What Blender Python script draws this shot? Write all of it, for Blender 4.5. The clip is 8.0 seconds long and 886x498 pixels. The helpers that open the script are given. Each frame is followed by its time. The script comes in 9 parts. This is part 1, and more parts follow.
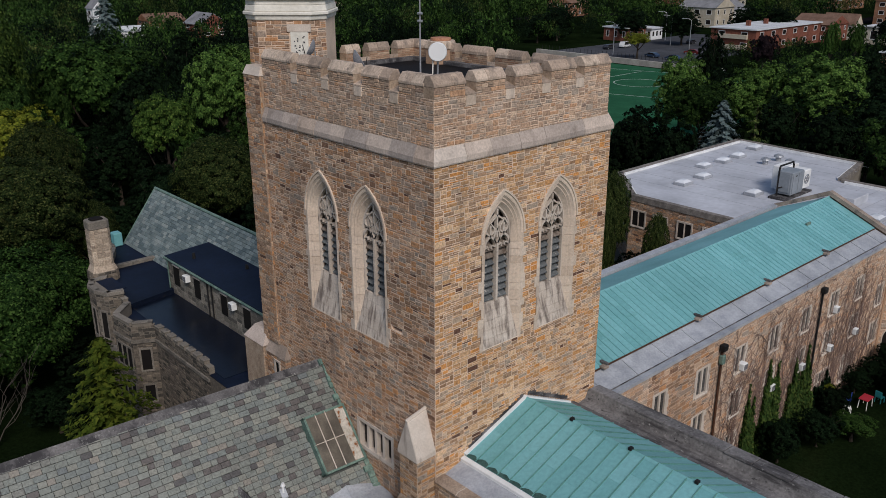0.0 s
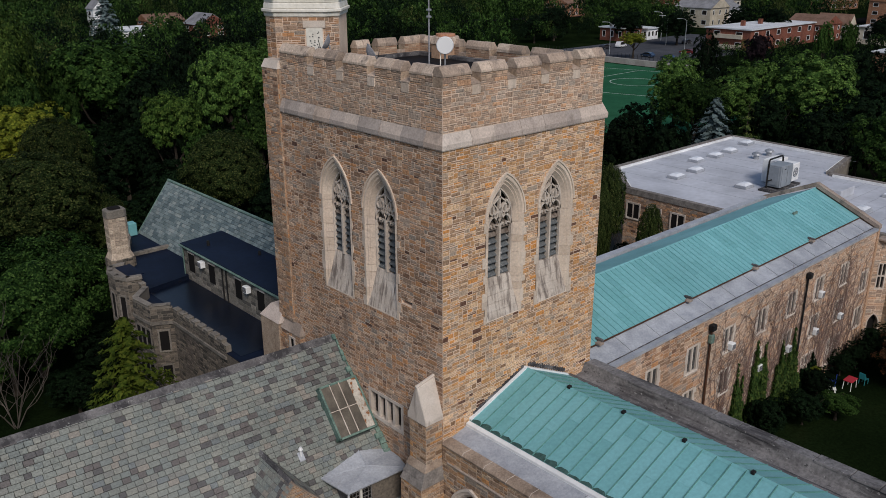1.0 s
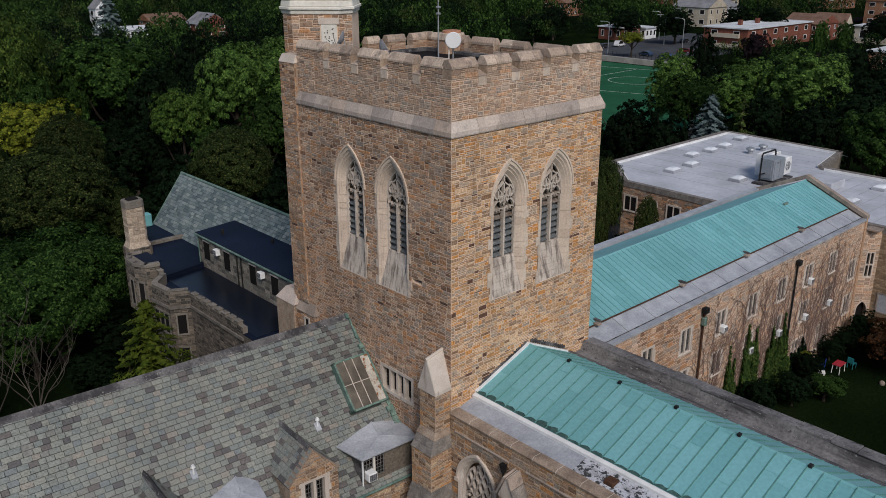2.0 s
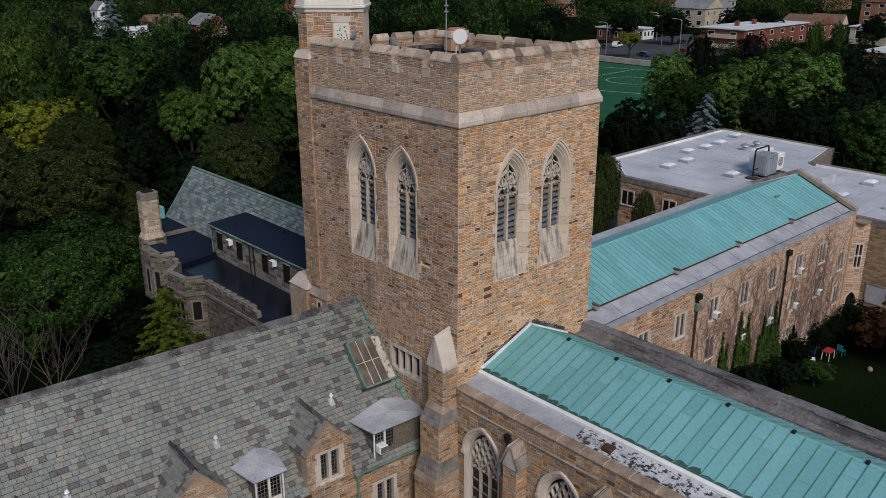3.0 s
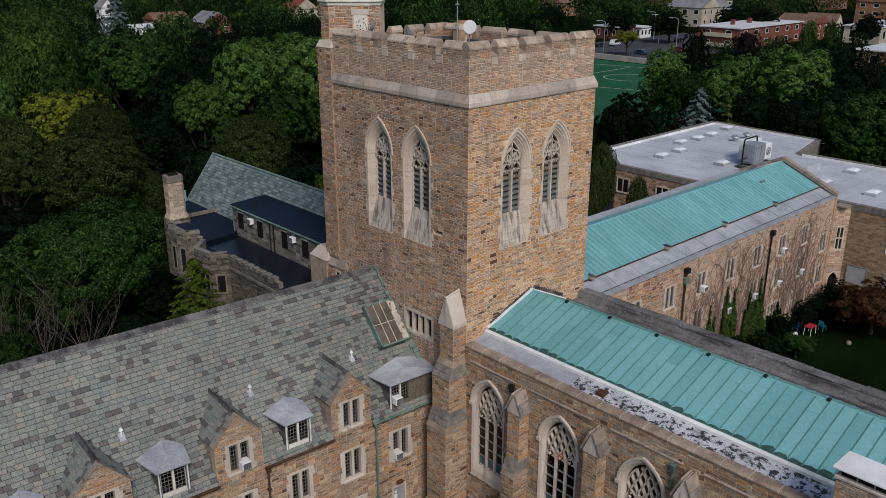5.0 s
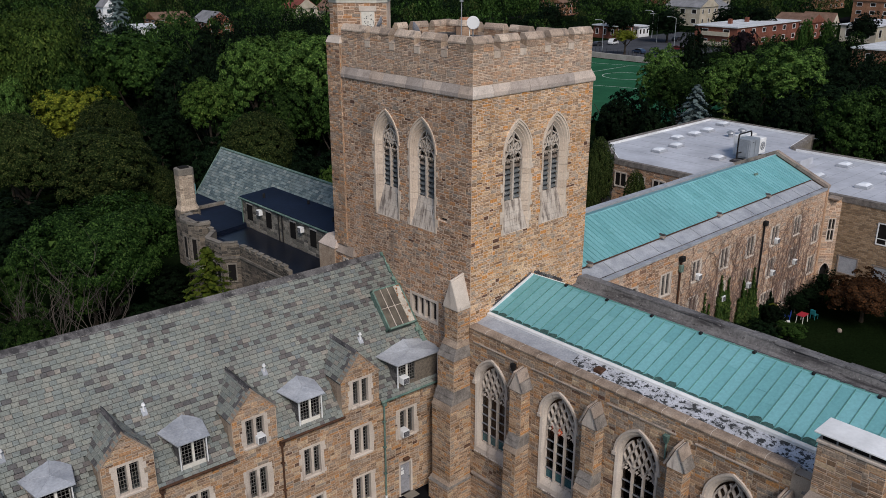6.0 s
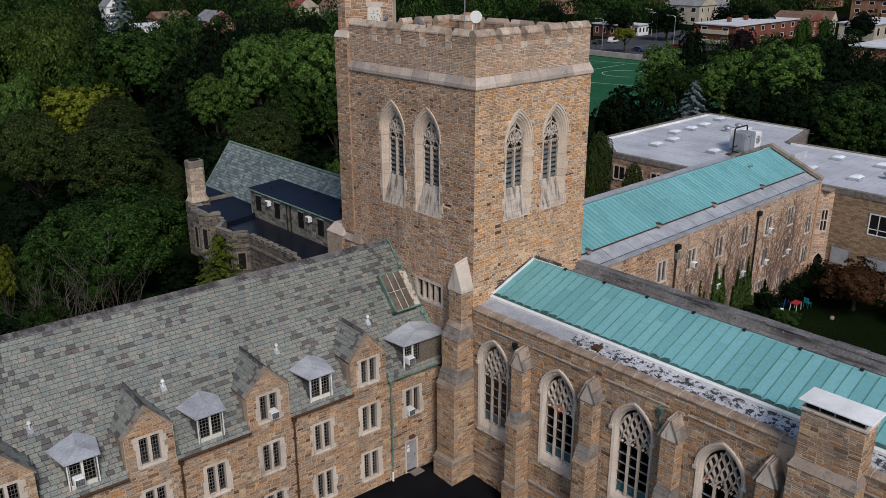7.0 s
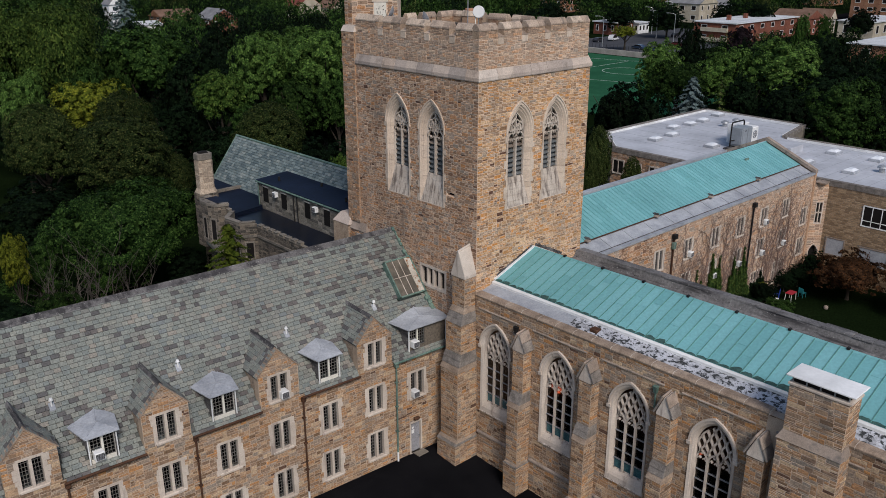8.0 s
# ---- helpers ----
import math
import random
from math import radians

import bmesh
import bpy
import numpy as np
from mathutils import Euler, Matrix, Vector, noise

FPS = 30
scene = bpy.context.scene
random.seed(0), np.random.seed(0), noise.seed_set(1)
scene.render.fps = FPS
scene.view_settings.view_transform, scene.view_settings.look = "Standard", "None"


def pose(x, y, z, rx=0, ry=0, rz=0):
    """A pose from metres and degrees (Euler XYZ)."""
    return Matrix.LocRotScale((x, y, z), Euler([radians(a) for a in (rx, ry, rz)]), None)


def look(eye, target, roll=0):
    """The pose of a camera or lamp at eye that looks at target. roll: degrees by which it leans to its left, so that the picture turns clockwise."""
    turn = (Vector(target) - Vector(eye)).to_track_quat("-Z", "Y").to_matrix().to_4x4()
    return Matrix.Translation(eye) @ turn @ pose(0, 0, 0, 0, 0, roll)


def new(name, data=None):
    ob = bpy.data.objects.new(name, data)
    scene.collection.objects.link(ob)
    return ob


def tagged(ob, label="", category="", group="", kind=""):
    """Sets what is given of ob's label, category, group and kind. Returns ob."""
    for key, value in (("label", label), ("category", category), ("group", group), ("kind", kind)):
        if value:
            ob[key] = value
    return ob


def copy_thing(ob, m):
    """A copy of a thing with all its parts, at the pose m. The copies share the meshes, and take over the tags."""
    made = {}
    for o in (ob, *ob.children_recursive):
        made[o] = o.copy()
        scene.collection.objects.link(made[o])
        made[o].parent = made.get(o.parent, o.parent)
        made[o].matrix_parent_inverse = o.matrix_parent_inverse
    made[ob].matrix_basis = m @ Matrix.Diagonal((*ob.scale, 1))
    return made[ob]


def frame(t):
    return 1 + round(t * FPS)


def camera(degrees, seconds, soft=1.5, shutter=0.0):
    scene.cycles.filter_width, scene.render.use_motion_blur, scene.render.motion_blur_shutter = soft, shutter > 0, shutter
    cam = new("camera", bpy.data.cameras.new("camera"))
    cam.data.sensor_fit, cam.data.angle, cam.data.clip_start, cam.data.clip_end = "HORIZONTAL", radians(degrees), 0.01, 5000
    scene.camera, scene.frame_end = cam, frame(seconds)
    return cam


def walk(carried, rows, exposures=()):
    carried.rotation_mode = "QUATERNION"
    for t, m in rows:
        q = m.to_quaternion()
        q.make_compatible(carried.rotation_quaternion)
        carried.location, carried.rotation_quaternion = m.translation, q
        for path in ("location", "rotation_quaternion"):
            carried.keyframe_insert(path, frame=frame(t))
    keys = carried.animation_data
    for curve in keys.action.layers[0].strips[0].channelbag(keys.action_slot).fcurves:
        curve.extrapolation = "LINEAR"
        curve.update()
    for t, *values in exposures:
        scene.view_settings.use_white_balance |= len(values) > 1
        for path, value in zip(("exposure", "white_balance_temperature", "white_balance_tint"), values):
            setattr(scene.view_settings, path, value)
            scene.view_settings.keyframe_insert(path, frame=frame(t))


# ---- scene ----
cam = camera(55.7, 8.0, soft=0.6)
PATH = [
    (0, (-17.882, -20.243, 28.991), (-16.62, -18.845, 28.316), -0.1),
    (0.5, (-18.923, -21.125, 28.989), (-17.659, -19.73, 28.316), -0.1),
    (1, (-19.939, -21.94, 29.018), (-18.672, -20.547, 28.345), -0.1),
    (1.5, (-20.927, -22.737, 29.056), (-19.659, -21.345, 28.382), -0.1),
    (3, (-23.777, -24.976, 29.115), (-22.504, -23.586, 28.444), -0.1),
    (3.5, (-24.678, -25.665, 29.111), (-23.404, -24.277, 28.439), -0.0),
    (4, (-25.557, -26.385, 29.119), (-24.283, -24.998, 28.447), -0.1),
    (4.5, (-26.387, -27.115, 29.111), (-25.113, -25.728, 28.439), -0.0),
    (6, (-28.902, -29.178, 29.071), (-27.625, -27.794, 28.399), -0.0),
    (6.5, (-29.701, -29.894, 29.027), (-28.424, -28.508, 28.354), -0.1),
    (7, (-30.472, -30.577, 28.969), (-29.196, -29.192, 28.296), -0.1),
    (7.5, (-31.2, -31.217, 28.941), (-29.923, -29.832, 28.268), -0.1),
    (8, (-31.803, -31.757, 28.894), (-30.529, -30.372, 28.218), -0.1),
]
walk(cam, [(t, look(eye, target, roll)) for t, eye, target, roll in PATH], exposures=((0, -0.10), (4.7, -0.10), (5.8, 0.06), (8, 0.06)))

# ---- light: a low, veiled evening sun from the south under a broad cool sky ----
world = bpy.data.worlds.new("evening_sky")
scene.world = world
world.use_nodes = True
wn = world.node_tree.nodes
sky = wn.new("ShaderNodeTexSky")
sky.sky_type = "NISHITA"
sky.sun_disc = False
sky.sun_elevation = radians(45)
sky.sun_rotation = radians(207)
sky.air_density, sky.dust_density, sky.ozone_density = 1.0, 1.2, 1.2
wn["Background"].inputs["Strength"].default_value = 0.098
world.node_tree.links.new(sky.outputs["Color"], wn["Background"].inputs["Color"])
sun = new("sun", bpy.data.lights.new("sun", "SUN"))
sun.data.energy = 2.4
sun.data.angle = radians(18)
sun.data.color = (1.0, 0.935, 0.875)
sun.matrix_world = look((0, 0, 0), (0.50, 1.0, -1.0))


# ---- small building helpers ----
GROUND = -0.55
YARD = -1.15          # the foot of the chapel, where the yard has fallen away
PLACE = [Matrix.Identity(4)]      # the frame in which the next parts are laid out


def part(name, bm, mat, parent=None, label=""):
    """Links a bmesh as one mesh object, under a thing or a part."""
    bmesh.ops.recalc_face_normals(bm, faces=bm.faces)
    bm.transform(PLACE[0])
    me = bpy.data.meshes.new(name)
    bm.to_mesh(me)
    bm.free()
    if mat is not None:
        me.materials.append(mat)
    ob = new(name, me)
    if parent is not None:
        ob.parent = parent
        ob.matrix_parent_inverse = parent.matrix_world.inverted() if parent.type == "EMPTY" else Matrix.Identity(4)
    return tagged(ob, label)


def thing(name, at, label, category, group="", kind=""):
    """An empty at the base of a thing that carries its parts."""
    ob = new(name)
    ob.empty_display_size = 0.2
    ob.matrix_world = PLACE[0] @ Matrix.Translation(at)
    return tagged(ob, label, category, group, kind)


def box(bm, x0, x1, y0, y1, z0, z1):
    vs = [bm.verts.new(p) for p in ((x0, y0, z0), (x1, y0, z0), (x1, y1, z0), (x0, y1, z0),
                                    (x0, y0, z1), (x1, y0, z1), (x1, y1, z1), (x0, y1, z1))]
    for f in ((0, 3, 2, 1), (4, 5, 6, 7), (0, 1, 5, 4), (1, 2, 6, 5), (2, 3, 7, 6), (3, 0, 4, 7)):
        bm.faces.new([vs[i] for i in f])
    return vs


def boxm(*b):
    bm = bmesh.new()
    box(bm, *b)
    return bm


def soften(bm, w=0.02, seg=1):
    bmesh.ops.bevel(bm, geom=list(bm.edges), offset=w, segments=seg, affect="EDGES", clamp_overlap=True)
    return bm


def hexa(bm, low, high):
    """A solid between two rings of as many points."""
    a = [bm.verts.new(p) for p in low]
    b = [bm.verts.new(p) for p in high]
    n = len(a)
    bm.faces.new(a[::-1])
    bm.faces.new(b)
    for i in range(n):
        bm.faces.new((a[i], a[(i + 1) % n], b[(i + 1) % n], b[i]))


def west(x):
    """Faces that look west at x: u runs along y, d is the way out."""
    return lambda u, v, d: (x - d, u, v)


def south(y):
    return lambda u, v, d: (u, y - d, v)


def east(x):
    return lambda u, v, d: (x + d, u, v)


def north(y):
    return lambda u, v, d: (u, y + d, v)


def prism(bm, F, poly, d0, d1):
    """A polygon in the plane of F, drawn out from d0 to d1."""
    hexa(bm, [F(u, v, d0) for u, v in poly], [F(u, v, d1) for u, v in poly])


def bar(bm, F, a, b, w, d0, d1):
    """A straight stone or metal bar of width w between two points of the plane of F."""
    (ax, ay), (bx, by) = a, b
    l = math.hypot(bx - ax, by - ay)
    nx, ny = -(by - ay) / l * w / 2, (bx - ax) / l * w / 2
    prism(bm, F, [(ax - nx, ay - ny), (bx - nx, by - ny), (bx + nx, by + ny), (ax + nx, ay + ny)], d0, d1)


def curve_bar(bm, F, pts, w, d0, d1):
    """A bar that follows a line of points, as one band."""
    n = len(pts)
    left, right = [], []
    for i, (x, y) in enumerate(pts):
        x0, y0 = pts[max(i - 1, 0)]
        x1, y1 = pts[min(i + 1, n - 1)]
        l = math.hypot(x1 - x0, y1 - y0) or 1
        nx, ny = -(y1 - y0) / l * w / 2, (x1 - x0) / l * w / 2
        left.append((x + nx, y + ny))
        right.append((x - nx, y - ny))
    ring = []
    for d in (d0, d1):
        ring.append(([bm.verts.new(F(u, v, d)) for u, v in left], [bm.verts.new(F(u, v, d)) for u, v in right]))
    (l0, r0), (l1, r1) = ring
    for i in range(n - 1):
        bm.faces.new((l1[i], l1[i + 1], r1[i + 1], r1[i]))
        bm.faces.new((l0[i], r0[i], r0[i + 1], l0[i + 1]))
        bm.faces.new((l0[i], l0[i + 1], l1[i + 1], l1[i]))
        bm.faces.new((r0[i], r1[i], r1[i + 1], r0[i + 1]))
    bm.faces.new((l0[0], l1[0], r1[0], r0[0]))
    bm.faces.new((l0[-1], r0[-1], r1[-1], l1[-1]))


def tube(bm, pts, r, sides=8):
    """A round tube along points in space."""
    rings = []
    for i, p in enumerate(pts):
        p = Vector(p)
        t = (Vector(pts[min(i + 1, len(pts) - 1)]) - Vector(pts[max(i - 1, 0)])).normalized()
        q = t.to_track_quat("Z", "Y")
        rr = r[i] if isinstance(r, (list, tuple)) else r
        rings.append([bm.verts.new(p + q @ Vector((rr * math.cos(a), rr * math.sin(a), 0)))
                      for a in (2 * math.pi * k / sides for k in range(sides))])
    for a, b in zip(rings, rings[1:]):
        for k in range(sides):
            bm.faces.new((a[k], a[(k + 1) % sides], b[(k + 1) % sides], b[k]))
    bm.faces.new(rings[0][::-1])
    bm.faces.new(rings[-1])


def arch(cx, half, z0, zs, za, n=7):
    """A pointed opening: its outline from the lower left, against the clock."""
    h = za - zs
    r = (half * half + h * h) / (2 * half)
    top = math.asin(min(1, h / r))
    right = [(cx + half - r + r * math.cos(top * k / n), zs + r * math.sin(top * k / n)) for k in range(n + 1)]
    right[-1] = (cx, za)
    left = [(2 * cx - x, z) for x, z in right[-2::-1]]
    return [(cx - half, z0), (cx + half, z0)] + right + left


def rect(u0, u1, v0, v1):
    return [(u0, v0), (u1, v0), (u1, v1), (u0, v1)]


def inside(poly, x, y):
    hit = False
    j = len(poly) - 1
    for i in range(len(poly)):
        (xi, yi), (xj, yj) = poly[i], poly[j]
        if (yi > y) != (yj > y) and x < (xj - xi) * (y - yi) / (yj - yi) + xi:
            hit = not hit
        j = i
    return hit


def panel(F, outline, holes, d0, d1):
    """A slab in the plane of F with openings that go through it."""
    bm = bmesh.new()
    edges = []
    for loop in [outline] + list(holes):
        vs = [bm.verts.new(F(u, v, d1)) for u, v in loop]
        for i in range(len(vs)):
            edges.append(bm.edges.new((vs[i], vs[(i + 1) % len(vs)])))
    bmesh.ops.triangle_fill(bm, use_beauty=True, use_dissolve=False, edges=edges)
    shift = Vector(F(0, 0, d0)) - Vector(F(0, 0, d1))
    out = bmesh.ops.extrude_face_region(bm, geom=list(bm.faces))
    bmesh.ops.translate(bm, vec=shift, verts=[g for g in out["geom"] if isinstance(g, bmesh.types.BMVert)])
    return bm


def ring_band(F, outer, inner, d0, d1):
    """A frame between two outlines with as many points; it may splay, as d may differ inside and out."""
    bm = bmesh.new()
    d_out, d_in = d1
    n = len(outer)
    a = [bm.verts.new(F(u, v, d0)) for u, v in outer]
    b = [bm.verts.new(F(u, v, d_out)) for u, v in outer]
    c = [bm.verts.new(F(u, v, d_in)) for u, v in inner]
    e = [bm.verts.new(F(u, v, min(d0, d_in - 0.05))) for u, v in inner]
    for i in range(n):
        j = (i + 1) % n
        bm.faces.new((a[i], a[j], b[j], b[i]))
        bm.faces.new((b[i], b[j], c[j], c[i]))
        bm.faces.new((c[i], c[j], e[j], e[i]))
        bm.faces.new((e[i], e[j], a[j], a[i]))
    return bm

# ---- materials ----
def ramp_node(nt, stops, constant=False):
    r = nt.nodes.new("ShaderNodeValToRGB")
    r.color_ramp.interpolation = "CONSTANT" if constant else "LINEAR"
    el = r.color_ramp.elements
    while len(el) < len(stops):
        el.new(0.5)
    for e, (p, c) in zip(el, stops):
        e.position, e.color = p, (*c, 1)
    return r


def noise_node(nt, scale, detail=4, stretch=None, rough=0.55):
    geo = nt.nodes.new("ShaderNodeNewGeometry")
    n = nt.nodes.new("ShaderNodeTexNoise")
    n.inputs["Scale"].default_value = scale
    n.inputs["Detail"].default_value = detail
    n.inputs["Roughness"].default_value = rough
    if stretch:
        mp = nt.nodes.new("ShaderNodeMapping")
        mp.inputs["Scale"].default_value = stretch
        nt.links.new(geo.outputs["Position"], mp.inputs["Vector"])
        nt.links.new(mp.outputs["Vector"], n.inputs["Vector"])
    else:
        nt.links.new(geo.outputs["Position"], n.inputs["Vector"])
    return n.outputs["Fac"]


def mult(nt, colour, fac, low, high, lo=0.3, hi=0.7):
    """Colour times a value between low and high."""
    m = nt.nodes.new("ShaderNodeMapRange")
    m.inputs["From Min"].default_value, m.inputs["From Max"].default_value = lo, hi
    m.inputs["To Min"].default_value, m.inputs["To Max"].default_value = low, high
    nt.links.new(fac, m.inputs["Value"])
    v = nt.nodes.new("ShaderNodeVectorMath")
    v.operation = "SCALE"
    nt.links.new(colour, v.inputs[0])
    nt.links.new(m.outputs["Result"], v.inputs["Scale"])
    return v.outputs["Vector"]


def blend(nt, fac, a, b, lo=0.5, hi=0.6):
    """From the colour a to the fixed colour b where fac is high."""
    m = nt.nodes.new("ShaderNodeMapRange")
    m.inputs["From Min"].default_value, m.inputs["From Max"].default_value = lo, hi
    nt.links.new(fac, m.inputs["Value"])
    x = nt.nodes.new("ShaderNodeMix")
    x.data_type = "RGBA"
    x.inputs["B"].default_value = x.inputs[7].default_value = (*b, 1)
    nt.links.new(m.outputs["Result"], x.inputs[0])
    nt.links.new(a, x.inputs[6])
    return x.outputs[2]


def surface(name, stops, source="cloud", rough=0.85, cloud=0.6, grain=(14, 0.25), broad=(0.25, 0.15), bump=(30, 0.25, 0.01),
            stains=(), metal=0.0, constant=True, spec=0.1, cloud_stretch=None):
    """A procedural surface. source: what picks the colour (island, object or cloud); stains: (scale, stretch, lo, hi, colour)."""
    m = bpy.data.materials.new(name)
    m.use_nodes = True
    nt = m.node_tree
    b = nt.nodes["Principled BSDF"]
    if source == "island":
        fac = nt.nodes.new("ShaderNodeNewGeometry").outputs["Random Per Island"]
    elif source == "object":
        fac = nt.nodes.new("ShaderNodeObjectInfo").outputs["Random"]
    else:
        fac = noise_node(nt, cloud, 5, cloud_stretch)
        constant = False
    r = ramp_node(nt, stops, constant)
    nt.links.new(fac, r.inputs["Fac"])
    c = r.outputs["Color"]
    if grain:
        c = mult(nt, c, noise_node(nt, grain[0], 5), 1 - grain[1], 1 + grain[1])
    if broad:
        c = mult(nt, c, noise_node(nt, broad[0], 3), 1 - broad[1], 1 + broad[1])
    for scale, stretch, lo, hi, colour in stains:
        c = blend(nt, noise_node(nt, scale, 6, stretch, 0.65), c, colour, lo, hi)
    nt.links.new(c, b.inputs["Base Color"])
    b.inputs["Roughness"].default_value = rough
    b.inputs["Metallic"].default_value = metal
    b.inputs["Specular IOR Level"].default_value = spec
    if bump:
        bp = nt.nodes.new("ShaderNodeBump")
        bp.inputs["Strength"].default_value = bump[1]
        bp.inputs["Distance"].default_value = bump[2]
        nt.links.new(noise_node(nt, bump[0], 6, None, 0.65), bp.inputs["Height"])
        nt.links.new(bp.outputs["Normal"], b.inputs["Normal"])
    return m


def palette(*shares):
    """Ramp stops from (share, colour) pairs."""
    total, at, out = sum(w for w, _ in shares), 0.0, []
    for w, c in shares:
        out.append((at / total, c))
        at += w
    return out


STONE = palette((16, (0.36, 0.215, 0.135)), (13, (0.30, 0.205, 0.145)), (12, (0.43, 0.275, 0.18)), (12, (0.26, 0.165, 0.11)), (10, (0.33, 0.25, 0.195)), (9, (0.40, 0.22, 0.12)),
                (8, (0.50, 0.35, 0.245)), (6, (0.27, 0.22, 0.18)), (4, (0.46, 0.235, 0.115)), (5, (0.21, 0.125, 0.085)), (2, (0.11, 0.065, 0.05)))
# STONE raised and warmed: sunlight on the south face is put into the colours
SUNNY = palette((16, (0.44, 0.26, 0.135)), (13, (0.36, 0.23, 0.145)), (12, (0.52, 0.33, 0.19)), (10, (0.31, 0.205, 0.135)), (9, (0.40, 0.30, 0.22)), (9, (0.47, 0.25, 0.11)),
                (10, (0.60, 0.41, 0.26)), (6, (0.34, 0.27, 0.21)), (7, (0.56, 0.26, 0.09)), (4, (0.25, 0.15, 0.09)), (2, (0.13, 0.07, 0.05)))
GOLD = palette((16, (0.34, 0.210, 0.125)), (13, (0.28, 0.190, 0.130)), (12, (0.41, 0.275, 0.175)), (10, (0.24, 0.160, 0.11)), (12, (0.31, 0.24, 0.185)), (7, (0.38, 0.215, 0.115)),
               (9, (0.46, 0.335, 0.22)), (7, (0.26, 0.215, 0.175)), (4, (0.43, 0.22, 0.095)), (5, (0.19, 0.12, 0.075)), (2, (0.12, 0.07, 0.05)))
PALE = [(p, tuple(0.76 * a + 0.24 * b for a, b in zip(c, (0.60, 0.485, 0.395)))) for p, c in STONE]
GREYSTONE = [(0.0, (0.105, 0.090, 0.075)), (0.3, (0.145, 0.122, 0.099)), (0.6, (0.062, 0.056, 0.049)), (0.85, (0.195, 0.160, 0.126))]
WEATHER = [(0.5, (1, 1, 0.22), 0.56, 0.80, (0.13, 0.105, 0.09))]
stone_mat = surface("rubble_stone", STONE, "island", grain=(12, 0.42), broad=(0.3, 0.16), bump=(22, 0.5, 0.02), stains=WEATHER)
stone_piece = surface("rubble_stone_single", STONE, "object", grain=(12, 0.42), broad=(0.3, 0.16), bump=(22, 0.5, 0.02), stains=WEATHER)
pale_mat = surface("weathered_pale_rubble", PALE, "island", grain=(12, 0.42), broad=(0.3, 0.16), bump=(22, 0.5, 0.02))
sunny_mat = surface("sunlit_south_rubble", SUNNY, "island", grain=(12, 0.42), broad=(0.3, 0.14), bump=(22, 0.5, 0.02), stains=WEATHER)
sunny_piece = surface("sunlit_south_rubble_single", SUNNY, "object", grain=(12, 0.42), broad=(0.3, 0.14), bump=(22, 0.5, 0.02), stains=WEATHER)
gold_mat = surface("golden_rubble", GOLD, "island", grain=(12, 0.42), broad=(0.3, 0.14), bump=(22, 0.5, 0.02), stains=WEATHER)
gold_piece = surface("golden_rubble_single", GOLD, "object", grain=(12, 0.42), broad=(0.3, 0.14), bump=(22, 0.5, 0.02), stains=WEATHER)
grey_coping = surface("grey_weathered_coping", [(0.3, (0.135, 0.120, 0.104)), (0.6, (0.205, 0.182, 0.155)), (0.8, (0.265, 0.235, 0.20))], cloud=0.8, grain=(16, 0.25), bump=(35, 0.35, 0.012), stains=[(1.5, None, 0.54, 0.68, (0.085, 0.078, 0.07))])
chimney_stone = surface("warm_chimney_stone", palette((4, (0.30, 0.24, 0.185)), (3, (0.38, 0.305, 0.235)), (3, (0.23, 0.18, 0.14)), (2, (0.44, 0.36, 0.28))), "island", grain=(9, 0.35), bump=(22, 0.5, 0.02), stains=WEATHER)
block_grey = surface("grey_wall_blocks", [(0.0, (0.140, 0.128, 0.108)), (0.3, (0.195, 0.178, 0.150)), (0.6, (0.090, 0.084, 0.074)), (0.85, (0.240, 0.215, 0.180))], "island", grain=(9, 0.3), bump=(22, 0.5, 0.02), stains=WEATHER)
grey_stone = surface("grey_rubble", GREYSTONE, "island", grain=(9, 0.3), bump=(22, 0.5, 0.02), stains=WEATHER)
mortar = surface("mortar", [(0.3, (0.6054, 0.4571, 0.3498)), (0.7, (0.7603, 0.5896, 0.4620))], cloud=1.2, grain=(25, 0.15), stains=WEATHER)
court_mortar = surface("court_mortar", [(0.3, (0.40, 0.305, 0.23)), (0.7, (0.51, 0.40, 0.308))], cloud=1.2, grain=(25, 0.15), stains=WEATHER)
core_stone = surface("plain_stone", [(0.3, (0.27, 0.195, 0.14)), (0.5, (0.35, 0.26, 0.19)), (0.7, (0.42, 0.33, 0.25))], cloud=2.6, grain=(12, 0.25), stains=WEATHER)
grey_mortar = surface("grey_mortar", [(0.3, (0.1600, 0.1400, 0.1184)), (0.7, (0.2160, 0.1904, 0.1600))], cloud=1.2, grain=(25, 0.15))
LIME = [(0.3, (0.47, 0.395, 0.335)), (0.55, (0.56, 0.485, 0.42)), (0.75, (0.62, 0.55, 0.49))]
limestone = surface("dressed_limestone", LIME, cloud=0.9, grain=(18, 0.12), bump=(40, 0.2, 0.008),
                    stains=[(2.2, (1, 1, 0.10), 0.56, 0.72, (0.24, 0.195, 0.17))])
band_stone = surface("string_course_stone", [(0.3, (0.40, 0.325, 0.28)), (0.55, (0.48, 0.40, 0.35)), (0.75, (0.58, 0.50, 0.45))], cloud=0.8, grain=(14, 0.18), bump=(35, 0.3, 0.01), stains=[(1.1, None, 0.56, 0.72, (0.25, 0.205, 0.175))])
dark_cap = surface("dark_weathered_stone", [(0.3, (0.13, 0.115, 0.105)), (0.5, (0.19, 0.17, 0.155)), (0.7, (0.27, 0.24, 0.215))], cloud=2.5, grain=(14, 0.25), bump=(30, 0.4, 0.012))
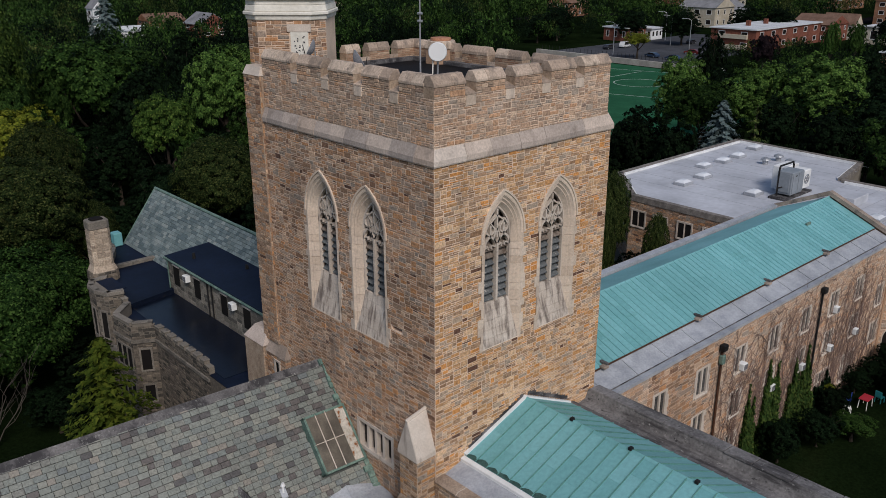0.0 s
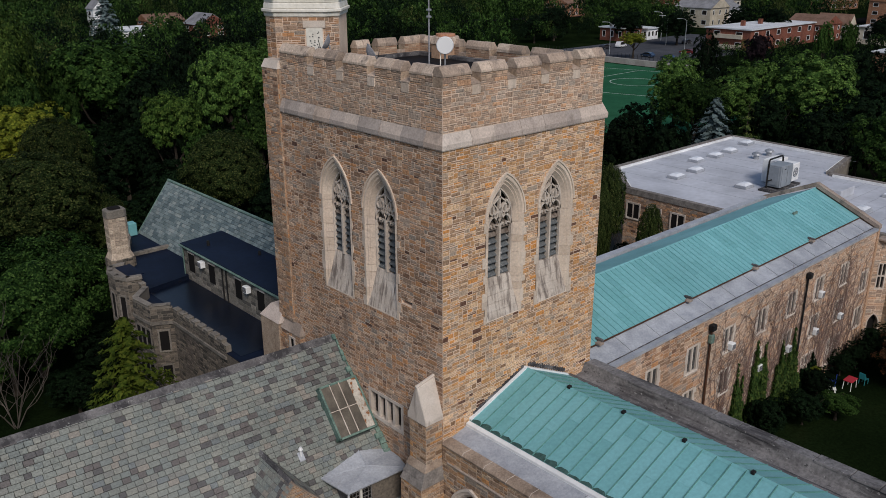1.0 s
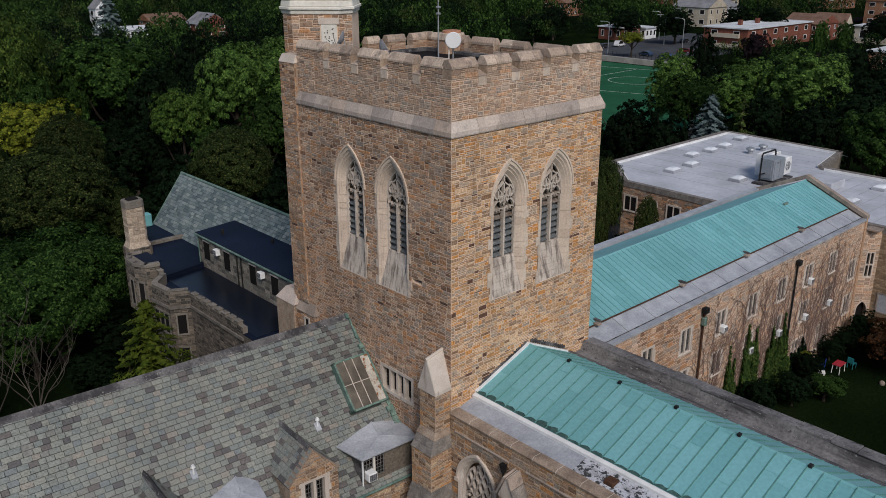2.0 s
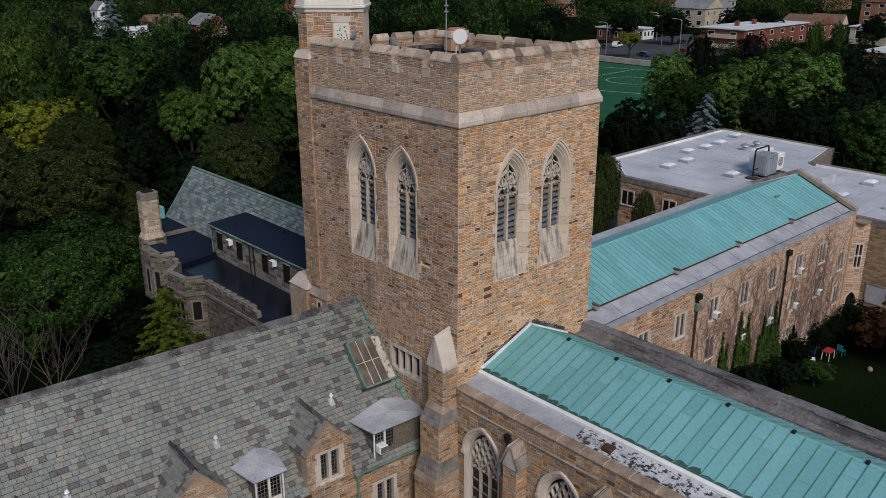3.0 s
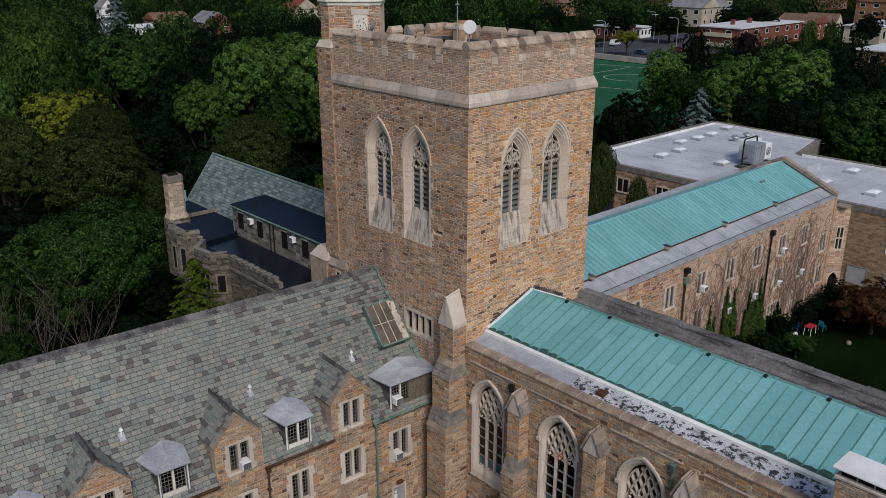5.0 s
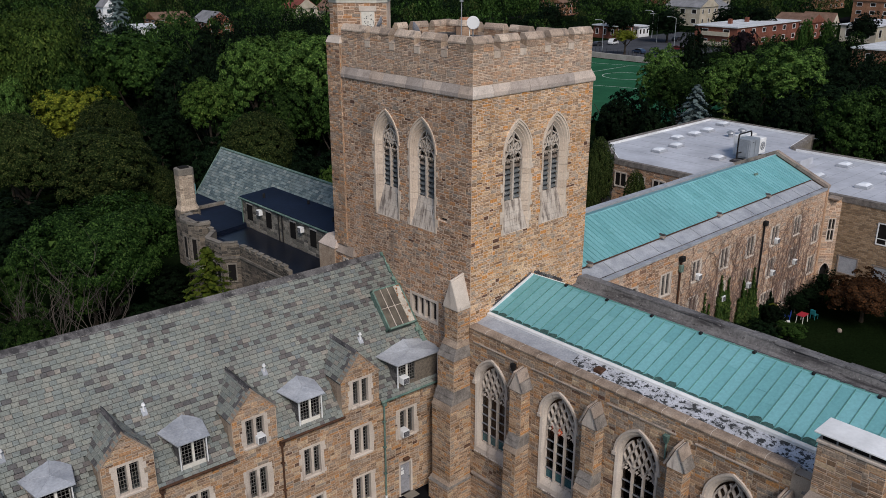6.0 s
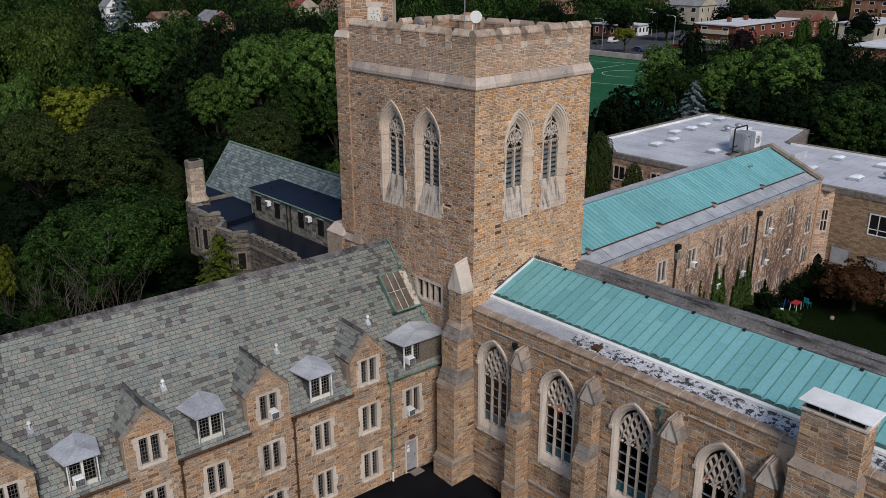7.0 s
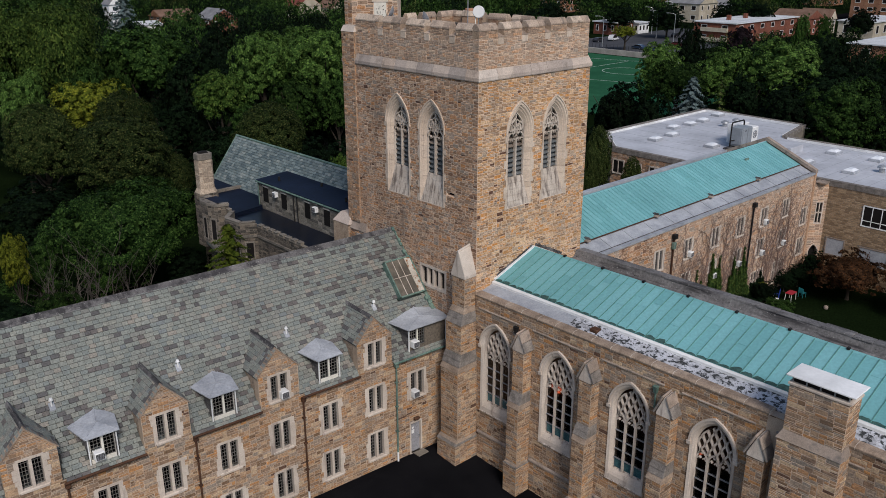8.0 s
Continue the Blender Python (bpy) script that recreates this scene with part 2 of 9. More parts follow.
brown_coping = surface("brown_coping_stone", [(0.3, (0.20, 0.148, 0.112)), (0.5, (0.30, 0.228, 0.175)), (0.7, (0.38, 0.30, 0.235))], cloud=1.4, grain=(14, 0.25), bump=(30, 0.35, 0.012), stains=WEATHER)
jamb_stone = surface("jamb_limestone", [(0.0, (0.50, 0.40, 0.32)), (0.35, (0.56, 0.455, 0.37)), (0.7, (0.61, 0.505, 0.415)), (1.0, (0.53, 0.43, 0.355))], "object", constant=False, grain=(12, 0.14), broad=(0.6, 0.12), bump=(40, 0.25, 0.008),
                     stains=[(2.2, (1, 1, 0.10), 0.58, 0.74, (0.27, 0.22, 0.19))])
band_block = surface("string_course_block", palette((5, (0.40, 0.335, 0.295)), (4, (0.34, 0.29, 0.26)), (4, (0.48, 0.40, 0.345)), (3, (0.44, 0.35, 0.29)), (2, (0.58, 0.50, 0.44))), "object", grain=(12, 0.2), broad=(0.7, 0.15), bump=(35, 0.3, 0.01),
                     stains=[(1.3, None, 0.56, 0.72, (0.23, 0.19, 0.165))])
cap_stone = surface("battlement_cap_stone", palette((4, (0.37, 0.285, 0.225)), (4, (0.44, 0.345, 0.275)), (3, (0.31, 0.24, 0.19)), (2, (0.50, 0.40, 0.32))), "object", grain=(12, 0.25), broad=(0.8, 0.2), bump=(30, 0.4, 0.012),
                    stains=[(2.0, (1, 1, 0.3), 0.52, 0.68, (0.17, 0.14, 0.12))])
sill_stone = surface("streaked_limestone", LIME, cloud=1.5, grain=(18, 0.12), bump=(40, 0.2, 0.008),
                     stains=[(4.0, (1, 1, 0.05), 0.46, 0.60, (0.19, 0.155, 0.135))])
coping_stone = surface("weathered_coping", [(0.3, (0.2254, 0.1805, 0.1485)), (0.6, (0.3528, 0.2850, 0.2385)), (0.8, (0.4410, 0.3657, 0.3060))], cloud=0.8,
                       grain=(16, 0.2), bump=(35, 0.35, 0.012), stains=[(1.5, None, 0.54, 0.68, (0.14, 0.125, 0.115))])
SLATE = palette((20, (0.178, 0.190, 0.172)), (18, (0.196, 0.206, 0.186)), (16, (0.162, 0.178, 0.168)), (14, (0.212, 0.214, 0.188)), (10, (0.176, 0.176, 0.160)), (6, (0.228, 0.208, 0.180)),
                (7, (0.112, 0.100, 0.096)), (6, (0.088, 0.084, 0.084)), (4, (0.150, 0.165, 0.166)))
slate_mat = surface("roof_slate", SLATE, "island", rough=0.62, grain=(12, 0.28), broad=(0.35, 0.14), bump=(18, 0.4, 0.012), spec=0.3,
                    stains=[(0.8, (1, 1, 1), 0.62, 0.85, (0.21, 0.20, 0.15))])
slate_piece = surface("roof_slate_single", SLATE, "object", rough=0.62, grain=(12, 0.18), broad=(0.35, 0.12), bump=(18, 0.3, 0.01), spec=0.4)
BLUESLATE = [(0.0, (0.120, 0.152, 0.152)), (0.3, (0.170, 0.208, 0.206)), (0.55, (0.084, 0.112, 0.118)), (0.75, (0.140, 0.170, 0.165)), (0.9, (0.220, 0.245, 0.232))]
blue_slate = surface("pale_blue_slate", BLUESLATE, "island", rough=0.6, grain=(12, 0.18), spec=0.4)
slate_under = surface("slate_bed", [(0.3, (0.085, 0.09, 0.085)), (0.7, (0.12, 0.125, 0.12))])
COPPER = [(0.25, (0.1218, 0.3169, 0.3313)), (0.5, (0.1579, 0.3754, 0.3954)), (0.75, (0.1895, 0.4193, 0.4477))]
copper = surface("green_copper", COPPER, cloud=0.5, rough=0.55, grain=(7, 0.08), broad=(0.12, 0.10), bump=(12, 0.12, 0.01), spec=0.4,
                 stains=[(1.1, (0.5, 1, 1), 0.60, 0.80, (0.11, 0.29, 0.27))])
copper_sheet = surface("green_copper_sheet", [(0.0, (0.1354, 0.3364, 0.3547)), (0.4, (0.1579, 0.3754, 0.3954)), (0.75, (0.1760, 0.3998, 0.4245))], "object", constant=False,
                       rough=0.55, grain=(7, 0.10), broad=(0.12, 0.10), bump=(12, 0.15, 0.01), spec=0.4,
                       stains=[(1.1, (0.5, 1, 1), 0.60, 0.80, (0.11, 0.29, 0.27))])
seam_copper = surface("dark_seam_copper", [(0.3, (0.085, 0.21, 0.188)), (0.7, (0.125, 0.28, 0.25))], cloud=1.5, rough=0.6)
stained_copper = surface("blackened_copper", [(0.3, (0.030, 0.060, 0.055)), (0.7, (0.065, 0.13, 0.118))], cloud=3, rough=0.7)
copper_dark = surface("copper_trim", [(0.3, (0.0715, 0.1230, 0.1066)), (0.7, (0.1820, 0.2542, 0.2132))], cloud=2.5, rough=0.6)
lead = surface("lead_sheet", [(0.3, (0.2688, 0.2842, 0.3180)), (0.7, (0.4032, 0.4176, 0.4500))], cloud=1.2, rough=0.6, grain=(10, 0.15), spec=0.2, stains=[(1.4, None, 0.62, 0.82, (0.22, 0.215, 0.21))])
lichen_lead = surface("blotched_roofing", [(0.3, (0.44, 0.45, 0.49)), (0.7, (0.60, 0.61, 0.66))], cloud=0.7, rough=0.7, grain=(9, 0.15),
                      stains=[(0.35, None, 0.5, 0.75, (0.33, 0.325, 0.34)), (1.6, (1, 0.5, 1), 0.52, 0.66, (0.26, 0.26, 0.275)), (4.6, (1, 0.8, 1), 0.505, 0.555, (0.045, 0.047, 0.05)), (14.0, None, 0.58, 0.64, (0.10, 0.105, 0.10))])
dark_roofing = surface("grey_parapet_felt", [(0.3, (0.0780, 0.0741, 0.0780)), (0.7, (0.1716, 0.1638, 0.1638))], cloud=1.0, rough=0.75,
                       stains=[(1.6, (1, 0.22, 1), 0.46, 0.58, (0.045, 0.043, 0.046)), (7, None, 0.60, 0.70, (0.30, 0.29, 0.28))])
parapet_grey = surface("weathered_grey_parapet", [(0.3, (0.105, 0.10, 0.102)), (0.7, (0.205, 0.198, 0.198))], cloud=0.9, rough=0.8, grain=(8, 0.3),
                       stains=[(1.1, (1, 0.18, 1), 0.50, 0.60, (0.055, 0.052, 0.054)), (5, (1, 0.5, 1), 0.60, 0.68, (0.04, 0.038, 0.04)), (7, None, 0.62, 0.72, (0.38, 0.37, 0.36))])
black_roof = surface("dark_membrane", [(0.3, (0.0039, 0.0072, 0.0180)), (0.7, (0.0078, 0.0136, 0.0320))], cloud=0.35, rough=0.6, grain=(3, 0.2), spec=0.15,
                     stains=[(0.5, None, 0.60, 0.75, (0.022, 0.021, 0.022))])
worn_membrane = surface("worn_brown_membrane", [(0.3, (0.0030, 0.0052, 0.0125)), (0.55, (0.0048, 0.0070, 0.0140)), (0.75, (0.0105, 0.0100, 0.0110))], cloud=0.35, rough=0.30, grain=(3, 0.3), spec=0.3,
                        stains=[(0.35, (1, 0.5, 1), 0.60, 0.72, (0.036, 0.034, 0.034))])
white_roof = surface("pale_roof_membrane", [(0.3, (0.42, 0.43, 0.47)), (0.7, (0.50, 0.51, 0.55))], cloud=0.15, rough=0.6, grain=(2, 0.06),
                     stains=[(0.22, None, 0.60, 0.80, (0.33, 0.34, 0.37))])
white_paint = surface("white_paint", [(0.3, (0.66, 0.66, 0.66)), (0.7, (0.78, 0.78, 0.78))], cloud=1.0, rough=0.5, grain=(6, 0.05), bump=None)
cream = surface("cream_paint", [(0.3, (0.60, 0.57, 0.50)), (0.7, (0.70, 0.67, 0.61))], cloud=1.0, rough=0.6, grain=(8, 0.08))
black_iron = surface("black_iron", [(0.3, (0.012, 0.012, 0.013)), (0.7, (0.025, 0.024, 0.024))], cloud=3, rough=0.5)
rust_iron = surface("rusty_iron", [(0.3, (0.05, 0.028, 0.02)), (0.7, (0.10, 0.05, 0.03))], cloud=3, rough=0.7)
steel = surface("galvanised_steel", [(0.3, (0.33, 0.34, 0.36)), (0.7, (0.42, 0.43, 0.45))], cloud=2, rough=0.4, metal=0.5)
grey_door = surface("grey_painted_metal", [(0.3, (0.24, 0.24, 0.26)), (0.7, (0.29, 0.29, 0.31))], cloud=1, rough=0.5)
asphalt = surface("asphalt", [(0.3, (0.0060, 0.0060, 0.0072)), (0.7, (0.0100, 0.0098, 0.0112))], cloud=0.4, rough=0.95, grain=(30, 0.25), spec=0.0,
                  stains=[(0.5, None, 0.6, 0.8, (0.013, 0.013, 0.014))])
concrete = surface("concrete", [(0.3, (0.28, 0.26, 0.235)), (0.7, (0.37, 0.345, 0.31))], cloud=0.6, rough=0.9)
tar = surface("black_tar", [(0.3, (0.004, 0.004, 0.005)), (0.7, (0.008, 0.008, 0.009))], cloud=0.5, rough=0.7, spec=0.15)
lattice = surface("lead_lattice", [(0.3, (0.13, 0.125, 0.12)), (0.7, (0.19, 0.18, 0.17))], cloud=2, rough=0.6)
louvre_slate = surface("louvre_slate", [(0.0, (0.085, 0.092, 0.098)), (0.5, (0.13, 0.138, 0.142)), (0.8, (0.17, 0.172, 0.17))], "island", rough=0.6, constant=False,
                       stains=[(4, (1, 1, 0.2), 0.58, 0.7, (0.5, 0.47, 0.44))])
stained_louvre = surface("stained_louvre", [(0.3, (0.16, 0.13, 0.11)), (0.7, (0.26, 0.215, 0.18))], cloud=3, rough=0.7, stains=[(4, (1, 1, 0.2), 0.5, 0.62, (0.10, 0.075, 0.06))])
# near-black: the shade inside rooms and openings is put into this colour
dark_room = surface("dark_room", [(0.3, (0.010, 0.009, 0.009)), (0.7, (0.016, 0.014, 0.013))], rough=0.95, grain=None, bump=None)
inner_brick = surface("brown_inner_brick", palette((4, (0.32, 0.20, 0.13)), (4, (0.38, 0.25, 0.17)), (3, (0.27, 0.15, 0.10)), (2, (0.43, 0.31, 0.22))), "island", grain=(9, 0.2), broad=(0.5, 0.2))
tan_brick = surface("tan_brick", [(0.0, (0.27, 0.187, 0.118)), (0.3, (0.33, 0.235, 0.15)), (0.6, (0.22, 0.152, 0.097)), (0.85, (0.36, 0.26, 0.17))], "island", grain=(9, 0.22), broad=(0.3, 0.1))
red_brick = surface("red_brick", [(0.3, (0.1500, 0.0560, 0.0382)), (0.7, (0.2025, 0.0800, 0.0553))], cloud=0.5, grain=(2, 0.15))
orange_brick = surface("orange_brick", [(0.3, (0.2380, 0.1156, 0.0675)), (0.7, (0.2940, 0.1564, 0.0975))], cloud=0.5, grain=(2, 0.15))
# near-black green: shade under trees and in the garden put into the colour
grass = surface("shaded_mown_grass", [(0.3, (0.0040, 0.0080, 0.0028)), (0.6, (0.0066, 0.0124, 0.0042)), (0.8, (0.0110, 0.0150, 0.0056))], cloud=0.12, rough=0.95, grain=(6, 0.4), broad=(0.03, 0.3), bump=(9, 0.6, 0.08), spec=0.0)
turf = surface("sports_turf", [(0.3, (0.020, 0.085, 0.045)), (0.7, (0.028, 0.105, 0.055))], cloud=0.06, rough=0.95, grain=(3, 0.12), spec=0.0)
line_paint = surface("line_paint", [(0.3, (0.35, 0.42, 0.37)), (0.7, (0.45, 0.5, 0.45))], rough=0.8)
bark = surface("bark", [(0.3, (0.030, 0.024, 0.019)), (0.7, (0.058, 0.046, 0.036))], cloud=3, grain=(20, 0.3))


def leafage(name, stops, tint=0.35, least=0.20, most=0.98):
    """Leaves: the tone differs leaf by leaf and tree by tree, and light passes through a little."""
    m = bpy.data.materials.new(name)
    m.use_nodes = True
    nt = m.node_tree
    b = nt.nodes["Principled BSDF"]
    r = ramp_node(nt, stops)
    calm = nt.nodes.new("ShaderNodeMapRange")
    calm.inputs["To Min"].default_value = least
    calm.inputs["To Max"].default_value = most
    nt.links.new(nt.nodes.new("ShaderNodeNewGeometry").outputs["Random Per Island"], calm.inputs["Value"])
    nt.links.new(calm.outputs["Result"], r.inputs["Fac"])
    c = mult(nt, r.outputs["Color"], nt.nodes.new("ShaderNodeObjectInfo").outputs["Random"], 1 - tint, 1 + tint, 0, 1)
    c = mult(nt, c, noise_node(nt, 0.45, 3), 0.75, 1.25)
    nt.links.new(c, b.inputs["Base Color"])
    b.inputs["Roughness"].default_value = 0.75
    b.inputs["Specular IOR Level"].default_value = 0.05
    t = nt.nodes.new("ShaderNodeBsdfTranslucent")
    nt.links.new(c, t.inputs["Color"])
    x = nt.nodes.new("ShaderNodeMixShader")
    x.inputs["Fac"].default_value = 0.08
    nt.links.new(b.outputs["BSDF"], x.inputs[1])
    nt.links.new(t.outputs["BSDF"], x.inputs[2])
    nt.links.new(x.outputs["Shader"], nt.nodes["Material Output"].inputs["Surface"])
    return m


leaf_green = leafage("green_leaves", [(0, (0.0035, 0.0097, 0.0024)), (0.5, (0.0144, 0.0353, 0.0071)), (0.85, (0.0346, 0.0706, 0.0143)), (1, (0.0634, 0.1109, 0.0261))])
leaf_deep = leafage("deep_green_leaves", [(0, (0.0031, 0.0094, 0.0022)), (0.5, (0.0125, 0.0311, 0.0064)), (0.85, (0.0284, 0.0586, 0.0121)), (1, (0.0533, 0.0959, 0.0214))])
# leaf_green raised: light on the brighter crowns is put into the colour
leaf_lit = leafage("sunlit_green_leaves", [(0, (0.0077, 0.0181, 0.0043)), (0.5, (0.0291, 0.0618, 0.0129)), (0.85, (0.0660, 0.1192, 0.0248)), (1, (0.1115, 0.1716, 0.0429))])
leaf_willow = leafage("willow_leaves", [(0, (0.0060, 0.0143, 0.0027)), (0.5, (0.0234, 0.0459, 0.0083)), (0.85, (0.0537, 0.0850, 0.0160)), (1, (0.0954, 0.1300, 0.0260))])
leaf_broad = leafage("mid_green_leaves", [(0, (0.0041, 0.0135, 0.0026)), (0.5, (0.0169, 0.0433, 0.0088)), (0.85, (0.0426, 0.0886, 0.0182)), (1, (0.0778, 0.1366, 0.0331))], least=0.05, most=1.0)
# near-black: dark trees, and the shade between crowns put into leaf colour
leaf_dark = leafage("dark_shaded_leaves", [(0, (0.0007, 0.0023, 0.0009)), (0.5, (0.0024, 0.0072, 0.0025)), (0.85, (0.0055, 0.0140, 0.0050)), (1, (0.0121, 0.0235, 0.0090))])
leaf_olive = leafage("olive_leaves", [(0, (0.0036, 0.0077, 0.0020)), (0.5, (0.0155, 0.0288, 0.0073)), (0.85, (0.0446, 0.0609, 0.0165)), (1, (0.0979, 0.1079, 0.0328))], least=0.15, most=1.0)
leaf_yellow = leafage("yellowing_leaves", [(0, (0.0204, 0.0337, 0.0052)), (0.5, (0.0796, 0.1000, 0.0112)), (1, (0.1938, 0.1990, 0.0224))], 0.15)
leaf_rust = leafage("rusty_leaves", [(0, (0.0200, 0.0120, 0.0080)), (0.5, (0.0480, 0.0260, 0.0140)), (1, (0.1320, 0.0560, 0.0220))])
leaf_purple = leafage("purple_leaves", [(0, (0.004, 0.003, 0.004)), (0.5, (0.009, 0.006, 0.008)), (1, (0.020, 0.012, 0.014))])
leaf_blue = leafage("blue_needles", [(0, (0.050, 0.075, 0.078)), (0.5, (0.090, 0.125, 0.125)), (1, (0.14, 0.175, 0.175))], 0.1)
leaf_ivy = leafage("ivy_leaves", [(0, (0.008, 0.020, 0.005)), (0.6, (0.026, 0.052, 0.012)), (1, (0.070, 0.095, 0.022))], 0.1)
leaf_lime = leafage("light_green_leaves", [(0, (0.0062, 0.0176, 0.0030)), (0.5, (0.0233, 0.0508, 0.0090)), (0.85, (0.0576, 0.0978, 0.0185)), (1, (0.1034, 0.1466, 0.0313))])
leaf_fresh = leafage("fresh_yellow_green_sprays", [(0, (0.0150, 0.0272, 0.0040)), (0.5, (0.0413, 0.0624, 0.0080)), (1, (0.0825, 0.1000, 0.0136))], 0.1)


def glass(name, tint, gloss_rough=0.08):
    m = bpy.data.materials.new(name)
    m.use_nodes = True
    nt = m.node_tree
    b = nt.nodes["Principled BSDF"]
    b.inputs["Base Color"].default_value = (*tint, 1)
    b.inputs["Roughness"].default_value = gloss_rough
    b.inputs["Transmission Weight"].default_value = 1.0
    b.inputs["IOR"].default_value = 1.35
    return m


# opaque tan panes: light seen in the skylight is put into the colour
tan_lit_glass = surface("tan_lit_glass", [(0.3, (0.075, 0.066, 0.055)), (0.7, (0.15, 0.13, 0.105))], cloud=2.0, rough=0.3, grain=(20, 0.15), spec=0.4, bump=None)
# opaque near-black panes: the unlit room behind is put into the colour
dark_glass = surface("dark_leaded_glass", [(0.3, (0.012, 0.012, 0.013)), (0.7, (0.022, 0.021, 0.020))], cloud=3, rough=0.3, spec=0.15, bump=None)
pane_glass = glass("window_glass", (0.55, 0.58, 0.60))
chapel_glass = glass("leaded_glass", (0.40, 0.36, 0.33), 0.15)
teal_glass = surface("teal_glass", [(0.3, (0.03, 0.085, 0.10)), (0.7, (0.06, 0.14, 0.15))], cloud=4, rough=0.15, spec=0.5)

# ---- masonry and roofing: pieces are laid here and built at the end of the file ----
PIECES = []


def frame_of(F):
    o = Vector(F(0, 0, 0))
    return o, Vector(F(1, 0, 0)) - o, Vector(F(0, 1, 0)) - o, Vector(F(0, 0, 1)) - o


def slope(o, u, v):
    """A tilted plane: u along the eaves, v up the slope, d out of the roof."""
    o, u, v = Vector(o), Vector(u).normalized(), Vector(v).normalized()
    n = u.cross(v)
    if n.z < 0:
        n = -n
    return lambda a, b, d: tuple(o + u * a + v * b + n * d)


def rubble(outline, holes, seed, du=0.07, dv=0.075, rows=(1, 1, 1, 1, 1, 2, 2, 2, 2, 3), widen=1.0):
    """Random coursed stones that fill an outline and leave its openings free: (u0, u1, v0, v1)."""
    rng = random.Random(seed)
    us, vs = [p[0] for p in outline], [p[1] for p in outline]
    u0, u1, v0, v1 = min(us), max(us), min(vs), max(vs)
    nu, nv = max(1, round((u1 - u0) / du)), max(1, round((v1 - v0) / dv))
    du, dv = (u1 - u0) / nu, (v1 - v0) / nv
    plain = len(outline) == 4 and len(set(us)) == 2 and len(set(vs)) == 2
    free = np.ones((nv, nu), bool)
    if not plain:
        for j in range(nv):
            for i in range(nu):
                free[j, i] = inside(outline, u0 + (i + 0.5) * du, v0 + (j + 0.5) * dv)
    for h in holes:
        hu, hv = [p[0] for p in h], [p[1] for p in h]
        for j in range(max(0, int((min(hv) - v0) / dv) - 1), min(nv, int((max(hv) - v0) / dv) + 2)):
            for i in range(max(0, int((min(hu) - u0) / du) - 1), min(nu, int((max(hu) - u0) / du) + 2)):
                if inside(h, u0 + (i + 0.5) * du, v0 + (j + 0.5) * dv):
                    free[j, i] = False
    out = []
    for j in range(nv):
        i = 0
        while i < nu:
            if not free[j, i]:
                i += 1
                continue
            h = rng.choice(rows)
            want = max(2, round(rng.uniform(2.6, 5.0 + 1.2 * h) * widen))
            run = 0
            while i + run < nu and free[j, i + run] and run < want:
                run += 1
            left = 0
            while i + run + left < nu and free[j, i + run + left] and left < 3:
                left += 1
            if left < 3:
                run += left
            while h > 1 and (j + h > nv or not free[j:j + h, i:i + run].all()):
                h -= 1
            free[j:j + h, i:i + run] = False
            out.append((u0 + i * du, u0 + (i + run) * du, v0 + j * dv, v0 + (j + h) * dv))
            i += run
    return out


def courses(outline, holes, seed, wide, high, vary=0.0):
    """Regular courses with broken joints: bricks, slates."""
    rng = random.Random(seed)
    us, vs = [p[0] for p in outline], [p[1] for p in outline]
    u0, u1, v0, v1 = min(us), max(us), min(vs), max(vs)
    out = []
    nv = max(1, round((v1 - v0) / high))
    dv = (v1 - v0) / nv
    for j in range(nv):
        u = u0 - rng.uniform(0, wide)
        while u < u1:
            w = wide * (1 + rng.uniform(-vary, vary))
            a, b = max(u, u0), min(u + w, u1)
            u += w
            c = ((a + b) / 2, v0 + (j + 0.5) * dv)
            if b - a > 0.05 and (len(outline) == 4 and not holes or inside(outline, *c)) and not any(inside(h, *c) for h in holes):
                out.append((a, b, v0 + j * dv, v0 + (j + 1) * dv))
    return out


def lay(name, F, rects, mat, parent, proud=(0.004, 0.018), joint=0.026, single=None, near=None, tilt=0.0, label="", base=0.004):
    """Queues pieces. single: the material of the up to 300 pieces nearest the point near, which become parts of their own."""
    PIECES.append((name, F, rects, mat, parent, proud, joint, single, near, tilt, PLACE[0].copy(), label, base))


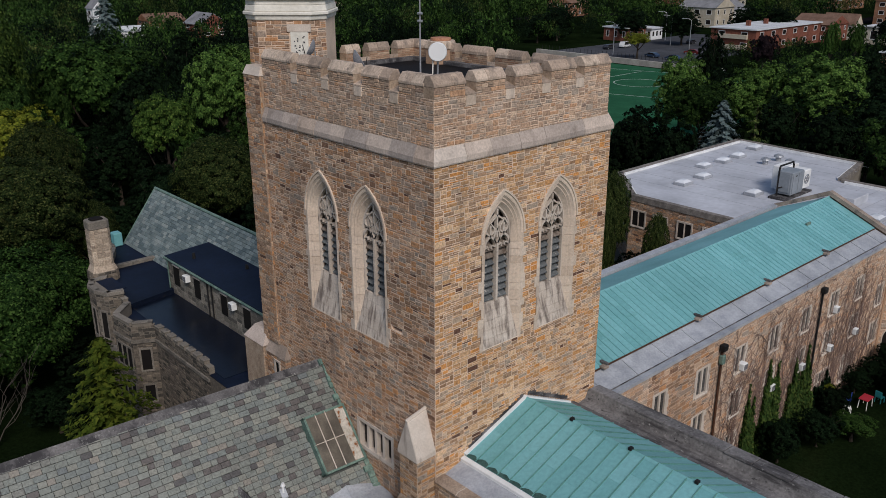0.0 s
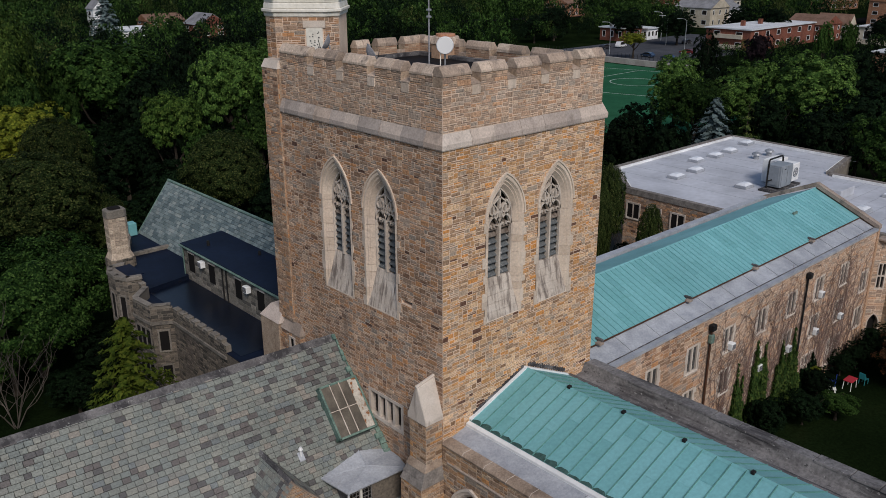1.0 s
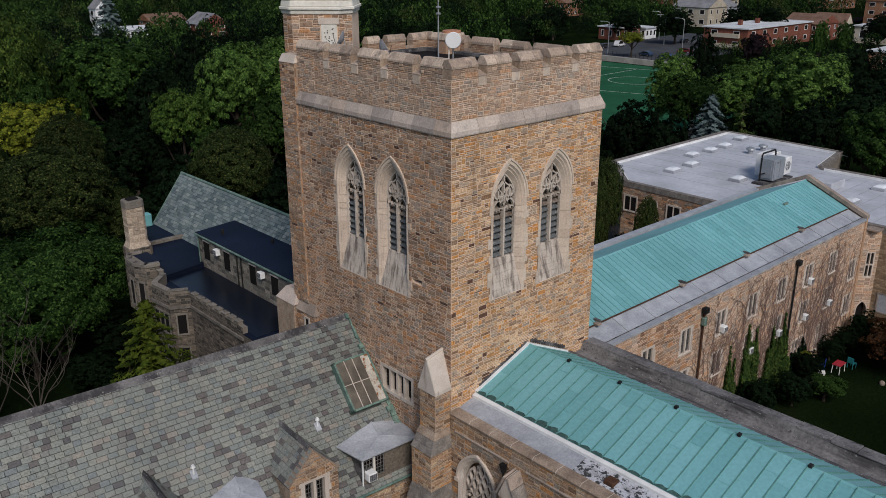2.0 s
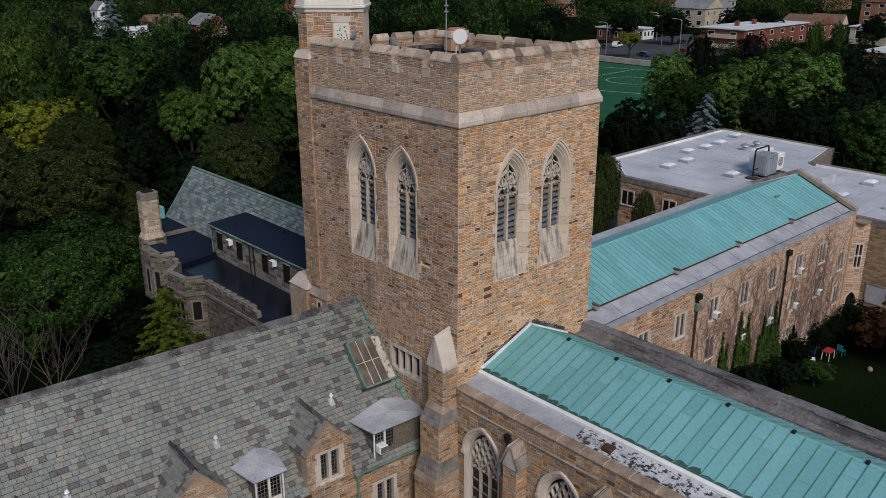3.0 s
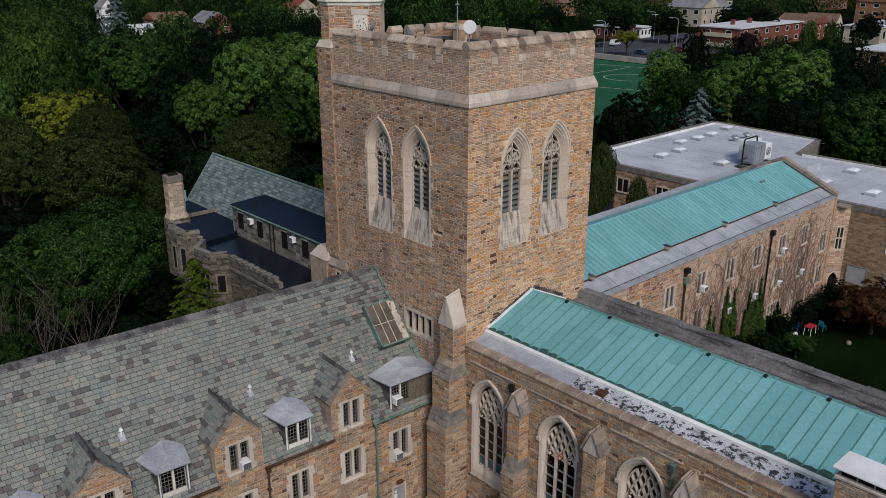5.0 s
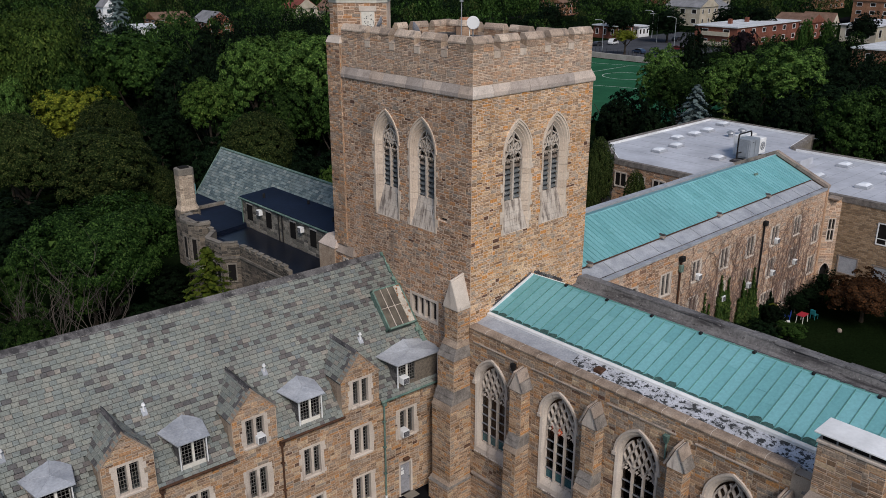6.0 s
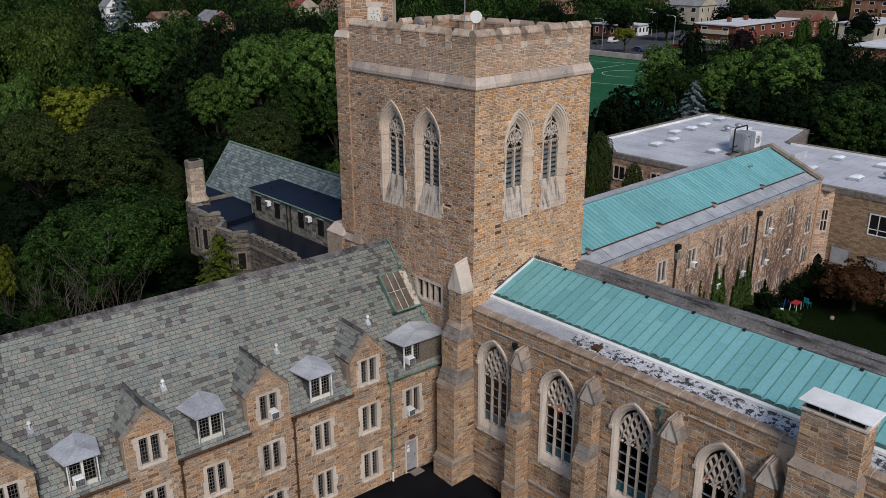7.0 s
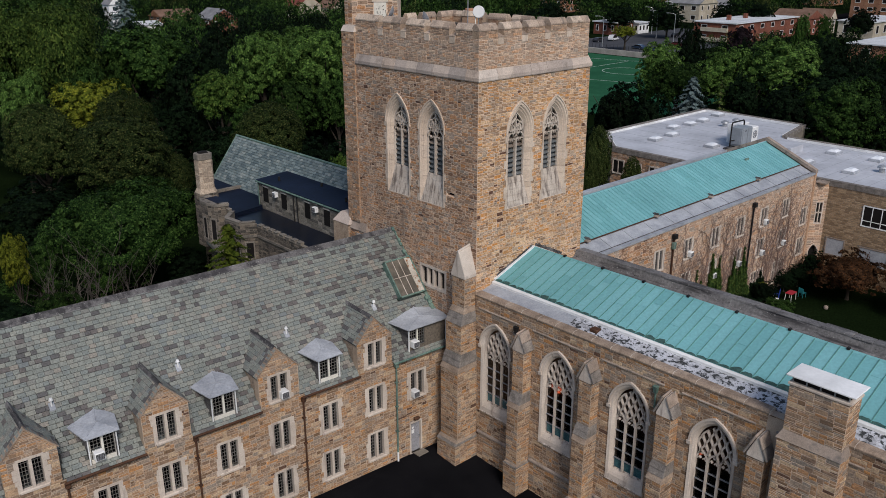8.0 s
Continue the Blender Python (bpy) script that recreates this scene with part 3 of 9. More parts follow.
def build_pieces():
    unit = {}
    for k, (name, F, rects, mat, parent, proud, joint, single, near, tilt, place, label, base) in enumerate(PIECES):
        rng = random.Random(100 + k)
        o, U, V, D = frame_of(F)
        right = U.cross(V).dot(D) > 0
        own = set()
        if single is not None:
            order = sorted(range(len(rects)), key=lambda i: (rects[i][0] / 2 + rects[i][1] / 2 - near[0]) ** 2 + (rects[i][2] / 2 + rects[i][3] / 2 - near[1]) ** 2)
            own = set(order[:300])
            key = (name, single.name)
            if key not in unit:
                e, t = 0.06, 0.10
                lo, hi = 0.5, 0.5 - e * 0.6
                vs = [(-lo, -lo, 0), (lo, -lo, 0), (lo, lo, 0), (-lo, lo, 0), (-hi, -hi, 1), (hi, -hi, 1), (hi, hi, 1 - t * (tilt > 0) * 6), (-hi, hi, 1 - t * (tilt > 0) * 6)]
                me = bpy.data.meshes.new(name)
                me.from_pydata(vs, [], [(0, 1, 5, 4), (1, 2, 6, 5), (2, 3, 7, 6), (3, 0, 4, 7), (4, 5, 6, 7)])
                me.materials.append(single)
                unit[key] = me
        vs, fs = [], []
        for i, (a, b, c, d) in enumerate(rects):
            p = rng.uniform(*proud)
            g = joint / 2
            a, b, c, d = a + g, b - g, c + g, d - g
            if b - a < 0.02 or d - c < 0.02:
                continue
            if i in own:
                ob = new(name, unit[(name, single.name)])
                uu, mid = (U if right else -U), Vector(F((a + b) / 2, (c + d) / 2, base))
                m = Matrix(((*(uu * (b - a)), 0), (*(V * (d - c)), 0), (*(D * (p + tilt)), 0), (0, 0, 0, 1))).transposed()
                m.translation = mid
                ob.parent = parent
                ob.matrix_basis = (parent.matrix_world.inverted() if parent.type == "EMPTY" else Matrix.Identity(4)) @ place @ m
                continue
            e = min(0.012, (b - a) * 0.2, (d - c) * 0.2)
            j = [rng.uniform(-0.009, 0.009) for _ in range(8)]
            n = len(vs)
            q = min(0.012, g * 0.9)
            for u, v in ((a, c), (b, c), (b, d), (a, d)):
                vs.append(F(u + rng.uniform(-q, q), v + rng.uniform(-q, q), base))
            vs.append(F(a + e + j[0], c + e + j[1], base + p + tilt))
            vs.append(F(b - e + j[2], c + e + j[3], base + p + tilt))
            vs.append(F(b - e + j[4], d - e + j[5], base + p))
            vs.append(F(a + e + j[6], d - e + j[7], base + p))
            quads = ((0, 1, 5, 4), (1, 2, 6, 5), (2, 3, 7, 6), (3, 0, 4, 7), (4, 5, 6, 7))
            fs.extend([tuple(n + q for q in (f if right else f[::-1])) for f in quads])
        me = bpy.data.meshes.new(name + "_field")
        me.from_pydata(vs, [], fs)
        me.materials.append(mat)
        me.transform(place)
        ob = new(name + "_field", me)
        ob.parent = parent
        ob.matrix_parent_inverse = parent.matrix_world.inverted() if parent.type == "EMPTY" else Matrix.Identity(4)
        tagged(ob, label, kind="stuff")


def quoins(F, poly, seed, wide=0.16):
    """Irregular long and short blocks along the two upright sides of a frame: outlines in the plane."""
    rng = random.Random(seed)
    us, vs = [p[0] for p in poly], [p[1] for p in poly]
    out, v = [], min(vs)
    while v < max(vs) - 0.1:
        h = rng.uniform(0.24, 0.42)
        h = min(h, max(vs) - v)
        w = wide * rng.choice((0.55, 1.0, 1.3))
        out.append((min(us) - w, min(us) + 0.02, v, v + h))
        w = wide * rng.choice((0.55, 1.0, 1.3))
        out.append((max(us) - 0.02, max(us) + w, v, v + h))
        v += h
    return out

# ---- the bell tower ----
TX, TY, BAND = 9.5, 12.0, 22.15
tower = thing("bell_tower", (4.7, 6, GROUND), "square rubble-stone bell tower with battlements and paired louvred windows", "tower")
W_WIN, S_WIN = (3.77, 6.80), (3.36, 6.44)


def louvred_window(F, c, parent, seed):
    """A tall pointed belfry window: splayed limestone surround, two louvred lights, tracery and a steep sill."""
    outer = arch(c, 1.10, 14.62, 18.95, 20.74, 9)
    mid = arch(c, 0.98, 14.66, 18.95, 20.58, 9)
    inner = arch(c, 0.70, 16.35, 18.85, 20.10, 9)
    win = part("window", ring_band(F, outer, mid, -0.1, (0.030, 0.022)), jamb_stone, parent, "pointed limestone window with slate louvres")
    # splay with three hollow mouldings
    steps = [(1.0, 0.03), (0.93, -0.06), (0.90, -0.05), (0.85, -0.13), (0.82, -0.115), (0.76, -0.21), (0.70, -0.30)]
    bm = bmesh.new()
    rings = []
    for half, d in steps:
        k = (half - 0.70) / 0.30
        o = arch(c, half, 14.62 + (1 - k) * 1.73, 18.95 - (1 - k) * 0.1, 20.10 + 0.52 * k, 9)[2:]
        rings.append([bm.verts.new(F(u, v, d)) for u, v in o])
    for a, b in zip(rings, rings[1:]):
        n = len(a)
        for i in range(n - 1):
            bm.faces.new((a[i], a[i + 1], b[i + 1], b[i]))
    part("splay", bm, jamb_stone, win)
    rng = random.Random(seed)
    # jamb blocks with the same hollows, toothed into the rubble
    for s in (-1, 1):
        v = 14.60
        while v < 18.90:
            v2 = v + rng.uniform(0.26, 0.46)
            if 18.95 - v2 < 0.2:
                v2 = 18.95
            out, j = 1.10 + rng.choice((0.0, 0.0, 0.05, 0.10, 0.16)), rng.uniform(0.0, 0.014)
            sec = [(out, -0.30), (out, 0.038)] + [(h, d + 0.008 + j) for h, d in steps] + [(0.70, -0.45)]
            bm = bmesh.new()
            hexa(bm, [F(c + s * h, v + 0.006, d) for h, d in sec], [F(c + s * h, v2 - 0.006, d) for h, d in sec])
            part("jamb_block", bm, jamb_stone, win)
            v = v2
    # hood moulding over the arch
    bm = bmesh.new()
    o = arch(c, 1.13, 14.6, 18.95, 20.79, 11)
    curve_bar(bm, F, o[2:], 0.075, 0.0, 0.075)
    part("hood_mould", bm, jamb_stone, win)
    # the steep sill, in blocks
    for k in range(5):
        v0, v1 = 14.64 + k * 0.345, 14.64 + (k + 1) * 0.345 - 0.012
        f = lambda v: (v - 14.64) / 1.73
        cut = c + rng.uniform(-0.35, 0.35)
        for a, b in ((-1, cut - 0.006), (cut + 0.006, 1)):
            ring = []
            for v in (v0, v1):
                half = 1.0 - 0.30 * f(v) + 0.03
                lo, hi = (c - half if a == -1 else a), (c + half if b == 1 else b)
                d = 0.02 - 0.33 * f(v)
                ring.append([F(lo, v, d), F(hi, v, d), F(hi, v, d - 0.25), F(lo, v, d - 0.25)])
            bm = bmesh.new()
            hexa(bm, *ring)
            part("sill_block", bm, sill_stone, win, "streaked limestone sill block")
    # frame, mullion and tracery
    bm = bmesh.new()
    w, d0, d1 = 0.085, -0.42, -0.28
    o = inner
    curve_bar(bm, F, o[1:] + [o[0]], w, d0, d1)
    bar(bm, F, (c, 16.35), (c, 18.65), 0.10, d0 - 0.03, d1 + 0.03)
    for s in (-1, 1):
        m = c + s * 0.35
        h = arch(m, 0.32, 18.3, 18.5, 18.98, 5)
        curve_bar(bm, F, h[2:-1] + [h[-1]], 0.085, d0, d1)
        curve_bar(bm, F, [(m - 0.27, 18.55), (m - 0.10, 18.61), (m - 0.09, 18.49)], 0.05, d0, d1 - 0.02)
        curve_bar(bm, F, [(m + 0.27, 18.55), (m + 0.10, 18.61), (m + 0.09, 18.49)], 0.05, d0, d1 - 0.02)
        bar(bm, F, (m, 18.95), (m, 19.4), 0.075, d0, d1)
        curve_bar(bm, F, [(m, 19.0), (m + s * 0.2, 19.14), (m + s * 0.22, 19.3), (m + s * 0.05, 19.55)], 0.065, d0, d1)
        curve_bar(bm, F, [(m, 19.0), (m - s * 0.2, 19.14), (m - s * 0.2, 19.28), (m, 19.5), (c, 19.75)], 0.065, d0, d1)
        curve_bar(bm, F, [(c + s * 0.02, 18.62), (c + s * 0.14, 18.82), (c + s * 0.12, 19.05), (c, 19.25)], 0.065, d0, d1)
    bar(bm, F, (c, 18.9), (c, 20.0), 0.07, d0, d1)
    part("tracery", bm, limestone, win)
    for s in (-1, 1):
        m = c + s * 0.36
        for k in range(8):
            z = 16.40 + k * 0.285
            bm = bmesh.new()
            j = rng.uniform(-0.015, 0.015)
            hexa(bm, [F(m - 0.31, z + j, -0.36), F(m + 0.31, z - j, -0.36), F(m + 0.31, z + 0.25, -0.66), F(m - 0.31, z + 0.25, -0.66)],
                 [F(m - 0.31, z + j + 0.03, -0.36), F(m + 0.31, z - j + 0.03, -0.36), F(m + 0.31, z + 0.28, -0.66), F(m - 0.31, z + 0.28, -0.66)])
            part("louvre", bm, louvre_slate if k < 6 else stained_louvre, win)
    return outer


# walls
FW, FS, FE, FN = west(0), south(0), east(TX), north(TY)
small4 = rect(2.50, 4.92, 9.20, 10.64)
w_holes = [arch(c, 1.06, 14.66, 18.95, 20.70, 9) for c in W_WIN] + [rect(2.6, 4.82, 9.3, 10.54), rect(1.83, 2.47, 15.44, 15.62)]
s_holes = [arch(c, 1.06, 14.66, 18.95, 20.70, 9) for c in S_WIN]
wall_s = part("wall", panel(FS, rect(0, TX, GROUND, BAND + 0.3), s_holes, -0.9, 0), mortar, tower)
wall_w = part("wall", panel(FW, rect(0.9, TY, GROUND, BAND + 0.3), [h for h in w_holes], -0.9, 0), mortar, tower)
bm = boxm(0, TX, TY - 0.9, TY, GROUND, BAND + 0.3)
box(bm, TX - 0.9, TX, 0.9, TY - 0.9, GROUND, BAND + 0.3)
wall_far = part("wall", bm, mortar, tower)
lay("stone", FE, rubble(rect(0, TY, GROUND, BAND), [], 3, du=0.11, dv=0.12), stone_mat, wall_far, label="coursed brown rubble stones")
lay("stone", FN, rubble(rect(0, TX, GROUND, BAND), [], 4, du=0.11, dv=0.12), stone_mat, wall_far, label="coursed brown rubble stones")
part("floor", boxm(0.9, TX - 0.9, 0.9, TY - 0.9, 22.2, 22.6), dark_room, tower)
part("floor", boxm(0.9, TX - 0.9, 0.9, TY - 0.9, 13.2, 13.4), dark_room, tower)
for F, cs, seed in ((FW, W_WIN, 5), (FS, S_WIN, 9)):
    for i, c in enumerate(cs):
        louvred_window(F, c, tower, seed + i)
covers = [arch(c, 1.06, 14.62, 18.95, 20.72, 9) for c in W_WIN]
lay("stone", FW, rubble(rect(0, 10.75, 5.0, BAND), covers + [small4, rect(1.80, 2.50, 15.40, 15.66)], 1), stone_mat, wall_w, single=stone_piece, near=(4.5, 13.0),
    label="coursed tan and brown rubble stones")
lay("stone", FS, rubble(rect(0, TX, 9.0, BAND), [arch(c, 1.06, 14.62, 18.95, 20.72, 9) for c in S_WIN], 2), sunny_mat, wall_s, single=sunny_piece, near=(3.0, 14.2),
    label="coursed golden and rust-coloured rubble stones, lightened for the sunny side")

# the square hole in the west wall, its shade a near-black block
part("recess", boxm(0.25, 0.6, 1.8, 2.5, 15.38, 15.68), dark_room, tower)

# four-light window over the slate roof
win = part("window", ring_band(FW, small4, rect(2.66, 4.76, 9.36, 10.48), -0.35, (0.04, 0.03)), limestone, tower, "four-light limestone window with leaded panes")
bm = bmesh.new()
for u in (3.19, 3.71, 4.23):
    bar(bm, FW, (u, 9.3), (u, 10.52), 0.13, -0.3, 0.0)
part("mullion", bm, limestone, win)
for k in range(4):
    u = 2.66 + 0.525 * k
    part("pane", panel(FW, rect(u + 0.02, u + 0.5, 9.36, 10.48), [], -0.24, -0.23), dark_glass, win)
bm = bmesh.new()
for k in range(4):
    for i in range(1, 6):
        bar(bm, FW, (2.66 + 0.525 * k, 9.36 + i * 0.187), (3.185 + 0.525 * k, 9.36 + i * 0.187), 0.018, -0.225, -0.21)
    for i in (1, 2):
        bar(bm, FW, (2.70 + 0.525 * k + i * 0.155, 9.36), (2.70 + 0.525 * k + i * 0.155, 10.48), 0.018, -0.225, -0.21)
part("leading", bm, black_iron, win)

# string course, parapet, merlons
prof = [(0.0, BAND), (0.07, BAND), (0.09, BAND + 0.05), (0.09, BAND + 0.22), (-0.10, BAND + 0.66), (-0.10, BAND)]
course = thing("string_course", (4.7, 6, BAND), "weathered limestone string course of long blocks round the tower", "string course")
rng = random.Random(15)
for along, length, at in (("x", TX, lambda u, d, z: (u, -d, z)), ("y", TY, lambda u, d, z: (-d, u, z)), ("x", TX, lambda u, d, z: (u, TY + d, z)), ("y", TY, lambda u, d, z: (TX + d, u, z))):
    u = 0.0
    while u < length:
        v = u + rng.uniform(0.75, 1.45)
        if length - v < 0.6:
            v = length
        j = rng.uniform(-0.008, 0.012)
        bm = bmesh.new()
        hexa(bm, [at(-d - j if u == 0 else u + 0.006, d + j, z) for d, z in prof], [at(length + d + j if v == length else v - 0.006, d + j, z) for d, z in prof])
        part("course_block", bm, band_block, course)
        u = v
px0, px1, py0, py1, PB, PT = 0.08, 9.32, 0.08, 11.9, 24.38, 25.12
PB_FAR, PT_FAR = 24.08, 24.88      # the far parapets stand lower
for nm, b in (("s", (px0, px1, py0, py0 + 0.5)), ("w", (px0, px0 + 0.5, py0 + 0.5, py1)), ("e", (px1 - 0.5, px1, py0 + 0.5, py1)), ("n", (px0 + 0.5, px1 - 0.5, py1 - 0.5, py1))):
    ob = part("parapet", boxm(*b, BAND + 0.3, PB if nm in "sw" else PB_FAR), mortar, tower)
    if nm == "s":
        par_s = ob
    if nm == "w":
        par_w = ob
    if nm == "e":
        par_e = ob
    if nm == "n":
        par_n = ob


def merlon(F, a, b, parent, mat, seed, thick=0.5, foot=PB, top=PT):
    """One upstand of the battlements with its steep weathered cap; F looks outwards at the parapet's face."""
    m = part("merlon", panel(F, rect(a, b, foot, top - 0.30), [], -thick, 0), core_stone, parent)
    rng = random.Random(seed)
    e, cut = 0.012, rng.uniform(0.35, 0.65)
    prof = [(0.035, top - 0.36), (0.035, top - 0.27), (-0.17, top), (-thick + 0.10, top), (-thick - 0.03, top - 0.22), (-thick - 0.03, top - 0.36)]
    for u0, u1 in ((a - e, a + (b - a) * cut - 0.005), (a + (b - a) * cut + 0.005, b + e)):
        bm = bmesh.new()
        j = rng.uniform(-0.012, 0.012)
        hexa(bm, [F(u0, z + j, d) for d, z in prof], [F(u1, z + j, d) for d, z in prof])
        part("coping", soften(bm, 0.012), cap_stone, m)
    lay("stone", F, rubble(rect(a, b, foot, top - 0.36), [], seed), mat, m, label="coursed rubble stones")
    Fi = lambda u, v, d: F(u, v, -thick - d)
    lay("brick", Fi, courses(rect(a, b, foot, top - 0.37), [], seed, 0.24, 0.085), inner_brick, m, proud=(0.004, 0.010), joint=0.014, label="brown inner bricks")
    return m


def crenel(F, a, b, parent, thick=0.5, foot=PB, block=True):
    """The gap between two upstands: a sloping sill and a pale block under it."""
    bm = bmesh.new()
    prof = [(0.04, foot), (0.04, foot + 0.04), (-thick + 0.1, foot + 0.2), (-thick - 0.02, foot + 0.2), (-thick - 0.02, foot)]
    hexa(bm, [F(a, z, d) for d, z in prof], [F(b, z, d) for d, z in prof])
    part("crenel_sill", bm, cap_stone, parent)
    if block:
        bm = bmesh.new()
        prism(bm, F, rect(a + 0.02, b - 0.02, foot - 0.36, foot - 0.004), -0.05, 0.036)
        part("crenel_block", soften(bm, 0.012), jamb_stone, parent)


FPS_, FPW, FPE, FPN = south(py0), west(px0), east(px1), north(py1)
s_ends = [(px0, 1.48), (1.98, 3.39), (3.89, 5.30), (5.80, 7.21), (7.71, px1)]
w_ends = [(py0, 1.87), (2.37, 3.93), (4.43, 5.99), (6.49, 8.10), (8.60, 10.75)]
e_ends = [(py0, 1.7), (2.2, 3.8), (4.3, 5.9), (6.4, 8.0), (8.5, 10.0), (10.5, py1)]
n_ends = [(4.3, 5.6), (6.1, 7.3), (7.8, px1)]
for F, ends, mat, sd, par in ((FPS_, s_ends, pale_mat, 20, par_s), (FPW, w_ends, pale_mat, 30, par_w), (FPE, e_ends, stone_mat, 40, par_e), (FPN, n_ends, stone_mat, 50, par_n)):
    for i, (a, b) in enumerate(ends):
        a0 = a if F in (FPS_,) or i else a + 0.5
        far = F in (FPE, FPN)
        merlon(F, a0, b, tower, mat, sd + i, foot=PB_FAR if far else PB, top=PT_FAR if far else PT)
        if i:
            crenel(F, ends[i - 1][1], a, tower, foot=PB_FAR if far else PB, block=not far)
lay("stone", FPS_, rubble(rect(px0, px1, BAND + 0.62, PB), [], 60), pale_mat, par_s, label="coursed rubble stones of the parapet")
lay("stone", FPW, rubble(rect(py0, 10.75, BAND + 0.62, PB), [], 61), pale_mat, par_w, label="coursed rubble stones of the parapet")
for F, (a, b), par in ((lambda u, v, d: FPE(u, v, -0.5 - d), (0.6, py1 - 0.5), par_e), (lambda u, v, d: FPN(u, v, -0.5 - d), (0.6, px1 - 0.5), par_n)):
    lay("brick", F, courses(rect(a, b, 23.3, PB_FAR), [], 77, 0.24, 0.085), inner_brick, par, proud=(0.004, 0.010), joint=0.014, label="buff inner bricks")
part("roof_deck", boxm(px0 + 0.5, px1 - 0.5, py0 + 0.5, py1 - 0.5, 22.9, 23.95), tar, tower, "black roof membrane inside the parapet")
bm = bmesh.new()
for b in ((px0 + 0.5, px1 - 0.5, py1 - 0.85, py1 - 0.5), (px1 - 0.85, px1 - 0.5, py0 + 0.5, py1 - 0.85), (px0 + 0.5, px0 + 0.8, py0 + 0.8, py1 - 0.85), (px0 + 0.8, px1 - 0.85, py0 + 0.5, py0 + 0.8)):
    box(bm, *b, 23.9, 24.12)
part("gutter_frame", bm, dark_roofing, tower, "grey metal gutter round the roof")

# stair turret at the north-west corner
turret = thing("stair_turret", (2.4, 12.0, 10), "stair turret of brown stone with a white moulded cap", "turret")
A, S_ = 2.02, 0.40


def octo(k, z, cx=2.45, cy=12.0):
    a, s = A * k, S_ * k
    return [(cx + x, cy + y, z) for x, y in ((-a, -s), (-s, -a), (s, -a), (a, -s), (a, s), (s, a), (-s, a), (-a, s))]


bm = bmesh.new()
hexa(bm, octo(0.97, 10), octo(0.97, 26.2))
t_wall = part("wall", bm, mortar, turret)
# stones on the three facets in view
for a, b in ((7, 0), (0, 1), (1, 2)):
    p, q = Vector(octo(0.97, 0)[a]), Vector(octo(0.97, 0)[b])
    u = (q - p).normalized()
    nrm = Vector((u.y, -u.x, 0))
    L = (q - p).length
    F = (lambda p, u, nrm: lambda s, v, d: tuple(p + u * s + nrm * d + Vector((0, 0, v))))(p, u, nrm)
    holes = [rect(1.35, 2.15, 24.2, 26.0)] if (a, b) == (0, 1) else []
    lay("stone", F, rubble(rect(0, L, 10.5, 26.2), holes, 90 + a, dv=0.085, widen=1.15), stone_mat, t_wall, label="coursed brown rubble stones")
    if (a, b) == (0, 1):
        pan = part("panel", panel(F, rect(1.38, 2.12, 24.2, 25.75), [], -0.02, 0.05), cream, turret, "cream carved stone panel with dark specks")
        part("lintel", panel(F, rect(1.25, 2.25, 25.75, 26.05), [], -0.02, 0.07), limestone, turret)
        rng = random.Random(4)
        for k in range(16):
            bm = bmesh.new()
            u0, v0 = rng.uniform(1.5, 1.95), rng.uniform(24.8, 25.65)
            prism(bm, F, rect(u0, u0 + rng.uniform(0.03, 0.07), v0, v0 + rng.uniform(0.03, 0.07)), 0.05, 0.06)
            part("speck", bm, dark_roofing, pan)
for k0, k1, z0, z1 in ((1.0, 1.02, 26.2, 26.4), (1.06, 1.06, 26.4, 26.55), (1.02, 1.0, 26.55, 26.8), (0.99, 0.99, 26.8, 27.0), (1.05, 1.06, 27.0, 27.25), (0.94, 0.88, 27.25, 29.5)):
    bm = bmesh.new()
    hexa(bm, octo(k0, z0), octo(k1, z1))
    part("cap_course", soften(bm, 0.03), cream, turret, "white moulded stone")
# pilaster under the turret with a white offset, and its wider base
bm = boxm(-0.12, 1.5, 10.75, 12.0, 11.8, 24.05)
pil = part("pilaster", bm, core_stone, turret)
lay("stone", west(-0.12), rubble(rect(10.75, 12.0, 11.8, 24.05), [], 95), stone_mat, pil, label="coursed rubble stones")
lay("stone", south(10.75), courses(rect(-0.12, 0.0, 11.8, 24.05), [], 96, 0.13, 0.22, 0.1), stone_mat, pil, label="coursed rubble stones")
bm = bmesh.new()
hexa(bm, [(-0.15, 10.72, 24.05), (1.0, 10.72, 24.05), (1.0, 12.03, 24.05), (-0.15, 12.03, 24.05)], [(0.05, 10.85, 24.4), (1.0, 10.85, 24.4), (1.0, 12.0, 24.4), (0.05, 12.0, 24.4)])
part("offset", bm, limestone, turret)
BX, BY = -0.32, 9.95
bm = boxm(BX, 1.5, BY, 13.35, GROUND, 11.35)
base = part("base", bm, core_stone, turret)
slit = rect(10.35, 10.85, 10.15, 11.15)
lay("stone", west(BX), rubble(rect(BY, 13.35, 6, 11.35), [slit], 97), stone_mat, base, label="coursed rubble stones")
lay("stone", south(BY), rubble(rect(BX, 0, 6, 11.35), [], 98), stone_mat, base, label="coursed rubble stones")
bm = bmesh.new()
hexa(bm, [(BX - 0.05, BY - 0.05, 11.35), (1.5, BY - 0.05, 11.35), (1.5, 11.6, 11.35), (BX - 0.05, 11.6, 11.35)], [(-0.02, BY + 0.25, 11.8), (1.5, BY + 0.25, 11.8), (1.5, 11.6, 11.8), (-0.02, 11.6, 11.8)])
part("offset", bm, coping_stone, turret)
bm = bmesh.new()
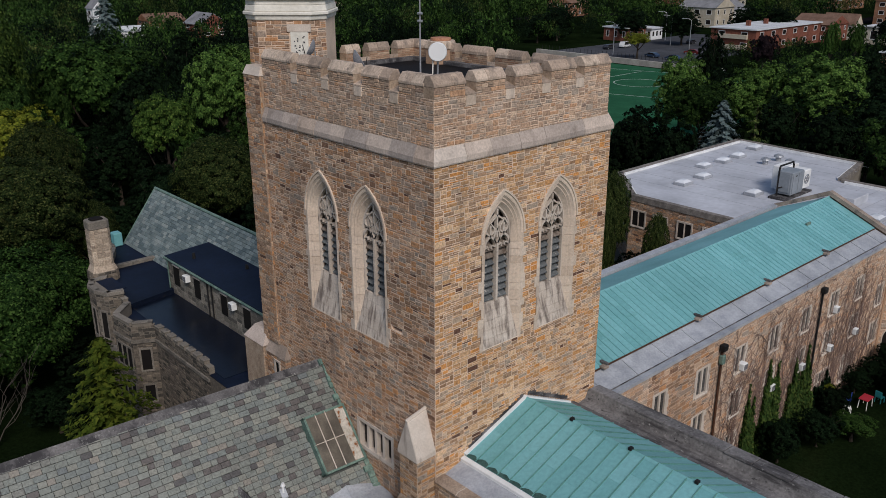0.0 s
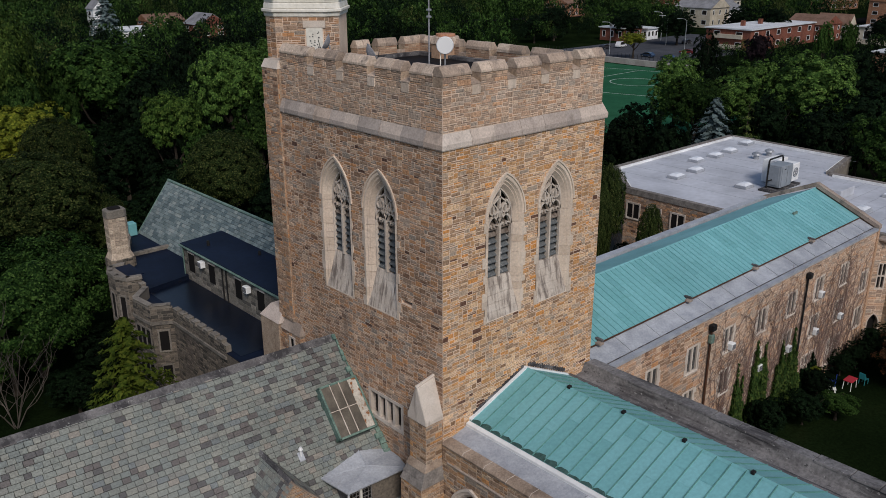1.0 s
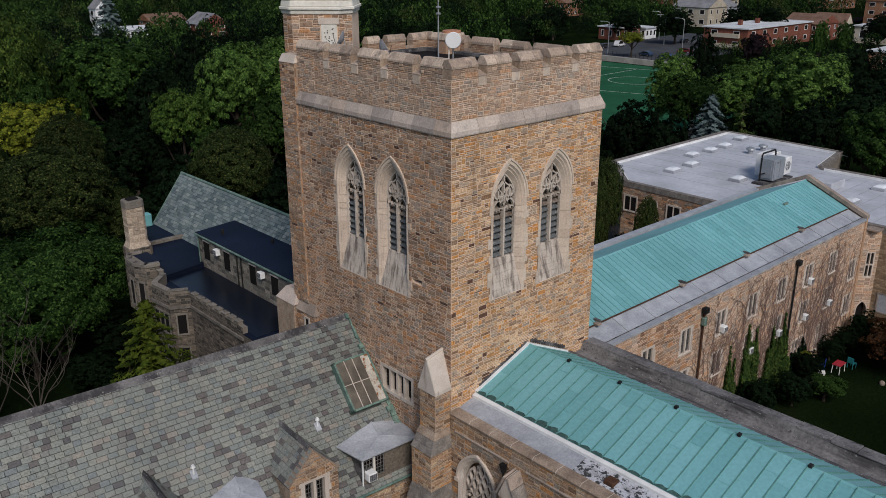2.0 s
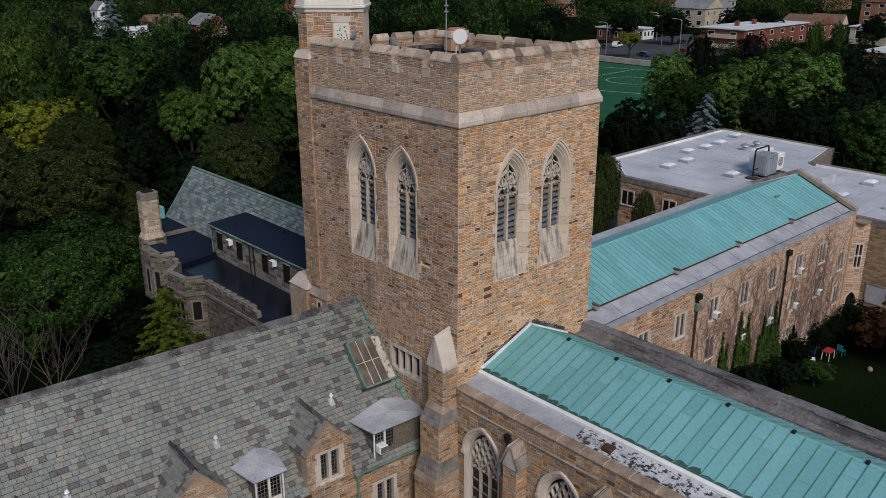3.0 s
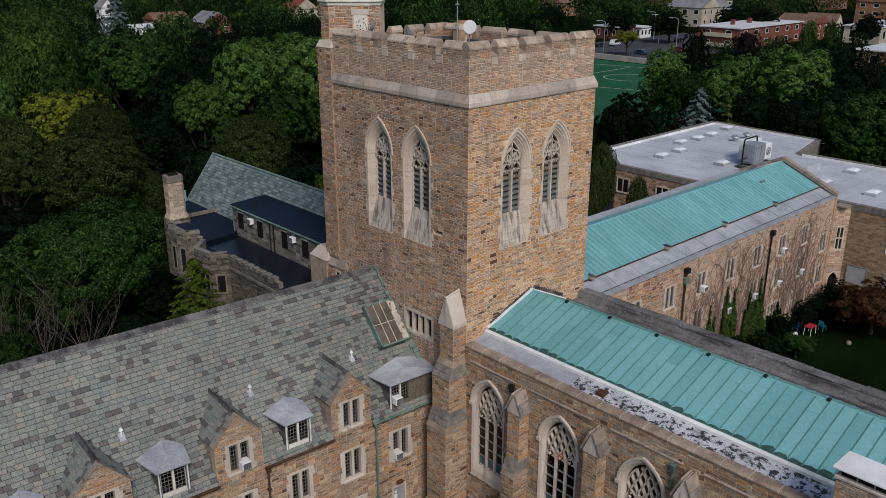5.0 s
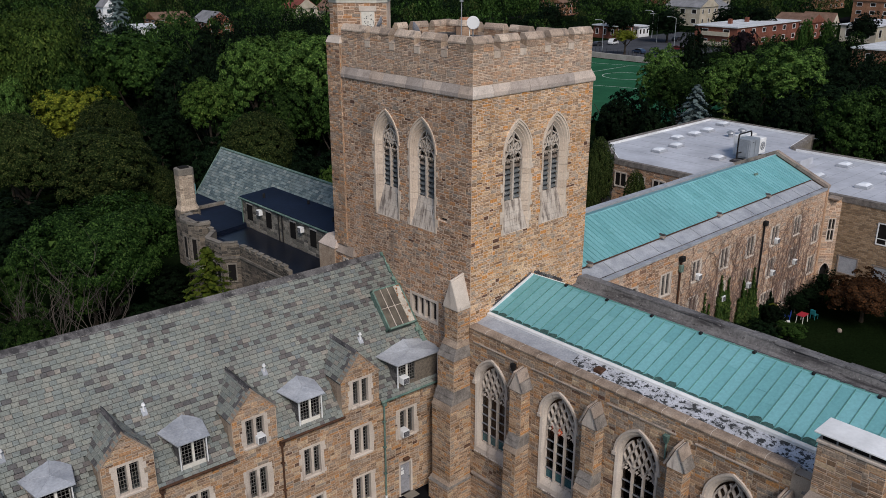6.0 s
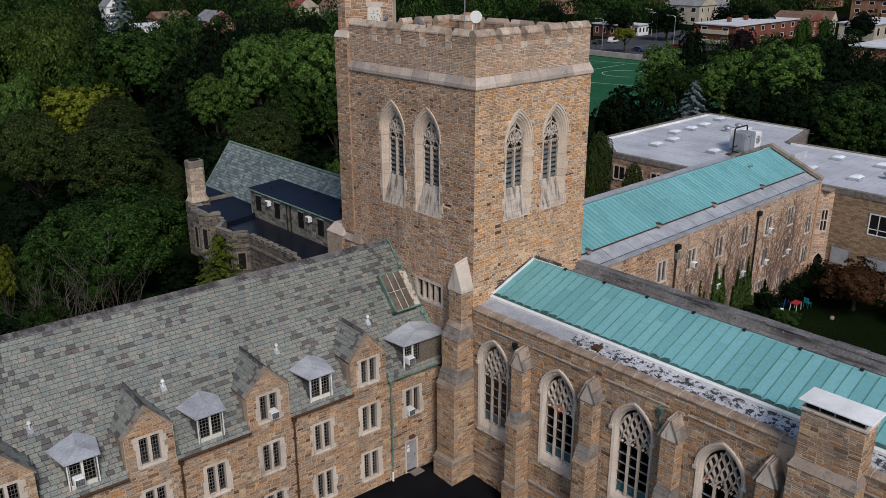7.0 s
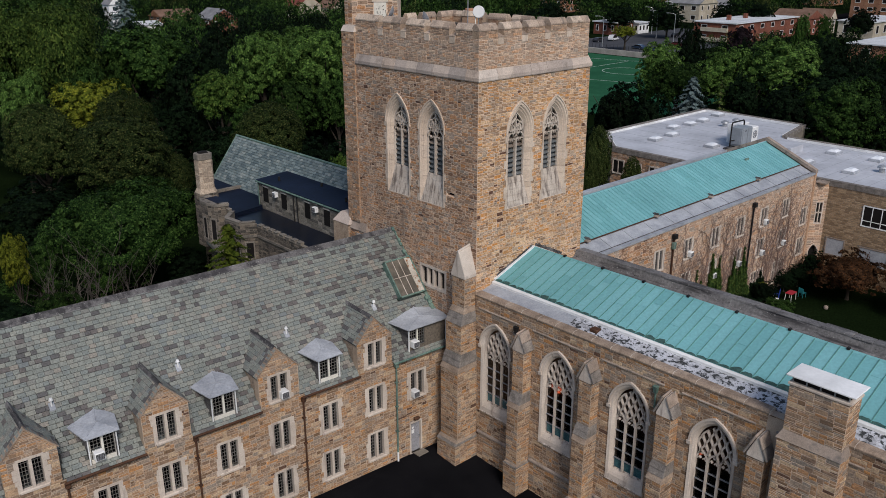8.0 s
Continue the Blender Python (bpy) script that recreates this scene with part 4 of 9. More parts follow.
hexa(bm, [(BX - 0.14, 11.62, 11.5), (1.5, 11.62, 11.5), (1.5, 13.4, 11.5), (BX - 0.14, 13.4, 11.5)], [(-0.02, 11.9, 12.1), (1.5, 11.9, 12.1), (1.5, 13.0, 12.1), (-0.02, 13.0, 12.1)])
part("offset", bm, band_stone, turret)
part("base", boxm(BX - 0.1, 1.5, 11.7, 13.38, GROUND, 11.5), core_stone, turret)
w = part("window", ring_band(west(BX), slit, rect(10.46, 10.74, 10.25, 11.05), -0.05, (0.06, 0.05)), limestone, turret, "narrow slit window")
part("pane", panel(west(BX), rect(10.46, 10.74, 10.25, 11.05), [], -0.01, 0.012), dark_room, w)

# corner buttress of the west side
butt = thing("tower_buttress", (-1, 0.8, YARD), "stepped stone corner buttress with a limestone gablet", "buttress")


def stepped(parent, x_in, y0, y1, stages, mat, seed):
    """stages: (reach from x_in westwards, z0, z1); slopes of limestone join them."""
    for i, (r, z0, z1, a, b) in enumerate(stages):
        body = part("shaft", boxm(x_in - r, x_in, a, b, z0, z1), court_mortar, parent)
        lay("stone", west(x_in - r), rubble(rect(a, b, z0, z1), [], seed + i, widen=1.1), mat, body, label="squared buttress stones")
        lay("stone", south(a), rubble(rect(x_in - r, x_in, z0, z1), [], seed + 20 + i, widen=1.1), mat, body, label="squared buttress stones")
        if i + 1 < len(stages):
            r2, z2, _, a2, b2 = stages[i + 1]
            slabs = max(2, round((z2 - z1) / 0.32))
            for q in range(slabs):
                bm = bmesh.new()
                ends = []
                for f, e in ((q / slabs, 0.045), ((q + 1) / slabs, 0.005)):
                    rr, aa, bb, zz = r + (r2 - r) * f + e, a + (a2 - a) * f - e, b + (b2 - b) * f + e, z1 + (z2 - z1) * f
                    ends.append([(x_in - rr, aa, zz), (x_in, aa, zz), (x_in, bb, zz), (x_in - rr, bb, zz)])
                hexa(bm, *ends)
                part("offset_slab", soften(bm, 0.012), (dark_cap, brown_coping, dark_cap)[(q + i) % 3], parent)


stepped(butt, 0, 0, 1.2, [(1.85, YARD, 0.6, -0.25, 1.35), (1.6, 0.9, 5.4, -0.18, 1.3), (1.28, 6.5, 8.35, -0.1, 1.2), (0.88, 9.3, 11.1, 0.04, 1.06)], gold_mat, 200)
# saddle-backed gablet with a crest block
bm = bmesh.new()
hexa(bm, [(-0.94, -0.03, 11.1), (-0.94, 1.13, 11.1), (-0.94, 1.13, 11.3), (-0.94, 0.62, 12.65), (-0.94, 0.48, 12.65), (-0.94, -0.03, 11.3)],
     [(0, -0.03, 11.1), (0, 1.13, 11.1), (0, 1.13, 11.3), (0, 0.62, 12.85), (0, 0.48, 12.85), (0, -0.03, 11.3)])
part("gablet", soften(bm, 0.03), limestone, butt, "pale limestone gablet")
bm = bmesh.new()
tube(bm, [(-0.96, 0.55, 12.68), (0, 0.55, 12.9)], 0.07, 6)
part("ridge_roll", bm, limestone, butt)

# ---- the chapel that runs south from the tower ----
chapel = thing("chapel", (4.8, -20, GROUND), "long stone chapel with traceried windows and a green copper roof", "chapel")
CH_Y0, CH_TOP = -44.0, 10.0
CH_WIN = [-1.73 - 4.64 * k for k in range(4)] + [-24.5, -29.1, -33.8]
CF = west(-0.05)
ch_holes = [arch(c, 1.13, 2.72, 7.0, 8.52, 9) for c in CH_WIN]
ch_wall = part("wall", panel(CF, rect(CH_Y0, -0.02, YARD, CH_TOP - 0.05), [arch(c, 1.05, 2.8, 7.0, 8.44, 9) for c in CH_WIN], -0.8, 0), court_mortar, chapel)
lay("stone", CF, rubble(rect(CH_Y0, 0, YARD, CH_TOP - 0.05), ch_holes + [rect(-19.2, -18.0, YARD, 9.9)], 300, rows=(1, 1, 2, 2, 2, 3, 3), widen=1.25), gold_mat, ch_wall, single=gold_piece, near=(-8.5, 8.6), label="coursed golden rubble stones")
bm = boxm(8.8, 9.6, CH_Y0, 0, GROUND, 9.99)
box(bm, 0.75, 8.8, CH_Y0, CH_Y0 + 0.8, GROUND, 9.99)
part("wall", bm, gold_mat, chapel)
part("floor", boxm(0.75, 8.8, CH_Y0 + 0.8, -0.02, GROUND + 0.02, GROUND + 0.3), dark_room, chapel)


def traceried_window(c, parent, seed):
    """A three-light pointed window with flowing tracery, dark glass over teal bottom panes."""
    F = CF
    outer, mid = arch(c, 1.16, 2.68, 7.0, 8.58, 11), arch(c, 1.02, 2.92, 7.0, 8.40, 11)
    win = part("window", ring_band(F, outer, mid, -0.1, (0.06, 0.02)), limestone, parent, "pointed three-light limestone window with flowing tracery")
    inner = arch(c, 0.90, 3.2, 6.95, 8.22, 11)
    bm = bmesh.new()
    rings = [[bm.verts.new(F(u, v, d)) for u, v in o] for o, d in ((mid, 0.02), (arch(c, 0.96, 3.05, 6.98, 8.31, 11), -0.06), (inner, -0.18), (inner, -0.34))]
    for a, b in zip(rings, rings[1:]):
        for i in range(len(a)):
            j = (i + 1) % len(a)
            bm.faces.new((a[i], a[j], b[j], b[i]))
    part("splay", bm, limestone, win)
    bm = bmesh.new()
    d0, d1 = -0.34, -0.17
    w3 = 1.80 / 3
    for k in (1, 2):
        u = c - 0.90 + k * w3
        bar(bm, F, (u, 3.25), (u, 6.3), 0.085, d0, d1 + 0.02)
    heads = []
    for k in range(3):
        m = c - 0.90 + (k + 0.5) * w3
        zb = 6.02
        o = arch(m, w3 / 2 - 0.01, zb, zb + 0.05, zb + 0.55, 5)
        curve_bar(bm, F, o[2:] , 0.075, d0, d1)
        for s in (-1, 1):
            curve_bar(bm, F, [(m + s * 0.24, zb + 0.10), (m + s * 0.13, zb + 0.22), (m + s * 0.06, zb + 0.14)], 0.06, d0, d1)
        heads.append((m, zb + 0.55))
    # flowing net of daggers
    half = lambda z: 0.90 if z < 6.95 else max(0.02, 0.90 * (1 - ((z - 6.95) / 1.25) ** 1.6))
    def vein(pts, w=0.075):
        pts = [(c + max(-half(z), min(half(z), u)), z) for u, z in pts]
        keep = [pts[0]]
        for p in pts[1:]:
            if math.hypot(p[0] - keep[-1][0], p[1] - keep[-1][1]) > 0.03:
                keep.append(p)
        if len(keep) > 1:
            curve_bar(bm, F, keep, w, d0, d1)
    # curving ribs that swing together and apart, so that a net of small pointed eyes stands between them
    pitch, tall = w3 / 3, 0.40
    for k in range(-5, 6):
        sign = 1 if k % 2 else -1
        pts = []
        for i in range(32):
            z = 6.42 + i * 0.058
            u = k * pitch + sign * pitch * 0.42 * math.cos(math.pi * (z - 6.60) / tall)
            if abs(u) < half(z) + 0.04 and z < 8.24:
                pts.append((u, z))
        if len(pts) > 3:
            vein(pts, 0.085)
    part("tracery", bm, limestone, win)
    bm = bmesh.new()
    for z in (3.85, 4.4, 4.95, 5.5):
        bar(bm, F, (c - 0.90, z), (c + 0.90, z), 0.03, d0 + 0.03, d1 - 0.05)
    part("saddle_bar", bm, steel, win)
    for k in range(3):
        u = c - 0.90 + k * w3
        part("pane", panel(F, rect(u + 0.03, u + w3 - 0.03, 3.28, 3.83), [], -0.315, -0.30), teal_glass, win, "teal bottom pane")
    bm = bmesh.new()
    o = arch(c, 1.20, 2.7, 7.0, 8.64, 11)
    curve_bar(bm, F, o[2:], 0.10, -0.02, 0.12)
    for q in (-1, 1):
        prism(bm, F, rect(c + q * 1.20 - 0.11, c + q * 1.20 + 0.11, 6.84, 7.02), -0.02, 0.14)
    part("hood_mould", bm, limestone, win)
    part("pane", panel(F, [p for p in arch(c, 0.90, 3.84, 6.95, 8.22, 9)], [], -0.32, -0.31), chapel_glass, win, "dark leaded glass")
    bm = bmesh.new()
    hexa(bm, [F(c - 1.2, 2.62, 0.10), F(c + 1.2, 2.62, 0.10), F(c + 1.2, 2.62, -0.2), F(c - 1.2, 2.62, -0.2)],
         [F(c - 0.9, 3.26, -0.28), F(c + 0.9, 3.26, -0.28), F(c + 0.9, 3.26, -0.4), F(c - 0.9, 3.26, -0.4)])
    part("sill", bm, sill_stone, win, "sloping limestone sill")


for i, c in enumerate(CH_WIN):
    traceried_window(c, chapel, i)

# interior lamps that glow through the glass
for i, (y, z) in enumerate(((-5.3, 5.35), (-4.6, 5.3), (-14.2, 5.55))):
    lamp = thing("chapel_lamp", (1.4, y, z - 0.12), "small amber hanging lamp glowing inside the chapel", "lamp", "chapel lamps")
    bm = bmesh.new()
    bmesh.ops.create_icosphere(bm, subdivisions=2, radius=0.2, matrix=Matrix.Translation((1.4, y, z)))
    glow = bpy.data.materials.get("amber_glow")
    if glow is None:
        glow = bpy.data.materials.new("amber_glow")
        glow.use_nodes = True
        e = glow.node_tree.nodes["Principled BSDF"]
        e.inputs["Emission Color"].default_value = (1.0, 0.13, 0.02, 1)
        e.inputs["Emission Strength"].default_value = 1.6
    part("globe", bm, glow, lamp)
    bm = bmesh.new()
    tube(bm, [(1.4, y, z + 0.1), (2.6, y, 9.6)], 0.012, 6)
    part("chain", bm, black_iron, lamp)

# parapet coping, string course, plinth course
bm = bmesh.new()
prof = [(-0.10, CH_TOP - 0.08), (-0.12, CH_TOP + 0.02), (0.0, CH_TOP + 0.12), (0.42, CH_TOP + 0.12), (0.42, CH_TOP - 0.08)]
n = 36
for k in range(n):
    y0, y1 = -0.05 - k * 1.2, -0.05 - (k + 1) * 1.2 + 0.02
    if -21.6 < y1 < -18.9 or y1 < CH_Y0:
        continue
    b2 = bmesh.new()
    hexa(b2, [(x, y0, z) for x, z in prof], [(x, y1, z) for x, z in prof])
    part("coping", soften(b2, 0.012), brown_coping, chapel)
    b2 = bmesh.new()
    hexa(b2, [(x, y1, z) for x, z in prof], [(x, y1 - 0.022, z) for x, z in prof])
    part("coping_joint", b2, limestone, chapel)
bm.free()
for z, d, h in ((9.22, 0.07, 0.11), (1.0, 0.10, 0.22)):
    for k in range(5):
        y1 = -4.05 - 4.64 * (k - 1) - 0.47 if k else -0.05
        y0 = -4.05 - 4.64 * k + 0.47
        if k == 0:
            y1 = -0.35
        bm = bmesh.new()
        hexa(bm, [CF(y0, z, -0.02), CF(y1, z, -0.02), CF(y1, z, d), CF(y0, z, d)], [CF(y0, z + h, -0.02), CF(y1, z + h, -0.02), CF(y1, z + h * 0.45, d), CF(y0, z + h * 0.45, d)])
        part("string_course", bm, coping_stone, chapel)
for ya, yb, m, lb in ((CH_Y0, -6.4, lichen_lead, "pale roofing blotched with black lichen behind the parapet"), (-6.4, -0.02, lead, "plain grey lead roofing behind the parapet")):
    bm = bmesh.new()
    hexa(bm, [(0.42, ya, 9.7), (1.6, ya, 9.7), (1.6, ya, 10.36), (0.42, ya, 10.04)], [(0.42, yb, 9.7), (1.6, yb, 9.7), (1.6, yb, 10.36), (0.42, yb, 10.04)])
    part("gutter_roof", bm, m, chapel, lb)
bm = bmesh.new()
hexa(bm, [(1.28, CH_Y0, 10.22), (1.55, CH_Y0, 10.22), (1.55, CH_Y0, 10.47), (1.28, CH_Y0, 10.40)], [(1.28, -0.02, 10.22), (1.55, -0.02, 10.22), (1.55, -0.02, 10.47), (1.28, -0.02, 10.40)])
part("eaves_flashing", bm, white_paint, chapel, "white metal flashing along the eaves")

# copper roof: two slopes of sheets with standing seams
RX, RZ, EX, EZ = 4.85, 11.74, 1.45, 10.48
WX, WZ = 7.75, 10.35      # the steep far slope's eaves


def seamed_roof(parent, F, length, run, step, mat_sheet, mat_seam, first=0.0, lap=2.4, seed=1):
    """Copper sheets between standing seams: each sheet and each seam is a part."""
    rng = random.Random(seed)
    n = int(length / step)
    for k in range(n):
        u = first + k * step
        v, o = 0.0, rng.uniform(0.3, 1.0) * lap
        while v < run - 0.01:
            v2 = min(run, v + (o if v == 0 else lap))
            if run - v2 < 0.5:
                v2 = run
            t = rng.uniform(0.0, 0.006)
            bm = bmesh.new()
            hexa(bm, [F(u + 0.012, v, -0.02), F(u + step - 0.012, v, -0.02), F(u + step - 0.012, v2, -0.02), F(u + 0.012, v2, -0.02)],
                 [F(u + 0.012, v, 0.016 + t), F(u + step - 0.012, v, 0.016 + t), F(u + step - 0.012, v2, 0.004), F(u + 0.012, v2, 0.004)])
            part("sheet", bm, mat_sheet, parent)
            v = v2
        bm = bmesh.new()
        hexa(bm, [F(u - 0.014, 0, -0.02), F(u + 0.014, 0, -0.02), F(u + 0.014, run, -0.02), F(u - 0.014, run, -0.02)],
             [F(u - 0.012, 0, 0.055), F(u + 0.012, 0, 0.055), F(u + 0.012, run, 0.055), F(u - 0.012, run, 0.055)])
        part("seam", bm, mat_seam, parent)


bm = bmesh.new()
hexa(bm, [(EX + 0.1, CH_Y0, 10.0), (WX - 0.05, CH_Y0, 10.0), (WX - 0.05, CH_Y0, WZ - 0.03), (RX, CH_Y0, RZ - 0.04), (EX + 0.1, CH_Y0, EZ - 0.03)],
     [(EX + 0.1, -0.02, 10.0), (WX - 0.05, -0.02, 10.0), (WX - 0.05, -0.02, WZ - 0.03), (RX, -0.02, RZ - 0.04), (EX + 0.1, -0.02, EZ - 0.03)])
ch_roof = part("roof", bm, copper, chapel, "green patinated copper roof with standing seams")
run = math.hypot(RX - EX, RZ - EZ)
seamed_roof(ch_roof, slope((EX, -0.1, EZ), (0, -1, 0), (RX - EX, 0, RZ - EZ)), 43.5, run, 0.58, copper_sheet, seam_copper, lap=3.4, seed=3)
seamed_roof(ch_roof, slope((WX, -0.1, WZ), (0, -1, 0), (RX - WX, 0, RZ - WZ)), 43.5, math.hypot(RX - WX, RZ - WZ), 0.58, copper_sheet, seam_copper, lap=9, seed=4)
r2 = random.Random(8)
FR = slope((EX, -0.1, EZ), (0, -1, 0), (RX - EX, 0, RZ - EZ))
for k in range(75):
    u = k * 0.58
    h = r2.uniform(0.10, 0.20) if r2.random() < 0.75 else r2.uniform(0.22, 0.34)
    bm = bmesh.new()
    top = [(u + 0.56, h * r2.uniform(0.3, 0.8)), (u + 0.44, h * r2.uniform(0.7, 1.1)), (u + 0.30, h), (u + 0.15, h * r2.uniform(0.7, 1.1)), (u + 0.02, h * r2.uniform(0.3, 0.8))]
    prism(bm, FR, [(u + 0.02, 0.0), (u + 0.56, 0.0)] + top, 0.01, 0.027)
    part("eaves_stain", bm, stained_copper, ch_roof, "blackened lower edge of the copper")
bm = bmesh.new()
hexa(bm, [(RX - 0.09, CH_Y0, RZ - 0.02), (RX + 0.09, CH_Y0, RZ - 0.02), (RX, CH_Y0, RZ + 0.06)], [(RX - 0.09, -0.05, RZ - 0.02), (RX + 0.09, -0.05, RZ - 0.02), (RX, -0.05, RZ + 0.06)])
part("ridge_roll", bm, copper, ch_roof)
for k in range(12):
    part("ridge_clip", soften(boxm(RX - 0.09, RX + 0.09, -2.6 - 2.75 * k, -2.45 - 2.75 * k, RZ + 0.0, RZ + 0.13), 0.02), black_iron, ch_roof)
bm = bmesh.new()
for s in (-1, 1):
    x1, EZ_ = (EX, EZ) if s < 0 else (WX, WZ)
    hexa(bm, [(x1, -0.16, EZ_ - 0.02), (RX, -0.16, RZ - 0.02), (RX, -0.01, RZ - 0.02), (x1, -0.01, EZ_ - 0.02)], [(x1, -0.16, EZ_ + 0.09), (RX, -0.16, RZ + 0.09), (RX, -0.01, RZ + 0.09), (x1, -0.01, EZ_ + 0.09)])
part("tower_flashing", bm, white_paint, chapel, "white flashing where the roof meets the tower")
# stepped dark flashing on the tower wall above it
for k in range(16):
    x = RX + 0.2 + k * 0.16
    z = RZ - (x - RX) * (RZ - WZ) / (WX - RX)
    part("stepped_flashing", boxm(x, x + 0.165, -0.045, -0.002, z + 0.09, z + 0.24 + 0.02 * (k % 3)), dark_roofing, chapel)
for k in range(18):
    x = EX + 0.25 + k * 0.17
    z = EZ + (x - EX) * (RZ - EZ) / (RX - EX)
    part("stepped_flashing", boxm(x, x + 0.165, -0.045, -0.002, z + 0.10, z + 0.22 + 0.02 * (k % 3)), dark_roofing, chapel)
part("far_gutter", boxm(WX, 8.06, CH_Y0, -0.02, 9.9, 10.3), dark_roofing, chapel)
bm = bmesh.new()
hexa(bm, [(8.05, CH_Y0, 10.0), (9.7, CH_Y0, 10.0), (9.7, CH_Y0, 10.42), (9.1, CH_Y0, 10.5), (8.9, CH_Y0, 10.1)], [(8.05, -0.02, 10.0), (9.7, -0.02, 10.0), (9.7, -0.02, 10.42), (9.1, -0.02, 10.5), (8.9, -0.02, 10.1)])
part("parapet", bm, parapet_grey, chapel, "grey weathered east parapet")
rng = random.Random(61)
y = -0.1
while y > CH_Y0 + 1.5:
    l = rng.uniform(0.9, 1.7)
    bm = bmesh.new()
    h, e = rng.uniform(0.05, 0.11), rng.uniform(-0.04, 0.04)
    hexa(bm, [(9.05 + e, y, 10.46), (9.78, y, 10.38), (9.78, y - l, 10.38), (9.05 + e, y - l, 10.46)], [(9.08 + e, y, 10.48 + h), (9.76, y, 10.42 + h), (9.76, y - l, 10.42 + h), (9.08 + e, y - l, 10.48 + h)])
    part("coping", soften(bm, 0.02), parapet_grey, chapel)
    y -= l + 0.02

# buttresses between the windows
for k in range(4):
    c = -4.05 - 4.64 * k
    b = thing("chapel_buttress", (-0.6, c, YARD), "stepped golden stone buttress with a limestone gablet top", "buttress", "chapel buttresses")
    stepped(b, -0.05, c - 0.45, c + 0.45, [(1.10, YARD, 0.9, c - 0.5, c + 0.5), (1.0, 1.05, 4.6, c - 0.42, c + 0.42), (0.66, 5.5, 8.0, c - 0.40, c + 0.40)], gold_mat, 320 + 9 * k)
    x = -0.05 - 0.70
    bm = bmesh.new()
    hexa(bm, [(x, c - 0.41, 8.0), (x, c + 0.41, 8.0), (x, c + 0.41, 8.15), (x, c + 0.04, 9.02), (x, c - 0.04, 9.02), (x, c - 0.41, 8.15)],
         [(-0.05, c - 0.41, 8.0), (-0.05, c + 0.41, 8.0), (-0.05, c + 0.41, 8.15), (-0.05, c + 0.04, 9.12), (-0.05, c - 0.04, 9.12), (-0.05, c - 0.41, 8.15)])
    part("gablet", soften(bm, 0.02), limestone, b, "pale limestone gablet front")
    for q in (-1, 1):
        for f0, f1, mat in ((0.0, 0.5, dark_cap), (0.51, 1.0, coping_stone)):
            bm = bmesh.new()
            lo, hi = [], []
            for xx, top in ((x - 0.05, 9.06), (-0.05, 9.16)):
                for f in (f0, f1):
                    y, z = c + q * (0.50 - 0.46 * f), 8.06 + (top - 8.06) * f
                    lo.append((xx, y, z))
                    hi.append((xx, y + q * 0.09, z + 0.05))
            ring = lambda r: [r[0], r[1], r[3], r[2]]
            hexa(bm, ring(lo), ring(hi))
            part("gablet_slab", soften(bm, 0.02), mat, b, "dark weathered gablet slab")
# rainwater heads
for y in (-3.35, -12.45):
    g = thing("rainwater_head", (-0.2, y, 8.6), "small verdigris copper rainwater head under the parapet", "drain head", "rainwater heads")
    bm = bmesh.new()
    hexa(bm, [(-0.22, y - 0.07, 8.7), (-0.07, y - 0.07, 8.7), (-0.07, y + 0.07, 8.7), (-0.22, y + 0.07, 8.7)], [(-0.30, y - 0.13, 9.1), (-0.07, y - 0.13, 9.1), (-0.07, y + 0.13, 9.1), (-0.30, y + 0.13, 9.1)])
    part("head", bm, copper_dark if y < -8 else black_iron, g)
    bm = bmesh.new()
    tube(bm, [(-0.15, y, 8.72), (-0.15, y, 7.9)], 0.05, 8)
    part("pipe", bm, copper_dark if y < -8 else black_iron, g)
h = tagged(part("roof_hatch", soften(boxm(0.62, 1.05, -8.2, -7.75, 10.05, 10.27), 0.02), rust_iron), "small dark square hatch on the gutter roof", "hatch")

# the chimney with a metal cap
chim = thing("chimney", (0, -20.2, YARD), "broad stone chimney with a flat white metal cap", "chimney")
cs = part("shaft", boxm(-0.95, 0.35, -21.5, -18.85, YARD, 9.6), mortar, chim)
lay("stone", west(-0.95), rubble(rect(-21.5, -18.85, YARD, 9.6), [], 380, rows=(1, 1, 1, 1, 2, 2, 3), widen=1.4), gold_mat, cs, label="coursed golden rubble stones")
lay("stone", south(-21.5), rubble(rect(-0.95, 0.35, YARD, 9.6), [], 381, rows=(1, 1, 1, 1, 2, 2, 3), widen=1.4), gold_mat, cs, label="coursed golden rubble stones")
bm = bmesh.new()
hexa(bm, [(-1.0, -21.55, 9.6), (0.4, -21.55, 9.6), (0.4, -18.8, 9.6), (-1.0, -18.8, 9.6)], [(-0.72, -21.4, 9.95), (0.4, -21.4, 9.95), (0.4, -18.95, 9.95), (-0.72, -18.95, 9.95)])
part("offset", bm, coping_stone, chim)
cs = part("shaft", boxm(-0.72, 0.40, -21.4, -18.95, 9.95, 12.05), mortar, chim)
lay("stone", west(-0.72), rubble(rect(-21.4, -18.95, 9.95, 12.05), [], 382, rows=(1, 1, 1, 1, 2, 2, 3), widen=1.4), gold_mat, cs, label="coursed golden rubble stones")
lay("stone", south(-21.4), rubble(rect(-0.72, 0.40, 9.95, 12.05), [], 383, rows=(1, 1, 1, 1, 2, 2, 3), widen=1.4), gold_mat, cs, label="coursed golden rubble stones")
lay("stone", north(-18.95), rubble(rect(-0.72, 0.40, 9.95, 12.05), [], 384, rows=(1, 1, 1, 1, 2, 2, 3), widen=1.4), gold_mat, cs, label="coursed golden rubble stones")
